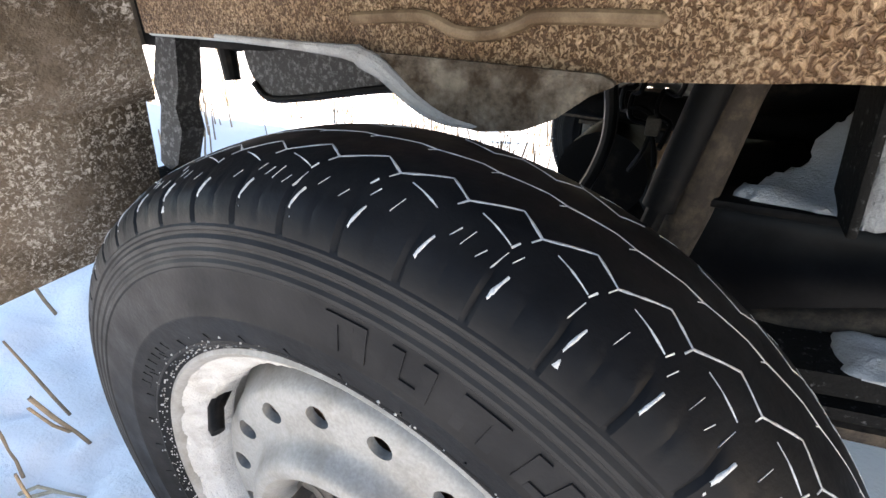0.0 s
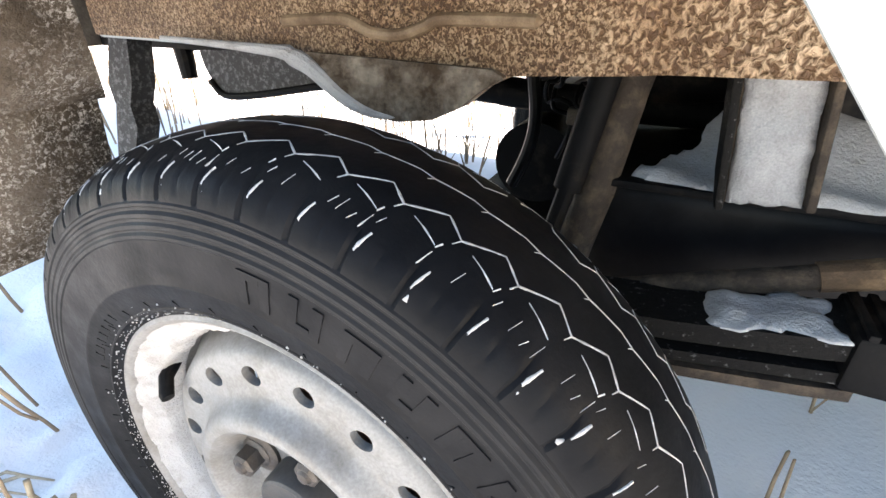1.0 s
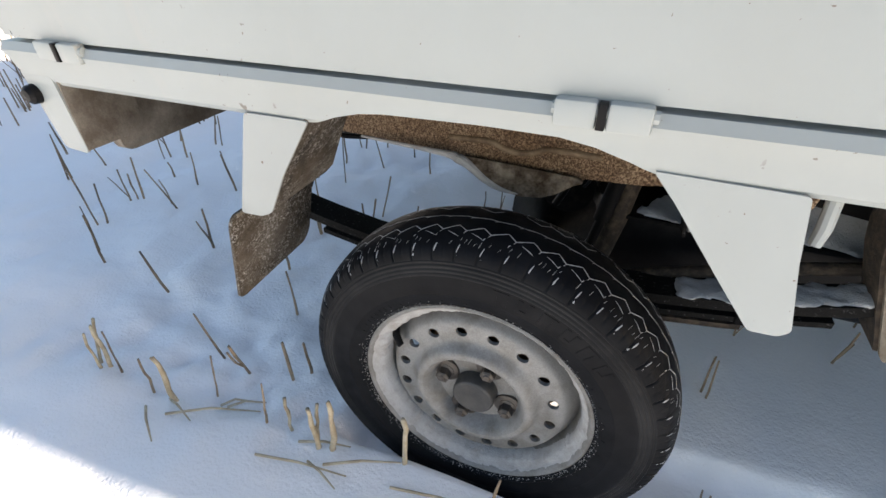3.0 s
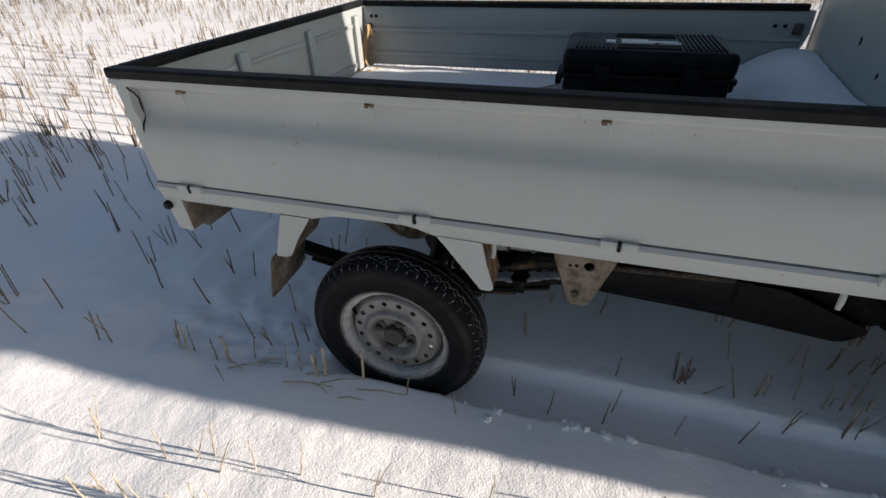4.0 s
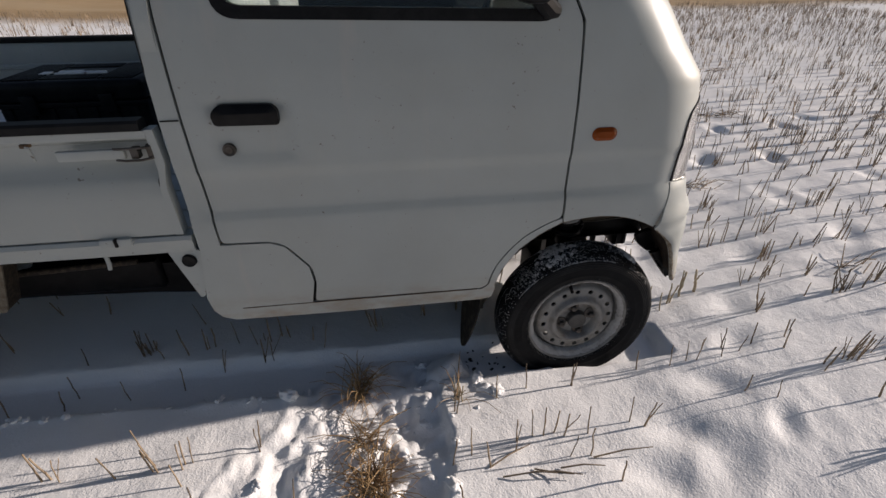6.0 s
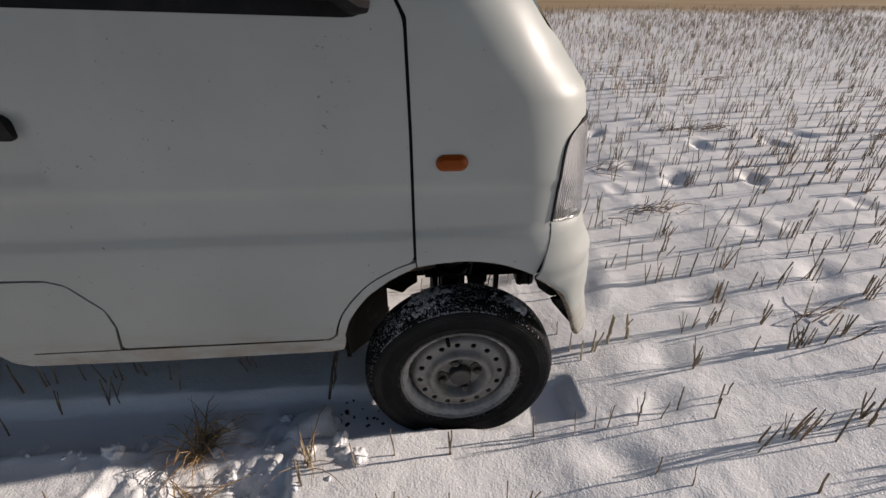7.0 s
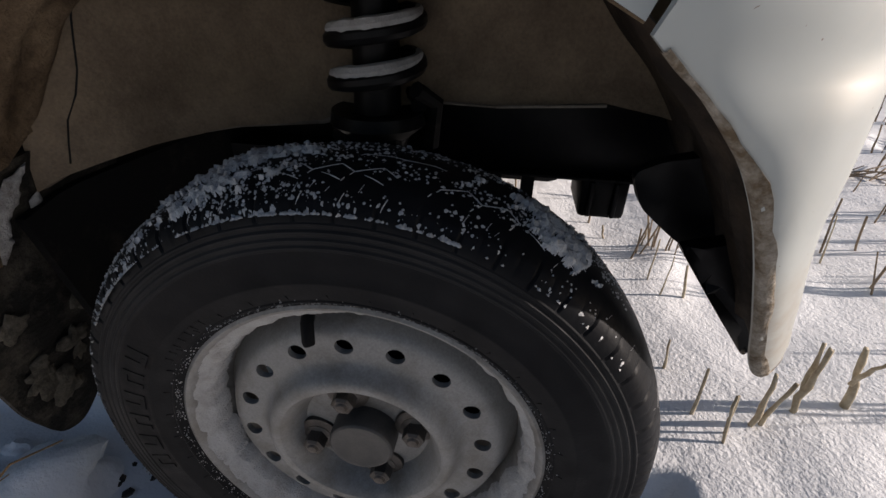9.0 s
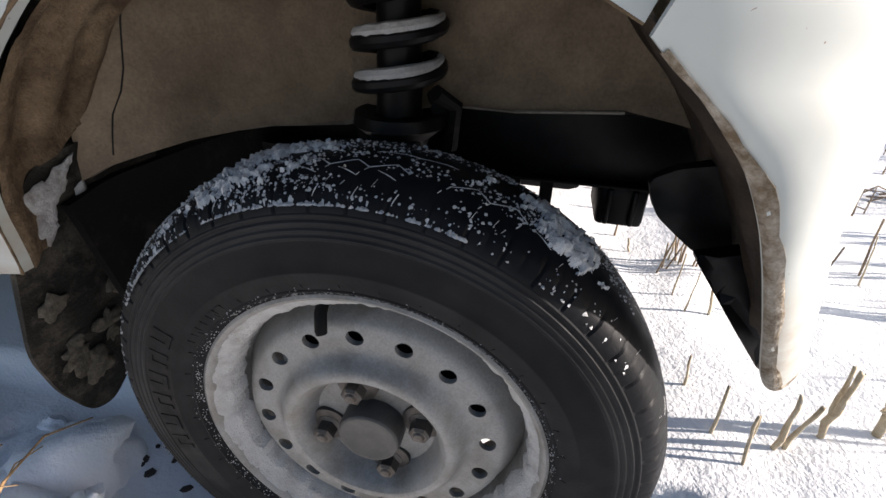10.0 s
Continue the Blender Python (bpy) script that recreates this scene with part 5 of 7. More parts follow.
holes = [ringh(-0.177, 0.621, 0.0038), ringh(-0.033, 0.622, 0.0038), ringh(0.110, 0.622, 0.0048), ringh(0.1305, 0.601, 0.003)]
part("arch_liner", sheet(liner_low, holes, 0.0085, lambda u, v: (u, liner_y(u, v), v), lambda u, v: (u, 0.217, v)), COAT, truck, "inner wheel arch under thick wrinkled brown coating", 50)
LOBEDIRT = spotted("dull_arch_dirt", (0.055, 0.036, 0.022), (0.25, 0.210, 0.165), 42, (0.40, 0.68), 0.85, grain=80, relief=1.0, depth=0.006, spec=0.2)
lobe = liner_low[3:12] + [(0.074, 0.543), (-0.085, 0.549)]
part("liner_lobe", sheet(rounded(lobe, 0.004), [], 0.008, lambda u, v: (u, 0.1945 + 0.004 * smooth01((v - 0.535) / 0.012) + 0.0015 * fbm(u, v, 18, 3), v), lambda u, v: (u, 0.203, v)), LOBEDIRT, truck, "grey-brown dirt-dulled lobe of the inner arch", 50)
part("liner_frost", tube([(x, 0.197, z + 0.003) for x, z in flowing(liner_low[1:9], 3)], [float(np.interp(x, [-0.25, -0.12, -0.09, -0.05, 0.0], [0.002, 0.004, 0.0075, 0.006, 0.002])) for x, z in flowing(liner_low[1:9], 3)], 10), RIME, truck, "frosty lower lip of the inner arch")
RIDGEMUD = spotted("ridge_mud", (0.115, 0.070, 0.036), (0.25, 0.175, 0.105), 40, (0.40, 0.66), 0.7, grain=220, relief=0.4, depth=0.001)
ridge_line = flowing([(-0.113, 0.570), (-0.080, 0.5715), (-0.048, 0.5715), (-0.024, 0.563), (0.0, 0.562), (0.020, 0.568), (0.031, 0.572), (0.070, 0.572), (0.103, 0.571)], 5)
part("liner_ridge", tube([(x, 0.2085, z) for x, z in ridge_line], [0.0008] + [0.0046] * (len(ridge_line) - 2) + [0.0008], 10), RIDGEMUD, truck, "smooth pressed ridge in the arch coating")
part("liner_edge", tube([(x, 0.216, z + 0.001) for x, z in liner_low[:3]], 0.004, 8), WHITE, truck)
part("bed_longeron", prism_x([(0.228, 0.600), (0.228, 0.676), (0.262, 0.676), (0.262, 0.600)], -0.64, 1.2), CHASSIS, truck)
for y in (0.375, WIDE - 0.375):
    bm = sheet([(-0.66, 0.60), (-0.66, 0.53), (-0.35, 0.53), (-0.12, 0.555), (0.12, 0.555), (0.32, 0.50), (0.5, 0.475), (1.3, 0.46), (2.2, 0.45), (2.66, 0.44), (2.66, 0.535), (2.2, 0.55), (1.3, 0.545), (0.5, 0.555), (0.32, 0.60), (0.12, 0.65), (-0.12, 0.65), (-0.35, 0.60)], [], 0.08,
               lambda u, v: (u, y - 0.035, v), lambda u, v: (u, y + 0.035, v))
    part("frame_rail", bm, CHASSIS, truck)
# axle, leaf springs, shock absorbers
bm = tube([(0, 0.15, AXLE), (0, 0.45, AXLE), (0, 0.52, AXLE), (0, 0.60, AXLE), (0, 0.78, AXLE), (0, 0.86, AXLE), (0, 0.95, AXLE), (0, WIDE - 0.15, AXLE)], [0.032, 0.032, 0.045, 0.10, 0.10, 0.045, 0.032, 0.032], 18)
part("rear_axle", bm, CHASSIS, truck)
for y in (0.165, WIDE - 0.165):
    part("brake_drum", lathe([(0.0001, y - 0.05), (0.120, y - 0.05), (0.130, y - 0.04), (0.130, y + 0.025), (0.10, y + 0.03), (0.0001, y + 0.03)], 36), RUST, truck).location = (REAR_X, 0, AXLE)
for y in (0.232, WIDE - 0.232):
    arc = lambda x, k: float(np.interp(x, [-0.46, -0.38, -0.26, -0.1, 0.05, 0.21, 0.31, 0.42, 0.54], [0.395, 0.372, 0.352, 0.345, 0.350, 0.363, 0.379, 0.405, 0.455])) - 0.014 * k - (0.004 if k else 0)
    spring = None
    for k, (a, b) in enumerate(((-0.44, 0.52), (-0.36, 0.42), (-0.27, 0.325), (-0.16, 0.22))):
        n = 22
        bm = bmesh.new()
        rings = []
        for i in range(n + 1):
            x = a + (b - a) * i / n
            z = arc(x, k)
            rings.append([bm.verts.new((x, y + s * 0.026, z + h)) for s, h in ((-1, 0), (1, 0), (1, 0.016 if k == 0 else 0.009), (-1, 0.016 if k == 0 else 0.009))])
        for p, q in zip(rings, rings[1:]):
            for j in range(4):
                bm.faces.new((p[j], p[(j + 1) % 4], q[(j + 1) % 4], q[j]))
        bm.faces.new(rings[0]), bm.faces.new(rings[-1])
        if spring is None:
            spring = part("leaf_spring", bm, SOOTY, truck, "sooty leaf spring pack with rusty edges")
        else:
            part("leaf", bm, SOOTY if k < 2 else DARKRUST, spring)
    bm = box((0.314, y - 0.030, arc(0.33, 0) - 0.024), (0.350, y + 0.030, arc(0.33, 0) + 0.018), 0.004)
    for dx in (0.321, 0.332, 0.343):
        add_box(bm, (dx - 0.003, y - 0.029, arc(0.33, 0) + 0.015), (dx + 0.003, y + 0.029, arc(0.33, 0) + 0.021), 0.0015)
    part("spring_clip", bm, CHASSIS, spring)
    bm = box((-0.06, y - 0.04, AXLE + 0.02), (0.06, y + 0.04, arc(0, 3) + 0.002), 0.006)
    part("axle_pad", bm, CHASSIS, spring)
    bm = sheet([(-0.418, 0.56), (-0.386, 0.56), (-0.392, 0.50), (-0.402, 0.475), (-0.396, 0.45), (-0.412, 0.41), (-0.431, 0.40), (-0.446, 0.41), (-0.437, 0.45), (-0.430, 0.475), (-0.437, 0.50)], [], 0.02, lambda u, v: (u, y + 0.012 * (1 if y < 0.7 else -1) + 0.14 * (v - 0.40) * (1 if y < 0.7 else -1) - 0.015, v), lambda u, v: (u, y + 0.012 * (1 if y < 0.7 else -1) + 0.14 * (v - 0.40) * (1 if y < 0.7 else -1) + 0.015, v))
    part("spring_shackle", bm, FROSTED, truck, "snow-dusted black spring shackle")
    sgn = 1 if y < 0.7 else -1
    bm = tube([(0.158, y + 0.085 * sgn, 0.66), (0.130, y + 0.068 * sgn, 0.523), (0.113, y + 0.060 * sgn, 0.435)], 0.0125, 16)
    add_tube(bm, [(0.113, y + 0.060 * sgn, 0.435), (0.090, y + 0.045 * sgn, 0.33)], 0.008, 12)
    shock = part("shock_absorber", bm, CHASSIS, truck)
    part("shock_shield", tube([(0.178, y + 0.105 * sgn, 0.66), (0.148, y + 0.090 * sgn, 0.520), (0.135, y + 0.078 * sgn, 0.430), (0.118, y + 0.07 * sgn, 0.35)], 0.0165, 16), DARKRUST, shock, "brown rusty shield tube")
top_at = lambda u, v: (u, v, float(np.interp(u, [0.21, 0.31, 0.42, 0.54], [0.379, 0.395, 0.421, 0.471])))
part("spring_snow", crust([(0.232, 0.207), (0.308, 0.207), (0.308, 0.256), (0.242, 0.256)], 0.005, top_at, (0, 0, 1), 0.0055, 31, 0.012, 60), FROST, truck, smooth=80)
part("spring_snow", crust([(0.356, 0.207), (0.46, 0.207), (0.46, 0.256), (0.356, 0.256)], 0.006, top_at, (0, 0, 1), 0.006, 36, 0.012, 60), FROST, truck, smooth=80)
# fuel tank with its snowy flange, bracket and brake rod
tank = part("fuel_tank", box((0.120, 0.335, 0.300), (0.94, 0.70, 0.443), 0.028, seg=4), BLACK, truck, "black fuel tank with snow on its flange")
part("tank_flange", box((0.118, 0.300, 0.439), (0.95, 0.72, 0.446), 0.002), CHASSIS, tank)
part("tank_neck", tube([(0.15, 0.52, 0.50), (0.30, 0.50, 0.53), (0.46, 0.48, 0.52)], 0.035, 14), CHASSIS, tank)
snow_shape = [(0.152, 0.312), (0.24, 0.302), (0.40, 0.302), (0.56, 0.304), (0.56, 0.40), (0.34, 0.43), (0.24, 0.42), (0.20, 0.36)]
part("flange_snow", crust(rounded(snow_shape, 0.03), 0.006, lambda u, v: (u, v, 0.4465 + (0.02 + 0.04 * smooth01((u - 0.18) / 0.08)) * smooth01((v - 0.31) / 0.10)), (0, 0, 1), 0.011, 41, 0.012, 16), FROST, tank, smooth=80)
sm = Matrix.Translation((0.250, 0, 0.48)) @ pose(0, 0, 0, 0, -6, 0) @ Matrix.Translation((-0.250, 0, -0.48))
bracket = part("tank_bracket", box((0.229, 0.286, 0.446), (0.278, 0.296, 0.64), 0.002, sm), DARKRUST, truck, "channel bracket packed with snow")
part("bracket_flange", box((0.2225, 0.268, 0.446), (0.2285, 0.335, 0.64), 0.002, sm), SOOTY, bracket, "sooty side flange")
part("bracket_flange", box((0.2785, 0.272, 0.446), (0.2845, 0.335, 0.64), 0.002, sm), DARKRUST, bracket, "rust-brown side flange")
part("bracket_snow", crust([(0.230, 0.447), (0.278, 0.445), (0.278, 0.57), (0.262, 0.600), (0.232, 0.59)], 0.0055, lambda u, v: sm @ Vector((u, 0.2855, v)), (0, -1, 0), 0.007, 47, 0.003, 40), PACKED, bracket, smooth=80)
part("brake_rod", tube([(0.05, 0.285, 0.305), (0.180, 0.262, 0.366), (0.215, 0.262, 0.379), (0.282, 0.262, 0.402), (0.348, 0.264, 0.424), (0.45, 0.272, 0.445), (0.9, 0.30, 0.45)], 0.0095, 12), DARKRUST, truck, "rust-brown brake pipe sleeve")
part("rod_sleeve", tube([(0.300, 0.2625, 0.408), (0.37, 0.266, 0.429)], 0.0112, 12), RUST, truck)
bm = sheet(rounded([(0.40, 0.33), (0.55, 0.295), (0.88, 0.280), (1.24, 0.245), (1.30, 0.30), (1.05, 0.40), (0.62, 0.40), (0.42, 0.375)], 0.03), [], 0.05, lambda u, v: (u, 0.36, v), lambda u, v: (u, 0.75, v))
part("skid_pan", bm, BLACK, truck)
part("propeller_shaft", tube([(0.08, 0.71, 0.30), (0.9, 0.71, 0.40), (1.6, 0.71, 0.44)], 0.03, 14), CHASSIS, truck)
can = [(-0.466, 0.505), (-0.455, 0.480), (-0.430, 0.460), (-0.370, 0.464), (-0.300, 0.475), (-0.220, 0.487), (-0.100, 0.495), (-0.095, 0.555), (-0.470, 0.560)]
muff = part("silencer", sheet(rounded(can, 0.012), [], 0.03, lambda u, v: (u, 0.402, v), lambda u, v: (u, 0.62, v)), FROSTED, truck, "frost-covered exhaust silencer")
part("silencer_rim", tube([(x, 0.400, z) for x, z in flowing(can[1:7], 4)], 0.005, 8), CHASSIS, muff)
part("silencer_hanger", tube([(-0.46, 0.42, 0.532), (-0.50, 0.41, 0.530), (-0.507, 0.405, 0.522), (-0.503, 0.402, 0.480)], [0.010, 0.012, 0.014, 0.012], 12), CHASSIS, muff)
part("exhaust_pipe", tube([(-0.12, 0.52, 0.48), (0.10, 0.50, 0.47), (0.3, 0.54, 0.46), (1.0, 0.56, 0.42)], 0.019, 14), CHASSIS, truck)
part("tail_pipe", tube([(-0.40, 0.60, 0.53), (-0.52, 0.60, 0.53), (-0.58, 0.60, 0.52)], 0.018, 14), CHASSIS, truck)
part("brake_hose", tube(flowing([(0.040, 0.40, 0.62), (0.044, 0.40, 0.54), (0.044, 0.40, 0.511), (0.048, 0.40, 0.484), (0.048, 0.40, 0.455), (0.040, 0.40, 0.423), (0.026, 0.40, 0.39)], 4), 0.0070, 10), BLACK, truck, "thick black brake hose")
for k, pts in enumerate(([(0.060, 0.60), (0.066, 0.515), (0.054, 0.503), (0.055, 0.483), (0.071, 0.488), (0.084, 0.475), (0.082, 0.448), (0.070, 0.42)], [(0.070, 0.60), (0.072, 0.512), (0.062, 0.498), (0.064, 0.478), (0.080, 0.470), (0.090, 0.452), (0.094, 0.43)], [(0.107, 0.60), (0.107, 0.509), (0.090, 0.503), (0.088, 0.485), (0.101, 0.471), (0.096, 0.45)])):
    part("wire", tube(flowing([(x, 0.42 + 0.008 * math.sin(3 * i + k), z) for i, (x, z) in enumerate(pts)], 5), 0.0028, 7), BLACK, truck)
part("wire_clip", box((0.080, 0.410, 0.462), (0.093, 0.428, 0.480), 0.002), DIRTYGREY, truck)
part("brake_backplate", tube([(0.040, 0.44, 0.405), (0.040, 0.52, 0.405)], 0.050, 24), CHASSIS, truck)
part("spare_wheel_carrier", box((-0.58, 0.5, 0.56), (-0.3, 0.95, 0.60), 0.01), CHASSIS, truck)
part("rear_cross_plate", plate(rounded([(0.06, 0.53), (WIDE - 0.06, 0.53), (WIDE - 0.06, 0.67), (0.06, 0.67)], 0.02), [], -0.615, 0.02, "x"), DIRTYGREY, truck)

for y, w in ((0.17, 0.03), (0.33, 0.05), (WIDE - 0.2, 0.04)):
    part("cross_stay", sheet(rounded([(y, 0.545), (y + w, 0.545), (y + w * 1.5, 0.665), (y - w * 0.5, 0.665)], 0.008), [], 0.02, lambda u, v: (-0.600 + 0.12 * (v - 0.60), u, v), lambda u, v: (-0.612 + 0.12 * (v - 0.60), u, v)), DIRTYGREY, truck, "dirty pressed-steel stay under the tail")

# ---- front wheel arch ----
tunnel = [(2.037, 0.400), (2.0445, 0.430)] + beside(arch_line[2:], 0.001) + [(2.26, 0.671), (2.316, 0.678), (2.371, 0.6765), (2.427, 0.665), (2.471, 0.648), (2.512, 0.628), (2.545, 0.600), (2.587, 0.558), (2.630, 0.486), (2.655, 0.432), (2.672, 0.395)]


def tunnel_sheet(y0, y1, lift, name, mat, label, x0, x1):
    bm, rows = bmesh.new(), []
    pts = densify(flowing(tunnel, 4) + [(2.75, 0.3)], 0.02)
    pts = [p for p in pts if pts.index(p) <= pts.index(min(pts, key=lambda q: math.dist(q, tunnel[-1])))]
    m = 14
    for x, z in pts:
        if not x0 <= x <= x1:
            continue
        cx, cz = 2.35, 0.30
        d = Vector((x - cx, 0, z - cz)).normalized()
        row = []
        for k in range(m + 1):
            yb = max(y0, skin(s_of(x, z), z).y + 0.012)
            deep = 0.125 + (y1 - 0.125) * smooth01((x - 2.25) / 0.2)
            ye = deep if x > 2.2 else 0.055 + (deep - 0.055) * smooth01((z - 0.470) / 0.045)
            y = yb + (ye - yb) * k / m
            ridge = 0.010 * math.exp(-((y - 0.075) / 0.014) ** 2) + 0.007 * math.exp(-((y - 0.112) / 0.008) ** 2)
            g = lift + 0.016 * smooth01((y - 0.025) / 0.03) * smooth01((2.56 - x) / 0.1) - ridge + 0.002 * fbm(x + z, y, 22, 3)
            row.append(bm.verts.new((x + d.x * g, y, z + d.z * g)))
        rows.append(row)
    for a, b in zip(rows, rows[1:]):
        for k in range(m):
            bm.faces.new((a[k], a[k + 1], b[k + 1], b[k]))
    return part(name, bm, mat, truck, label, 60)


arch_in = tunnel_sheet(0.020, 0.262, 0.002, "front_arch_liner", ARCHMUD, "ribbed brown wheel arch liner caked in mud", 1.9, 2.44)
mirrored(arch_in)
# the same liner further forward, shade behind the bumper painted as darker brown
arch_fore = tunnel_sheet(0.020, 0.262, 0.002, "front_arch_liner", SHADEMUD, "fore part of the wheel arch liner, its brown darkened for shade", 2.42, 2.8)
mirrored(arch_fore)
wall_low = [(2.032, 0.456), (2.052, 0.468), (2.078, 0.476), (2.106, 0.483), (2.137, 0.487), (2.175, 0.495), (2.268, 0.505), (2.32, 0.520), (2.380, 0.531), (2.445, 0.530), (2.546, 0.537), (2.598, 0.529), (2.655, 0.515), (2.68, 0.60), (2.56, 0.70), (2.34, 0.76), (2.15, 0.72), (2.055, 0.60)]
wall_y = lambda u, v: 0.232 - 0.115 * smooth01((2.185 - u + 0.25 * (v - 0.5)) / 0.16) ** 1.3 + 0.02 * (u - 2.3) - 0.012 * smooth01((0.55 - v) / 0.03) + 0.003 * fbm(u, v, 11, 4)
inner = part("arch_wall", sheet(wall_low, [], 0.012, lambda u, v: (u, wall_y(u, v), v), lambda u, v: (u, wall_y(u, v) + 0.014, v)), MUDDY, truck, "grey-brown muddy inner wall of the wheel arch", 60)
mirrored(inner)
part("liner_crack", tube([(u, wall_y(u, v) - 0.0004, v) for u, v in ((2.063 + 0.30 * (0.02 * k - 0.01) + 0.0005 * math.sin(5 * k), 0.48 + 0.02 * k) for k in range(8))], 0.0008, 6), BLACK, truck, "thin dark crack in the dried mud")
part("wall_edge", tube([(x, 0.222, z) for x, z in wall_low[4:8]], 0.0032, 6), DIRTYGREY, truck)
part("wall_edge", tube([(x, 0.222, z) for x, z in wall_low[8:11]], 0.0016, 6), DIRTYGREY, truck)
bm = box((2.255, 0.275, 0.446), (2.655, 0.345, 0.545), 0.006)
part("front_side_member", bm, BLACK, truck)
part("member_flange", box((2.26, 0.258, 0.4465), (2.645, 0.276, 0.4500), 0.001), CHASSIS, truck)
bm = box((2.545, 0.262, 0.400), (2.598, 0.34, 0.448), 0.006)
for dx in (2.553, 2.580):
    add_box(bm, (dx, 0.256, 0.404), (dx + 0.006, 0.27, 0.446), 0.002)
part("washer_box", bm, BLACK, truck)
# strut with its coil spring and lying snow
cx, cy = 2.332, 0.205
strut = part("front_strut", tube([(cx - 0.004, cy, 0.44), (cx, cy, 0.56), (cx, cy, 0.70)], [0.024, 0.022, 0.018], 20), BLACK, truck)
part("spring_seat", lathe([(0.02, 0.0), (0.045, 0.003), (0.047, -0.008), (0.030, -0.022), (0.020, -0.05)], 28), BLACK, strut, "black spring seat")
seat_ob = [o for o in strut.children if o.name.startswith("spring_seat")][0]
seat_ob.matrix_local = pose(cx, cy, 0.523, 90, 0, 0)
coil = [(cx + 0.039 * math.cos(a), cy + 0.039 * math.sin(a), 0.531 + 0.0365 * a / (2 * math.pi)) for a in (2 * math.pi * k / 24 for k in range(0, 24 * 4))]
part("coil_spring", tube(coil, 0.0078, 10), BLACK, strut)
bm = bmesh.new()
for turn in range(3):
    pts = [(cx + 0.039 * math.cos(a), cy + 0.039 * math.sin(a), 0.531 + 0.0365 * (a / (2 * math.pi)) + 0.0075) for a in (2 * math.pi * (turn + 0.46 + 0.60 * k / 16) for k in range(17))]
    add_tube(bm, pts, [0.003 + 0.0042 * math.sin(math.pi * k / 16) * random.Random(turn * 50 + k).uniform(0.75, 1.1) for k in range(17)], 8)
part("coil_snow", bm, RIME, strut, "snow lying on the coils")
bm = box((cx - 0.03, cy - 0.03, 0.46), (cx + 0.025, cy + 0.02, 0.525), 0.01)
add_tube(bm, [(cx + 0.04, cy - 0.02, 0.55), (cx + 0.055, cy, 0.535), (cx + 0.05, cy + 0.01, 0.49)], 0.008, 8)
part("strut_knuckle", bm, CHASSIS, strut)
for y in (0.20, WIDE - 0.20):
    part("front_brake_hub", lathe([(0.0001, y - 0.09), (0.122, y - 0.09), (0.130, y - 0.08), (0.130, y), (0.0001, y)], 30), CHASSIS, truck).location = (FRONT_X, 0, AXLE)
part("front_axle_arm", tube([(2.35, 0.20, 0.20), (2.33, 0.5, 0.27), (2.33, WIDE - 0.5, 0.27), (2.35, WIDE - 0.20, 0.20)], 0.022, 12), CHASSIS, truck)
ff = rounded([(0.030, 0.440), (0.058, 0.492), (0.200, 0.505), (0.222, 0.40), (0.216, 0.30), (0.185, 0.228), (0.130, 0.172), (0.092, 0.143), (0.062, 0.155), (0.032, 0.22), (0.015, 0.29), (0.022, 0.37)], 0.02)
ff_x = lambda v: 2.022 - 0.20 * (0.44 - v) if v < 0.44 else 2.022 + 0.36 * (v - 0.44)
bm = sheet(ff, [], 0.012, lambda u, v: (ff_x(v) + 0.004 * fbm(u, v, 9, 3), u, v), lambda u, v: (ff_x(v) - 0.006, u, v))
ffo = part("front_mud_flap", bm, DARKFLAP, truck, "dark rubber mud flap crusted with mud and ice")
mirrored(ffo)
flap_at = lambda u, v: (ff_x(v) + 0.004, u, v)
part("flap_ice", crust([(0.038, 0.410), (0.060, 0.402), (0.080, 0.44), (0.094, 0.486), (0.076, 0.484), (0.054, 0.464), (0.040, 0.44)], 0.0045, flap_at, (1, 0, 0), 0.005, 3, 0.010, 60), SLUSH, ffo, "grey frozen slush stuck to the flap", smooth=80)
part("flap_ice", crust([(0.096, 0.45), (0.106, 0.455), (0.128, 0.40), (0.140, 0.34), (0.128, 0.30), (0.112, 0.35), (0.104, 0.40)], 0.0045, flap_at, (1, 0, 0), 0.004, 8, 0.008, 60), SLUSH, ffo, "grey frozen slush stuck to the flap", smooth=80)
for k, (u, v, r) in enumerate(((0.060, 0.255, 0.026), (0.085, 0.215, 0.018), (0.105, 0.265, 0.020), (0.045, 0.335, 0.014), (0.130, 0.33, 0.02), (0.128, 0.215, 0.012))):
    part("flap_mud", crust([(u + r * math.cos(a) * 0.8, v + r * math.sin(a) * 1.2) for a in (2 * math.pi * i / 12 for i in range(12))], 0.005, flap_at, (1, 0, 0), 0.006, 20 + k, 0.02), FLAPMUD, ffo, "dull dried mud cake", smooth=80)
tail_x = lambda u: 2.035 + 0.55 * max(0.0, u - 0.13)
part("arch_tail", sheet([(0.08, 0.44), (0.11, 0.28), (0.215, 0.245), (0.32, 0.25), (0.32, 0.49), (0.24, 0.468), (0.16, 0.455)], [], 0.02, lambda u, v: (tail_x(u), u, v), lambda u, v: (tail_x(u) - 0.01, u, v)), CHASSIS, truck, "dark rear wall of the wheel arch")
part("bumper_stay", sheet(rounded([(2.570, 0.492), (2.590, 0.505), (2.652, 0.522), (2.672, 0.490), (2.690, 0.446), (2.672, 0.430), (2.626, 0.428), (2.581, 0.464)], 0.008), [], 0.012, lambda u, v: (u, 0.165 + 0.010 * fbm(u, v, 14, 3), v), lambda u, v: (u, 0.182, v)), BLACK, truck, "black plastic stay behind the bumper end")
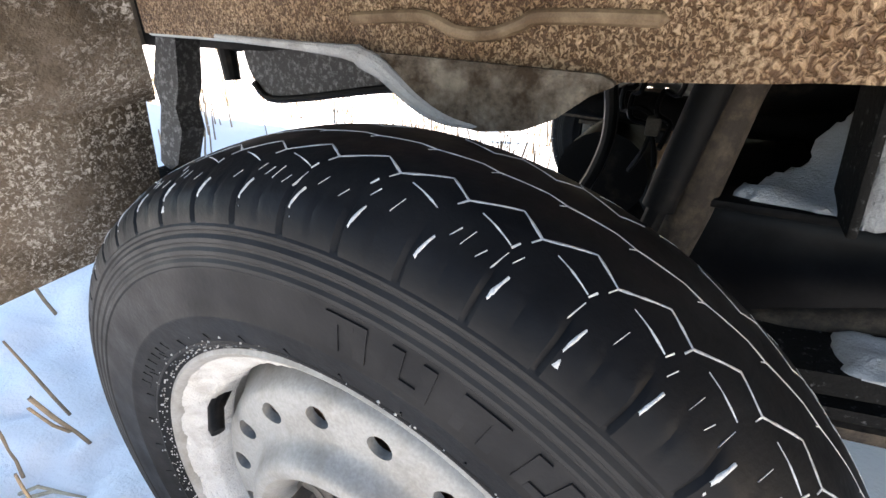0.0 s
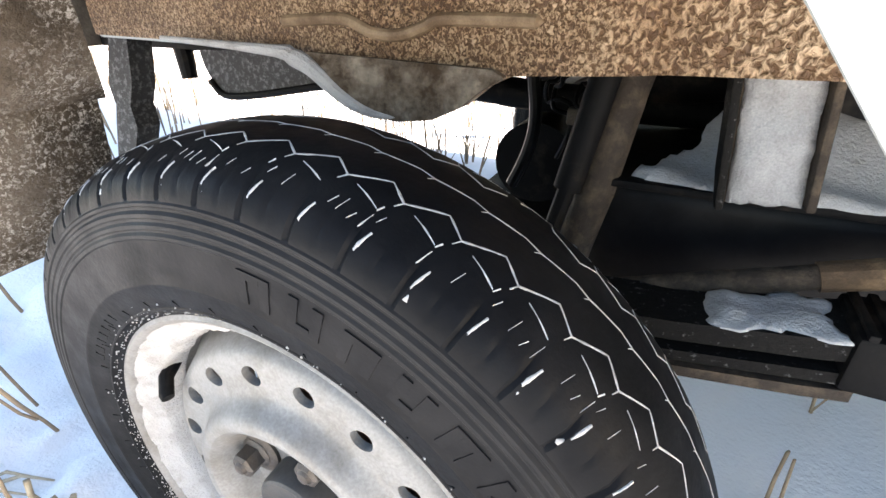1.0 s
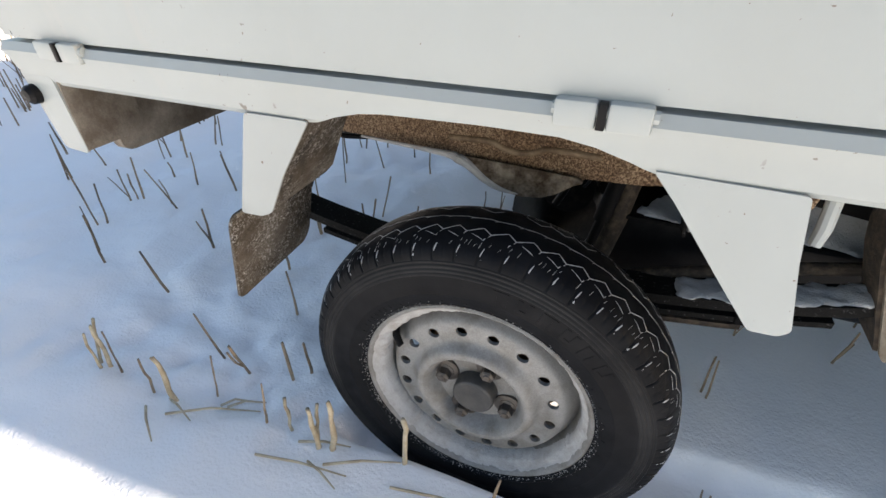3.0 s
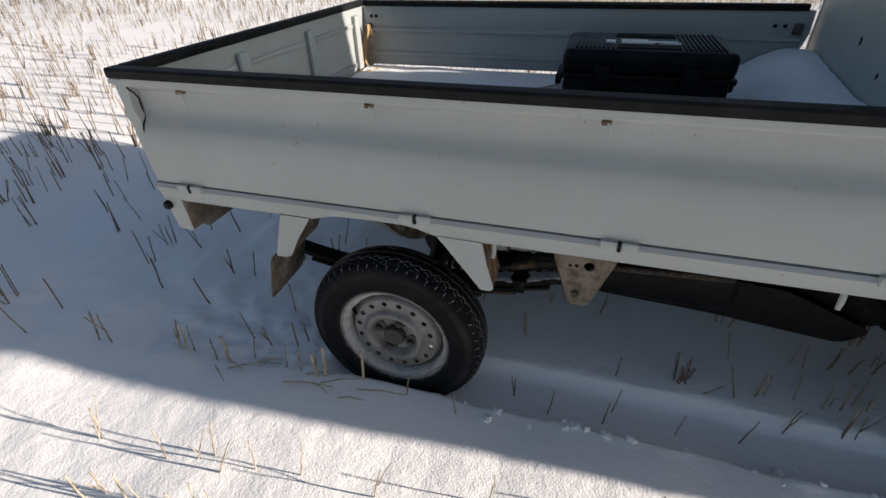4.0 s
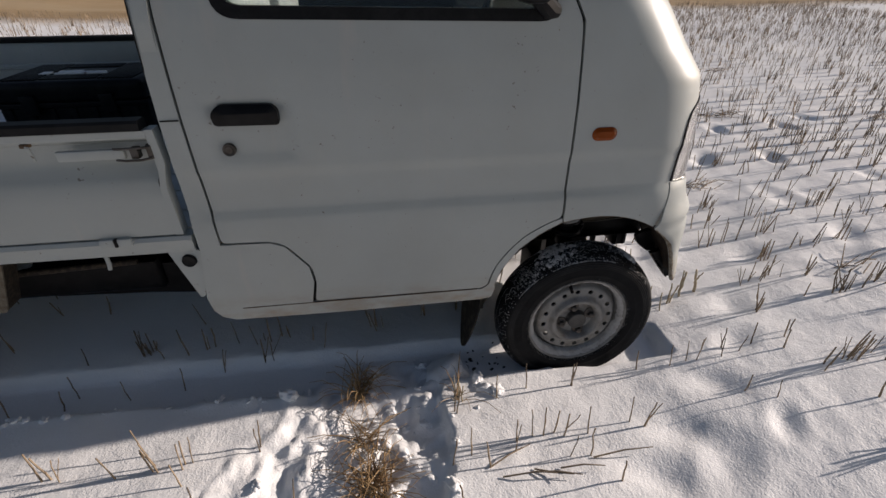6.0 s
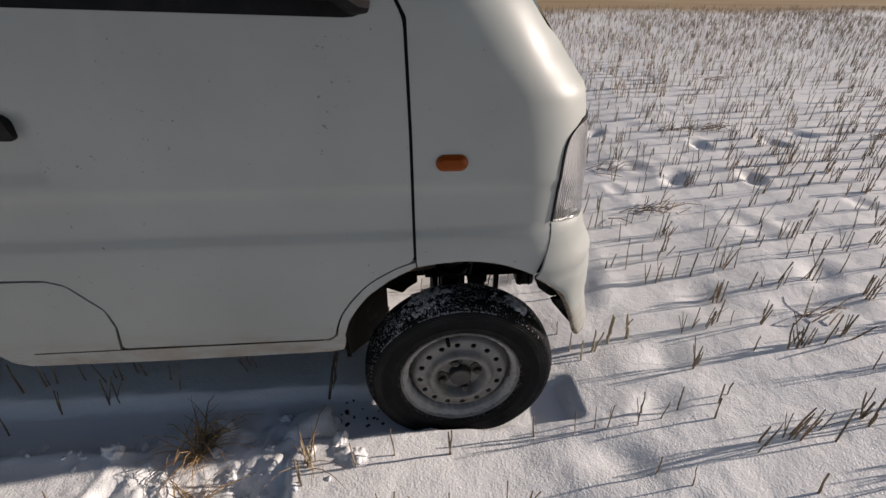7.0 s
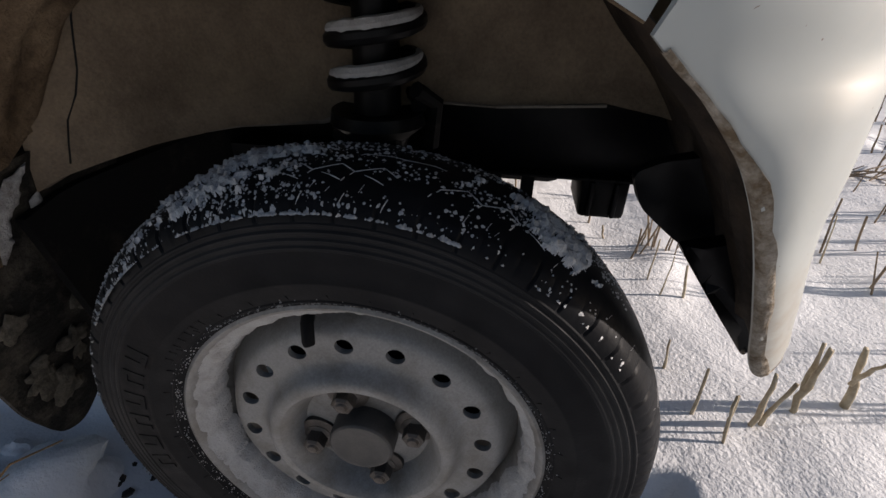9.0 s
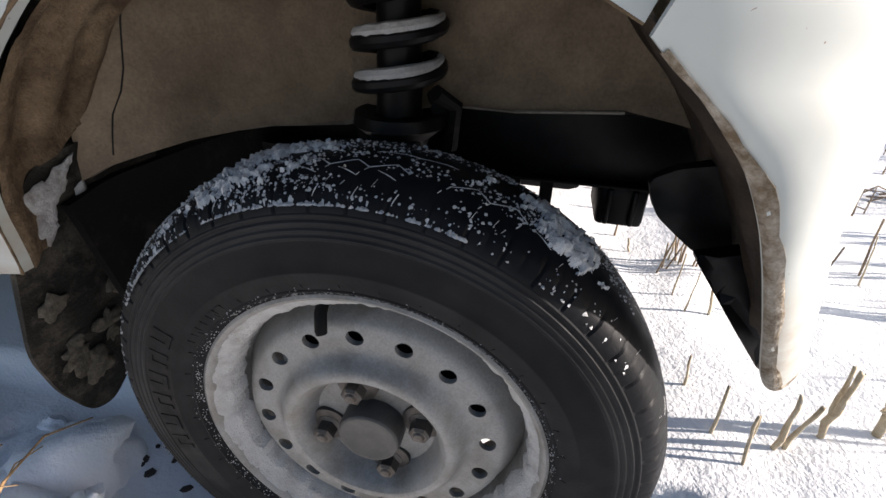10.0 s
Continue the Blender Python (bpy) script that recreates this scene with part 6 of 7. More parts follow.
part("bumper_inner", sheet(rounded([(2.611, 0.445), (2.664, 0.458), (2.686, 0.405), (2.712, 0.355), (2.720, 0.334), (2.700, 0.332), (2.663, 0.378)], 0.006), [], 0.012, lambda u, v: (u, 0.122 + 0.10 * (u - 2.62) + 0.008 * math.exp(-((v - 0.43 + 1.2 * (u - 2.63)) / 0.008) ** 2), v), lambda u, v: (u, 0.140 + 0.10 * (u - 2.62), v)), BLACK, truck, "dusty black inner side of the bumper end")
for y0, y1 in ((0.17, 0.54), (WIDE - 0.54, WIDE - 0.17)):
    part("lower_arm", box((2.29, y0, 0.13), (2.41, y1, 0.29), 0.02), CHASSIS, truck)
part("radiator_box", box((2.38, 0.37, 0.388), (2.54, WIDE - 0.37, 0.46), 0.02), BLACK, truck)
part("brake_servo", box((2.10, 0.335, 0.390), (2.295, 0.50, 0.56), 0.02), BLACK, truck)
hang = lambda name, line, y0, y1: part(name, sheet(rounded(line, 0.004), [], 0.012, lambda u, v: (u, y0, v), lambda u, v: (u, y1, v)), BLACK, truck)
hang("engine_mount", [(2.09, 0.450), (2.236, 0.450), (2.237, 0.412), (2.208, 0.392), (2.190, 0.372), (2.13, 0.398), (2.09, 0.392)], 0.285, 0.34)
hang("gusset", [(2.303, 0.450), (2.357, 0.450), (2.358, 0.33), (2.304, 0.33)], 0.292, 0.335)
hang("hanger_strap", [(2.361, 0.450), (2.385, 0.450), (2.386, 0.36), (2.364, 0.36)], 0.292, 0.325)
hang("pump", [(2.394, 0.450), (2.456, 0.450), (2.455, 0.402), (2.449, 0.396), (2.448, 0.368), (2.441, 0.366), (2.441, 0.384), (2.432, 0.386), (2.430, 0.352), (2.408, 0.352), (2.408, 0.392), (2.395, 0.398)], 0.288, 0.33)
hang("drop_link", [(2.479, 0.450), (2.495, 0.450), (2.496, 0.325), (2.482, 0.325)], 0.296, 0.312)
part("gearbox", box((0.96, 0.40, 0.262), (1.36, 0.98, 0.52), 0.05, seg=3), CHASSIS, truck)
part("engine_block", box((1.35, 0.40, 0.25), (2.0, 1.02, 0.62), 0.04), CHASSIS, truck)

# ---- in the load bed ----
case = thing("equipment_case", "black ribbed plastic equipment case lying closed on the load floor", "case")
CX0, CX1, CY0, CY1, CZ0, CZ1 = 0.345, 0.880, 0.78, 1.13, 0.709, 0.935
bm = box((CX0 + 0.012, CY0 + 0.012, CZ0), (CX1 - 0.012, CY1 - 0.012, 0.845), 0.018, seg=3)
for k in range(7):
    x = CX0 + 0.05 + k * (CX1 - CX0 - 0.1) / 6
    add_box(bm, (x - 0.009, CY0 + 0.006, CZ0 + 0.015), (x + 0.009, CY0 + 0.02, 0.835), 0.004)
part("body", bm, BLACK, case)
bm = box((CX0 + 0.004, CY0 + 0.004, 0.850), (CX1 - 0.004, CY1 - 0.004, CZ1 - 0.006), 0.022, seg=3)
lid = part("lid", bm, BLACK, case, "ribbed black lid")
for k in range(9):
    x = CX0 + 0.045 + k * 0.014
    for xx in (x, CX0 + CX1 - x):
        part("lid_rib", box((xx - 0.0035, CY0 + 0.03, CZ1 - 0.012), (xx + 0.0035, CY1 - 0.03, CZ1 - 0.001), 0.002), BLACK, lid)
for k in range(4):
    for y in (CY0 + 0.045 + 0.017 * k, CY1 - 0.045 - 0.017 * k):
        part("lid_rib", box((CX0 + 0.17, y - 0.004, CZ1 - 0.012), (CX1 - 0.17, y + 0.004, CZ1 - 0.001), 0.002), BLACK, lid)
part("seam_lip", box((CX0, CY0, 0.838), (CX1, CY1, 0.856), 0.004), BLACK, case)
for x in (CX0 + 0.11, CX1 - 0.16):
    part("case_latch", box((x, CY0 - 0.012, 0.815), (x + 0.05, CY0 + 0.01, 0.885), 0.006), BLACK, case)
for x, sg in ((CX0, -1), (CX1, 1)):
    part("end_handle", box((min(x, x + 0.02 * sg), CY0 + 0.10, 0.79), (max(x, x + 0.02 * sg), CY1 - 0.10, 0.83), 0.008), BLACK, case)
bm = box((CX0 + 0.135, CY0 + 0.115, CZ1 - 0.004), (CX0 + 0.165, CY0 + 0.155, CZ1 + 0.001))
part("label_square", bm, LABEL, lid, "small pale printed square")
for k, (a, b) in enumerate(((0.185, 0.30), (0.19, 0.36), (0.185, 0.27), (0.29, 0.37))):
    part("label_bar", box((CX0 + a, CY0 + 0.118 + 0.02 * (k % 3), CZ1 - 0.004), (CX0 + b, CY0 + 0.129 + 0.02 * (k % 3), CZ1 + 0.001)), LABEL, lid, "pale bar of faded print")
heap_h = lambda u, v: 0.125 * smooth01((1.40 - u) / 0.05) * smooth01((u - 0.86) / 0.33) * smooth01((v - 0.52) / 0.30) * (0.75 + 0.35 * smooth01((v - 0.9) / 0.4)) + 0.01 * fbm(u, v, 6, 4)
ob = part("snow_drift", sheet(rounded([(0.90, 0.60), (1.238, 0.42), (1.238, 1.385), (0.92, 1.385)], 0.05), [], 0.02, lambda u, v: (u, v, 0.7105 + max(0.0, heap_h(u, v))), lambda u, v: (u, v, 0.7095)), SNOW)
tagged(ob, "drift of clean snow against the cab's back wall on the load floor", "snow", kind="stuff")
thin = [(-0.62, 0.98), (-0.30, 0.90), (0.15, 1.06), (0.32, 1.20), (0.30, 1.36), (-0.25, 1.37), (-0.62, 1.37)]
ob = part("snow_dusting", sheet(rounded(thin, 0.06), [], 0.02, lambda u, v: (u, v, 0.7092 + 0.006 * max(0, fbm(u, v, 5, 4) + 0.35)), lambda u, v: (u, v, 0.7088)), SNOW)
tagged(ob, "thin dusting of snow on the load floor", "snow", kind="stuff")
strap = thing("tie_down_strap", "tan webbing strap with a rusty hook hanging in the bed corner", "strap")
part("webbing", sheet([(1.31, 0.72), (1.335, 0.72), (1.352, 0.86), (1.345, 0.905), (1.325, 0.90)], [], 0.02, lambda u, v: (-0.622 + 0.02 * math.sin(v * 30), u, v), lambda u, v: (-0.618 + 0.02 * math.sin(v * 30), u, v)), STRAP, strap)
part("hook", tube([(-0.62, 1.335, 0.905), (-0.60, 1.35, 0.90), (-0.595, 1.355, 0.86), (-0.60, 1.345, 0.80), (-0.595, 1.335, 0.725)], 0.005, 8), RUST, strap)
part("webbing_coil", tube([(-0.60 + 0.045 * math.cos(a) * (1 + 0.2 * math.sin(3 * a)), 1.29 + 0.05 * math.sin(a), 0.7135 + 0.003 * math.sin(5 * a)) for a in (2 * math.pi * k / 30 for k in range(31))], 0.004, 6), STRAP, strap)

# ---- stubble, straw and grass ----
ROW, SLOPE = 0.155, 0.104       # rows of cut stalks, slightly askew to the truck


def stalk_into(verts, faces, x, y, z, h, lean, head, r, sides, rng, segs=2, fork=False):
    base = len(verts)
    dx, dy = math.cos(head) * lean, math.sin(head) * lean
    bend = rng.uniform(-0.15, 0.15)
    for i in range(segs + 1):
        t = i / segs
        px, py, pz = x + dx * h * t + bend * h * t * (1 - t) * dy * 2, y + dy * h * t - bend * h * t * (1 - t) * 2 * dx, z - 0.02 + (h + 0.02) * t
        rr = r * (1 - 0.28 * t) * rng.uniform(0.8, 1.2)
        px, py = px + rng.gauss(0, r * 0.35) * (i > 0), py + rng.gauss(0, r * 0.35) * (i > 0)
        for k in range(sides):
            a = 2 * math.pi * k / sides
            verts.append((px + rr * math.cos(a), py + rr * math.sin(a), pz + (rng.uniform(-0.6, 0.9) * rr if i == segs else 0)))
    for i in range(segs):
        for k in range(sides):
            a, b = base + i * sides + k, base + i * sides + (k + 1) % sides
            faces.append((a, b, b + sides, a + sides))
    faces.append(tuple(base + segs * sides + k for k in range(sides)))
    if fork:
        f = rng.uniform(0.25, 0.6)
        stalk_into(verts, faces, x + dx * h * f, y + dy * h * f, z + h * f, h * rng.uniform(0.35, 0.7), rng.uniform(0.35, 0.8), head + rng.uniform(-1.4, 1.4), r * 0.7, sides, rng, segs)


def allowed(x, y):
    if -0.32 + 0.34 * y < x - 1.68 - 0.20 * y < 0.26 and -1.3 < y < 0.16:
        return False
    if 2.55 < x < 3.15 and -0.58 < y < 0.62:
        return False
    if -1.2 < x < 3.15 and -0.58 < y < (0.03 if x < -0.1 else 0.21):
        return False
    if -0.12 < x < 2.76 and (0.0 < y < 0.19 or WIDE - 0.19 < y < WIDE):
        return False
    return True


def stubble(name, label, lo, hi, density, sides, segs, seed, keep):
    rng = random.Random(seed)
    verts, faces = [], []
    k0, k1 = int((lo[1] - SLOPE * hi[0]) / ROW) - 2, int((hi[1] - SLOPE * lo[0]) / ROW) + 2
    for k in range(k0, k1):
        x = lo[0] + rng.random() * 0.1
        while x < hi[0]:
            x += rng.expovariate(density)
            y = k * ROW - 0.33 + SLOPE * x + rng.gauss(0, 0.013)
            if not (lo[1] < y < hi[1]) or not keep(x, y) or not allowed(x, y):
                continue
            if noise.noise(Vector((x * 0.9, y * 0.9, 8.0))) < -0.42 and rng.random() < 0.7:
                continue
            many = 1 if rng.random() < 0.78 else rng.randint(2, 4)
            for _ in range(many):
                h = max(0.03, rng.gauss(0.125 if x < -0.25 else 0.088, 0.024))
                low = 0.012 if many > 1 else 0
                sx, sy = x + rng.gauss(0, low), y + rng.gauss(0, low)
                under = -0.05 < sx < 2.7 and 0.0 < sy < WIDE
                stalk_into(verts, faces, sx, sy, ground_z(sx, sy, False), min(h, 0.10) if under else h, abs(rng.gauss(0.08, 0.17)), rng.uniform(0, 6.28), (1.3 if segs == 1 else 1.0) * (rng.uniform(0.0022, 0.0038) if sx < 0 else rng.uniform(0.0018, 0.0034)), sides, rng, segs, rng.random() < 0.16)
    ob = raw(name, verts, faces, STUBBLE)
    tagged(ob, label, "stubble", kind="stuff")


inner_zone = lambda x, y: -2.2 < x < 4.6 and -0.42 < y < 3.2
stubble("stubble", "rows of cut grey-brown crop stalks standing in snow", (-2.2, -0.42), (4.6, 3.2), 13.5, 6, 3, 2, lambda x, y: x > 0.2 or y > 1.3 or math.sin(x * 913.7 + y * 571.3) > 0.4)
stubble("stubble", "rows of cut grey-brown crop stalks further out in the snow", (-9, -3.5), (13, 11), 13.0, 3, 1, 3, lambda x, y: (not inner_zone(x, y) and y > -0.62 or y < -1.9) and y - 0.13 * x < 10.4 and (x > -0.6 or y < 1.8 or math.sin(x * 771.3 + y * 393.7) > 0.1))
stubble("stubble", "distant rows of crop stubble in the snow", (-22, 11), (30, 24), 8.0, 3, 1, 4, lambda x, y: y - 0.13 * x < 10.6)


def straw(name, label, stems, seed, mat=None):
    """One tuft of straw: stems as (x, y, height, lean, heading, radius)."""
    rng = random.Random(seed)
    verts, faces = [], []
    for x, y, h, lean, head, r in stems:
        stalk_into(verts, faces, x, y, ground_z(x, y, False), h, lean, head, r, 8, rng, 4, rng.random() < 0.25)
    ob = raw(name, verts, faces, mat or STRAW)
    tagged(ob, label, "straw stalks", "straw tufts beside the truck")


# single stalks beside the truck, as (x, y, reach, height)
near_row = [(-0.735, -0.405, 0.057, 0.178), (-0.742, -0.406, 0.073, 0.18), (-0.505, -0.406, 0.031, 0.143), (-0.43, -0.385, 0.125, 0.215), (-0.387, -0.362, 0.05, 0.179), (-0.346, -0.399, 0.127, 0.163), (-0.252, -0.366, 0.04, 0.15), (-0.127, -0.349, 0.047, 0.163), (0.077, -0.346, 0.058, 0.173), (0.357, -0.284, 0.01, 0.129)]
outer_row = [(-0.633, -0.553, 0.03, 0.119), (-0.589, -0.524, 0.031, 0.112), (-0.5, -0.53, 0.033, 0.14), (-0.466, -0.525, 0.029, 0.115), (-0.375, -0.513, 0.01, 0.092), (-0.325, -0.5, 0.049, 0.168), (-0.274, -0.5, 0.043, 0.142), (-0.134, -0.48, 0.014, 0.111), (0.068, -0.454, 0.029, 0.156), (0.082, -0.452, 0.025, 0.125), (0.147, -0.443, 0.017, 0.116), (0.287, -0.424, 0.01, 0.075), (0.321, -0.419, 0.012, 0.058)]
shade_row = [(-1.085, -0.101, 0.018, 0.128), (-1.09, -0.101, 0.042, 0.122), (-1.029, -0.098, 0.033, 0.139), (0.046, -0.03, 0.019, 0.082), (0.214, -0.06, -0.021, 0.08)]
rut_row = [(0.767, -0.227, -0.009, 0.245), (0.742, -0.231, -0.005, 0.113), (0.788, -0.24, 0.016, 0.091), (0.938, -0.246, -0.013, 0.105), (0.997, -0.186, -0.016, 0.117), (1.033, -0.218, -0.018, 0.116), (1.049, -0.241, -0.016, 0.158), (1.112, -0.224, 0.027, 0.149), (1.31, -0.189, 0.017, 0.116), (1.127, -0.295, -0.021, 0.087), (0.357, 0.096, -0.0, 0.07), (0.466, 0.056, 0.01, 0.109), (0.624, 0.067, 0.02, 0.08), (0.65, 0.115, 0.015, 0.119), (0.825, 0.086, 0.01, 0.1), (0.992, 0.106, 0.03, 0.12), (1.112, 0.168, 0.02, 0.1), (1.256, 0.178, -0.0, 0.1), (1.286, 0.178, -0.0, 0.09), (1.464, 0.199, 0.04, 0.12)]
cab_row = [(1.31, -0.201, 0.012, 0.124), (1.132, -0.225, 0.022, 0.135), (1.11, -0.244, 0.006, 0.106), (1.033, -0.237, -0.002, 0.099), (1.116, -0.386, 0.004, 0.151), (1.191, -0.378, -0.0, 0.115), (1.312, -0.423, -0.016, 0.055), (1.424, -0.362, 0.027, 0.193), (2.045, -0.104, -0.006, 0.116), (2.154, -0.082, -0.006, 0.129), (2.309, -0.081, 0.004, 0.15), (2.312, -0.081, -0.017, 0.125), (2.563, -0.047, -0.009, 0.089), (2.681, -0.054, -0.009, 0.091), (2.747, -0.044, -0.012, 0.09), (2.782, -0.047, -0.004, 0.113), (2.907, -0.003, -0.023, 0.097), (2.876, -0.052, -0.013, 0.081), (2.955, -0.028, 0.006, 0.079), (3.019, -0.007, -0.0, 0.089), (3.11, -0.052, -0.01, 0.086)]
bumper_row = [(2.756, 0.371, -0.007, 0.063), (2.772, 0.279, -0.014, 0.099), (2.782, 0.623, 0.007, 0.096), (2.798, 0.577, 0.001, 0.099), (2.845, 0.578, -0.016, 0.072), (3.166, 0.722, -0.019, 0.153), (2.801, 0.768, -0.003, 0.061), (2.722, 0.796, -0.009, 0.032), (2.798, 0.232, -0.006, 0.082)]
front_row = [(2.86, -0.197, -0.013, 0.08), (2.937, -0.246, -0.014, 0.075), (2.44, -0.247, -0.006, 0.105), (2.478, -0.264, 0.016, 0.123), (2.292, -0.272, -0.003, 0.113), (2.217, -0.269, -0.001, 0.12), (2.19, -0.254, 0.002, 0.111), (2.157, -0.26, -0.002, 0.139), (2.123, -0.26, -0.016, 0.135), (2.068, -0.27, -0.008, 0.134), (2.054, -0.304, 0.013, 0.122), (1.973, -0.345, -0.02, 0.209), (1.864, -0.323, 0.024, 0.138), (1.925, -0.303, -0.001, 0.127), (2.209, -0.339, 0.019, 0.087), (2.274, -0.344, -0.009, 0.116), (2.332, -0.427, -0.015, 0.098), (1.882, -0.449, -0.017, 0.091), (1.901, -0.138, 0.003, 0.135), (1.905, -0.147, 0.019, 0.112)]
wheel_row = [(-0.76, -0.04, 0.007, 0.114, 0.004), (-0.736, -0.041, 0.016, 0.121, 0.0022), (-0.631, -0.05, 0.001, 0.096, 0.0024), (-0.578, -0.048, -0.006, 0.118, 0.0062), (-0.514, -0.011, 0.031, 0.122, 0.002), (-0.371, -0.035, 0.026, 0.119, 0.0022), (-0.322, -0.025, 0.008, 0.088, 0.0036), (-0.249, -0.038, -0.01, 0.101, 0.0052), (-0.228, -0.033, 0.013, 0.129, 0.005), (-0.105, -0.011, 0.011, 0.122, 0.0046)]
for x, y, reach, h, r in wheel_row:
    rg = random.Random(int(-x * 1000))
    verts, faces = [], []
    stalk_into(verts, faces, x, y, ground_z(x, y, False), h, abs(reach) / h, 0.0 if reach > 0 else math.pi, r, 10, rg, 6, r > 0.004 and rg.random() < 0.5)
    ob = raw("straw_stalk", verts, faces, STRAW if r > 0.003 else STUBBLE)
    tagged(ob, "thick pale yellow straw stalk beside the rear wheel" if r > 0.003 else "thin weathered stalk beside the rear wheel", "straw stalk", "straw stalks by the rear wheel")
bumper_thick = [(2.848, 0.266, -0.002, 0.10, 0.0042), (2.855, 0.268, 0.022, 0.085, 0.0036), (2.807, 0.249, -0.006, 0.075, 0.0022), (2.911, 0.299, 0.010, 0.12, 0.0052), (2.997, 0.317, -0.02, 0.11, 0.0056)]
for x, y, reach, h, r in bumper_thick:
    rg = random.Random(int(x * 1000))
    verts, faces = [], []
    stalk_into(verts, faces, x, y, ground_z(x, y, False), h, abs(reach) / h, 0.0 if reach > 0 else math.pi, r, 10, rg, 6, r > 0.005)
    tagged(raw("straw_stalk", verts, faces, STRAW), "thick broken pale stalk standing in sunlit snow by the bumper", "straw stalk", "thick stalks by the front bumper")
for n, row in enumerate((near_row, outer_row, shade_row, rut_row, cab_row, front_row, bumper_row)):
    rg = random.Random(300 + n)
    for x, y, reach, h in row:
        verts, faces = [], []
        z = ground_z(x, y, False)
        h = min(h, 0.14 if n < 3 else 0.112)
        reach *= 0.6
        stalk_into(verts, faces, x, y, z, h, math.hypot(reach, 0.01) / h, math.atan2(rg.uniform(-0.012, 0.012), reach), rg.uniform(0.0019, 0.0030), 8, rg, 5, rg.random() < 0.18)
        ob = raw("stubble_stalk", verts, faces, STRAW if n in (0, 1, 6) else STUBBLE)
        tagged(ob, "pale straw-coloured cut stalk standing in sunlit snow" if n in (0, 1, 6) else "grey-brown cut crop stalk standing in the snow", "stubble stalk", "single stalks beside the truck")

tufts = [
    ((-0.80, -0.04), 2, 0.11),
    ((1.925, -0.10), 4, 0.10)]
for i, ((x, y), n, h) in enumerate(tufts):
    rg = random.Random(70 + i)
    straw("straw_tuft", "pale broken straw stalks sticking out of the snow", [(x + rg.gauss(0, 0.012), y + rg.gauss(0, 0.010), h * rg.uniform(0.65, 1.1), abs(rg.gauss(0.1, 0.16)), rg.uniform(1.5, 4.8), rg.uniform(0.0026, 0.0042)) for _ in range(n)], 90 + i)
rg = random.Random(8)
bm = bmesh.new()
for k in range(11):
    x, y = rg.uniform(-0.62, -0.05), rg.uniform(-0.11, -0.02)
    a, l = rg.gauss(0.05, 0.35), rg.uniform(0.05, 0.17)
    z0, z1 = ground_z(x, y, False), ground_z(x + math.cos(a) * l, y + math.sin(a) * l, False)
    add_tube(bm, [(x, y, z0 + 0.004), (x + math.cos(a) * l * 0.5, y + math.sin(a) * l * 0.5, max(z0, z1) + 0.012), (x + math.cos(a) * l, y + math.sin(a) * l, z1 + 0.004)], [0.0025, 0.0022, 0.0012], 6)
ob = part("fallen_straw", bm, STRAW)
tagged(ob, "thin straw lying flat on the snow by the wheel", "straw", kind="stuff")


def stalk_heap(x, y, n, seed):
    """Broken stalks lying crosswise on the snow."""
    rng = random.Random(seed)
    heap = thing("stalk_heap", "heap of broken brown stalks lying on the snow", "straw heap", "fallen stalk heaps")
    for _ in range(n):
        px, py, a, l = x + rng.gauss(0, 0.07), y + rng.gauss(0, 0.025), rng.gauss(0.15, 0.45), rng.uniform(0.07, 0.2)
        qx, qy = px + math.cos(a) * l, py + math.sin(a) * l
        z0, z1 = ground_z(px, py, False), ground_z(qx, qy, False)
        part("stalk", tube([(px, py, z0 + 0.004), ((px + qx) / 2, (py + qy) / 2, max(z0, z1) + rng.uniform(0.006, 0.03)), (qx, qy, z1 + rng.uniform(0.004, 0.03))], [0.0026, 0.0024, 0.0014], 5), STUBBLE, heap)


for k, (x, y, n) in enumerate(((3.49, 1.19, 16), (4.50, 2.40, 18), (4.23, 2.41, 10), (3.50, 1.73, 7), (5.46, 3.99, 14), (2.10, -0.37, 6), (3.71, 0.32, 8), (5.67, 2.15, 10))):
    stalk_heap(x, y, n, 400 + k)


def grass_tuft(name, cx, cy, n, spread_r, seed, label, flat=0.6):
    rng = random.Random(seed)
    verts, faces = [], []
    for _ in range(n):
        x, y = cx + rng.gauss(0, spread_r), cy + rng.gauss(0, spread_r * 1.3)
        z = ground_z(x, y, False) - 0.01
        a, l, lift = rng.uniform(0, 6.28), rng.uniform(0.05, 0.16), rng.uniform(0.02, 0.07) * (1.4 - flat)
        w = rng.uniform(0.0012, 0.0028)
        nx, ny = -math.sin(a) * w, math.cos(a) * w
        base = len(verts)
        for i in range(4):
            t = i / 3
            px, py, pz = x + math.cos(a) * l * t, y + math.sin(a) * l * t, z + lift * math.sin(math.pi * min(1, t * 0.75)) + 0.012
            s = 1 - 0.75 * t
            verts += [(px + nx * s, py + ny * s, pz), (px - nx * s, py - ny * s, pz), (px, py, pz + w * 0.9)]
        for i in range(3):
            p = base + 3 * i
            faces += [(p, p + 1, p + 4, p + 3), (p + 1, p + 2, p + 5, p + 4), (p + 2, p, p + 3, p + 5)]
    ob = raw(name, verts, faces, GRASS)
    tagged(ob, label, "grass tuft", "grass tufts in the dug-out snow")


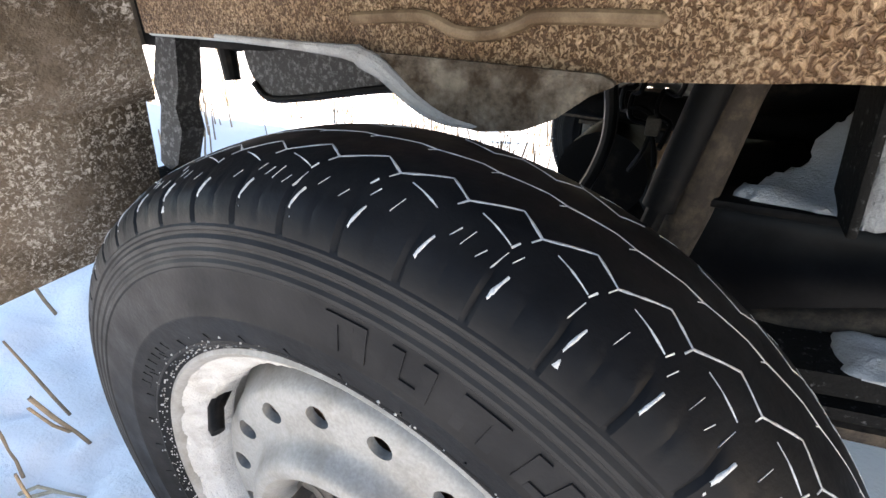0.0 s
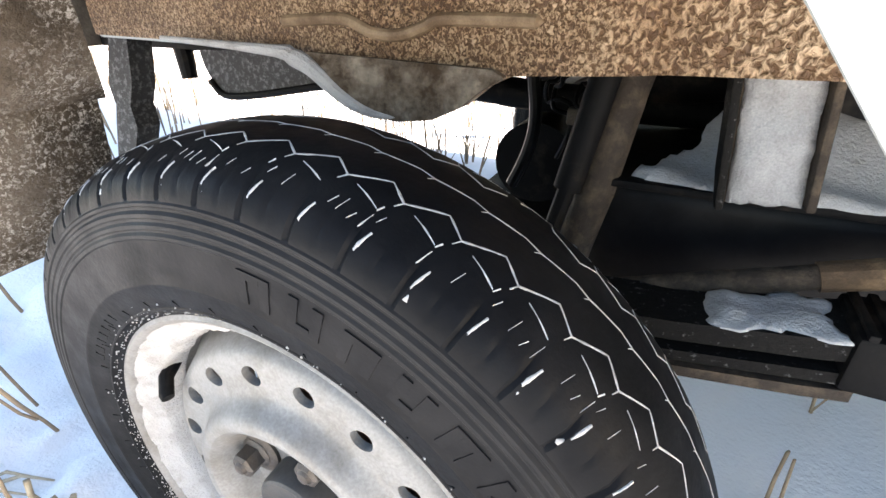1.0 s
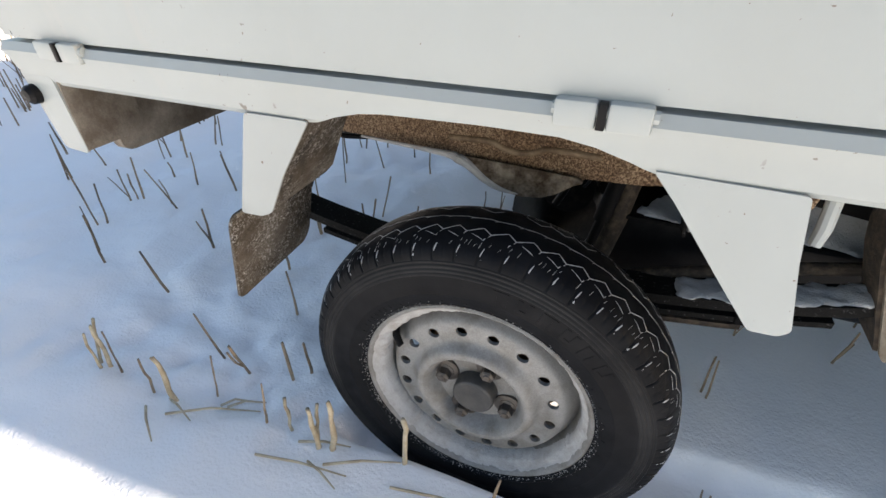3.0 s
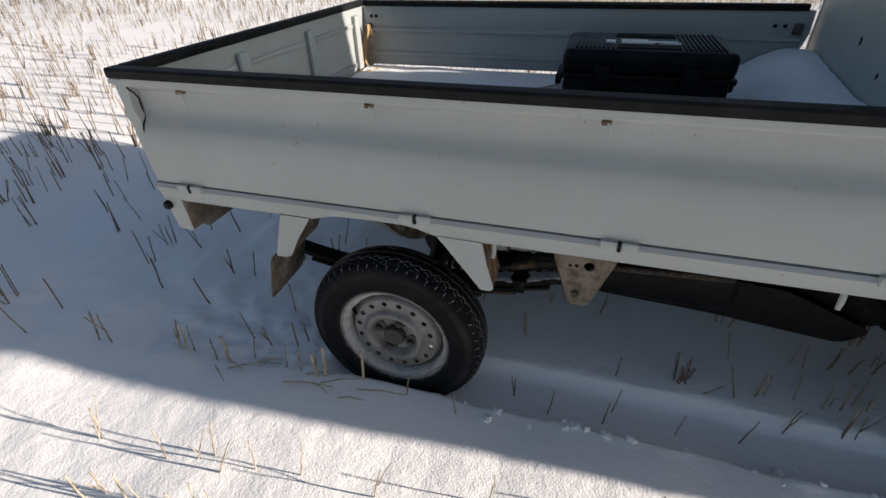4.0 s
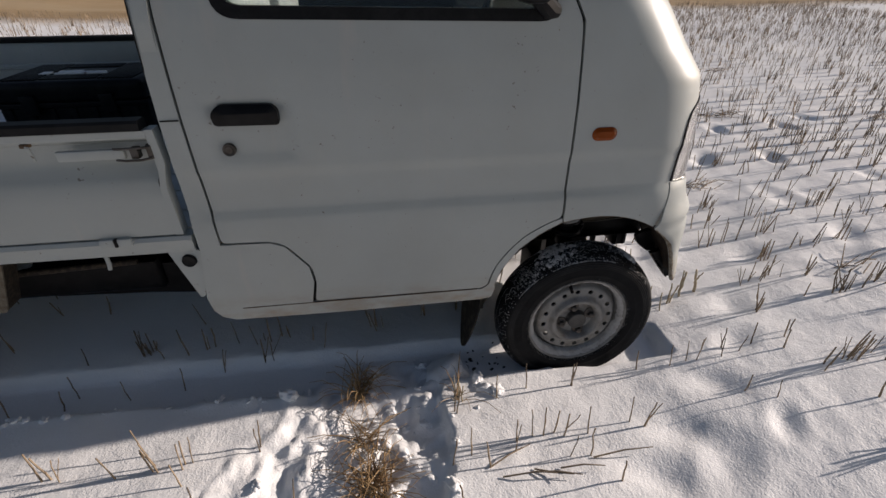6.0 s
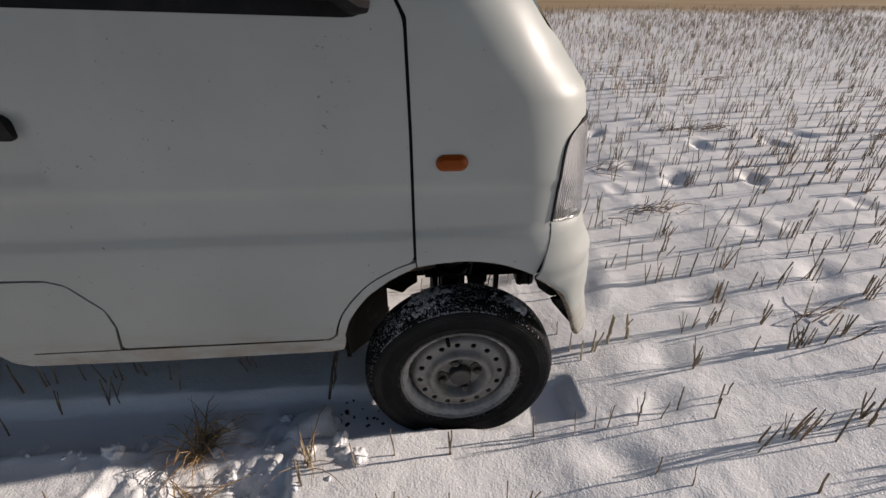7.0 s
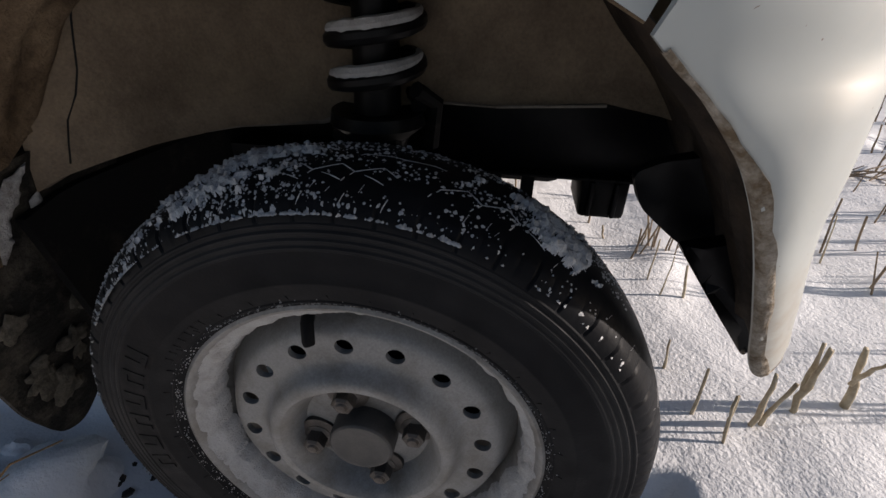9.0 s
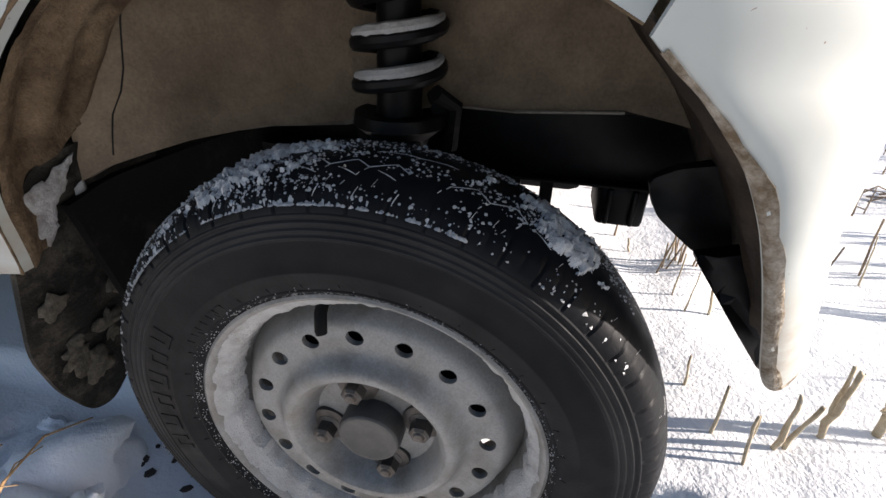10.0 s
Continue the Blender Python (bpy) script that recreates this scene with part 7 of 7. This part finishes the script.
grass_tuft("grass_tuft", 1.595, 0.00, 80, 0.020, 1, "matted dry brown grass tuft laid bare in the snow", 0.3)
grass_tuft("grass_tuft", 1.617, -0.19, 40, 0.018, 2, "golden dry grass tuft lying in broken snow")
grass_tuft("grass_tuft", 1.642, -0.325, 130, 0.026, 3, "flattened golden-brown grass tuft at the trench bottom")
grass_tuft("grass_tuft", 1.915, -0.09, 9, 0.014, 4, "thin dry grass by the broken snow edge", 0.2)

# broken lumps of snow and dark clods
def lump(name, x, y, size, seed, mat, label, category, group):
    rng = random.Random(seed)
    bm = bmesh.new()
    bmesh.ops.create_icosphere(bm, subdivisions=3 if size > 0.01 else 1, radius=1)
    for v in bm.verts:
        d = v.co.normalized()
        v.co = d * (1 + 0.55 * noise.noise(d * 1.5 + Vector((seed, 0, 0))) + 0.30 * noise.noise(d * 3.7 + Vector((0, seed, 0))))
        v.co.x *= size * rng.choice((1.0, 1.0, 1.02)) * (1.0 + 0.4 * math.sin(seed))
        v.co.y *= size * (1.1 + 0.3 * math.cos(seed * 2))
        v.co.z *= size * 0.62
    ob = part(name, bm, mat, None, "", 60)
    ob.matrix_world = pose(x, y, ground_z(x, y, False) + size * 0.12, rng.uniform(-25, 25), rng.uniform(-25, 25), rng.uniform(0, 360))
    tagged(ob, label, category, group)


rg = random.Random(14)
for k in range(64):
    y = rg.uniform(-0.75, 0.10)
    side = rg.choice((-0.25, 0.25, 0.25, 0.0, 0.1))
    x = 1.68 + 0.20 * y + side + rg.gauss(0, 0.05)
    lump("snow_lump", x, y, rg.uniform(0.006, 0.024) * (0.8 if side < 0 else 1.0), k + 1, SNOW, "broken lump of snow at the edge of the dug-out trench", "snow lump", "broken snow lumps")
lump("snow_lump", 1.37, -0.015, 0.036, 61, SNOW, "large broken block of snow beside the rut", "snow lump", "broken snow lumps")
lump("snow_lump", 1.905, 0.04, 0.062, 66, SNOW, "upright broken block of snow near the front wheel", "snow lump", "broken snow lumps")
for k in range(16):
    lump("soil_clod", rg.uniform(1.98, 2.12), rg.uniform(0.04, 0.17), rg.uniform(0.003, 0.008), 100 + k, SOIL, "small dark clod of frozen mud on the snow", "soil clod", "mud clods by the front wheel")
for k in range(44):
    x = rg.uniform(0.18, 1.35)
    lump("snow_crumb", x, rg.gauss(-0.005, 0.022), rg.uniform(0.004, 0.013), 200 + k, SNOW, "small crumb of broken snow along the wheel rut", "snow crumb", "snow crumbs along the rut")
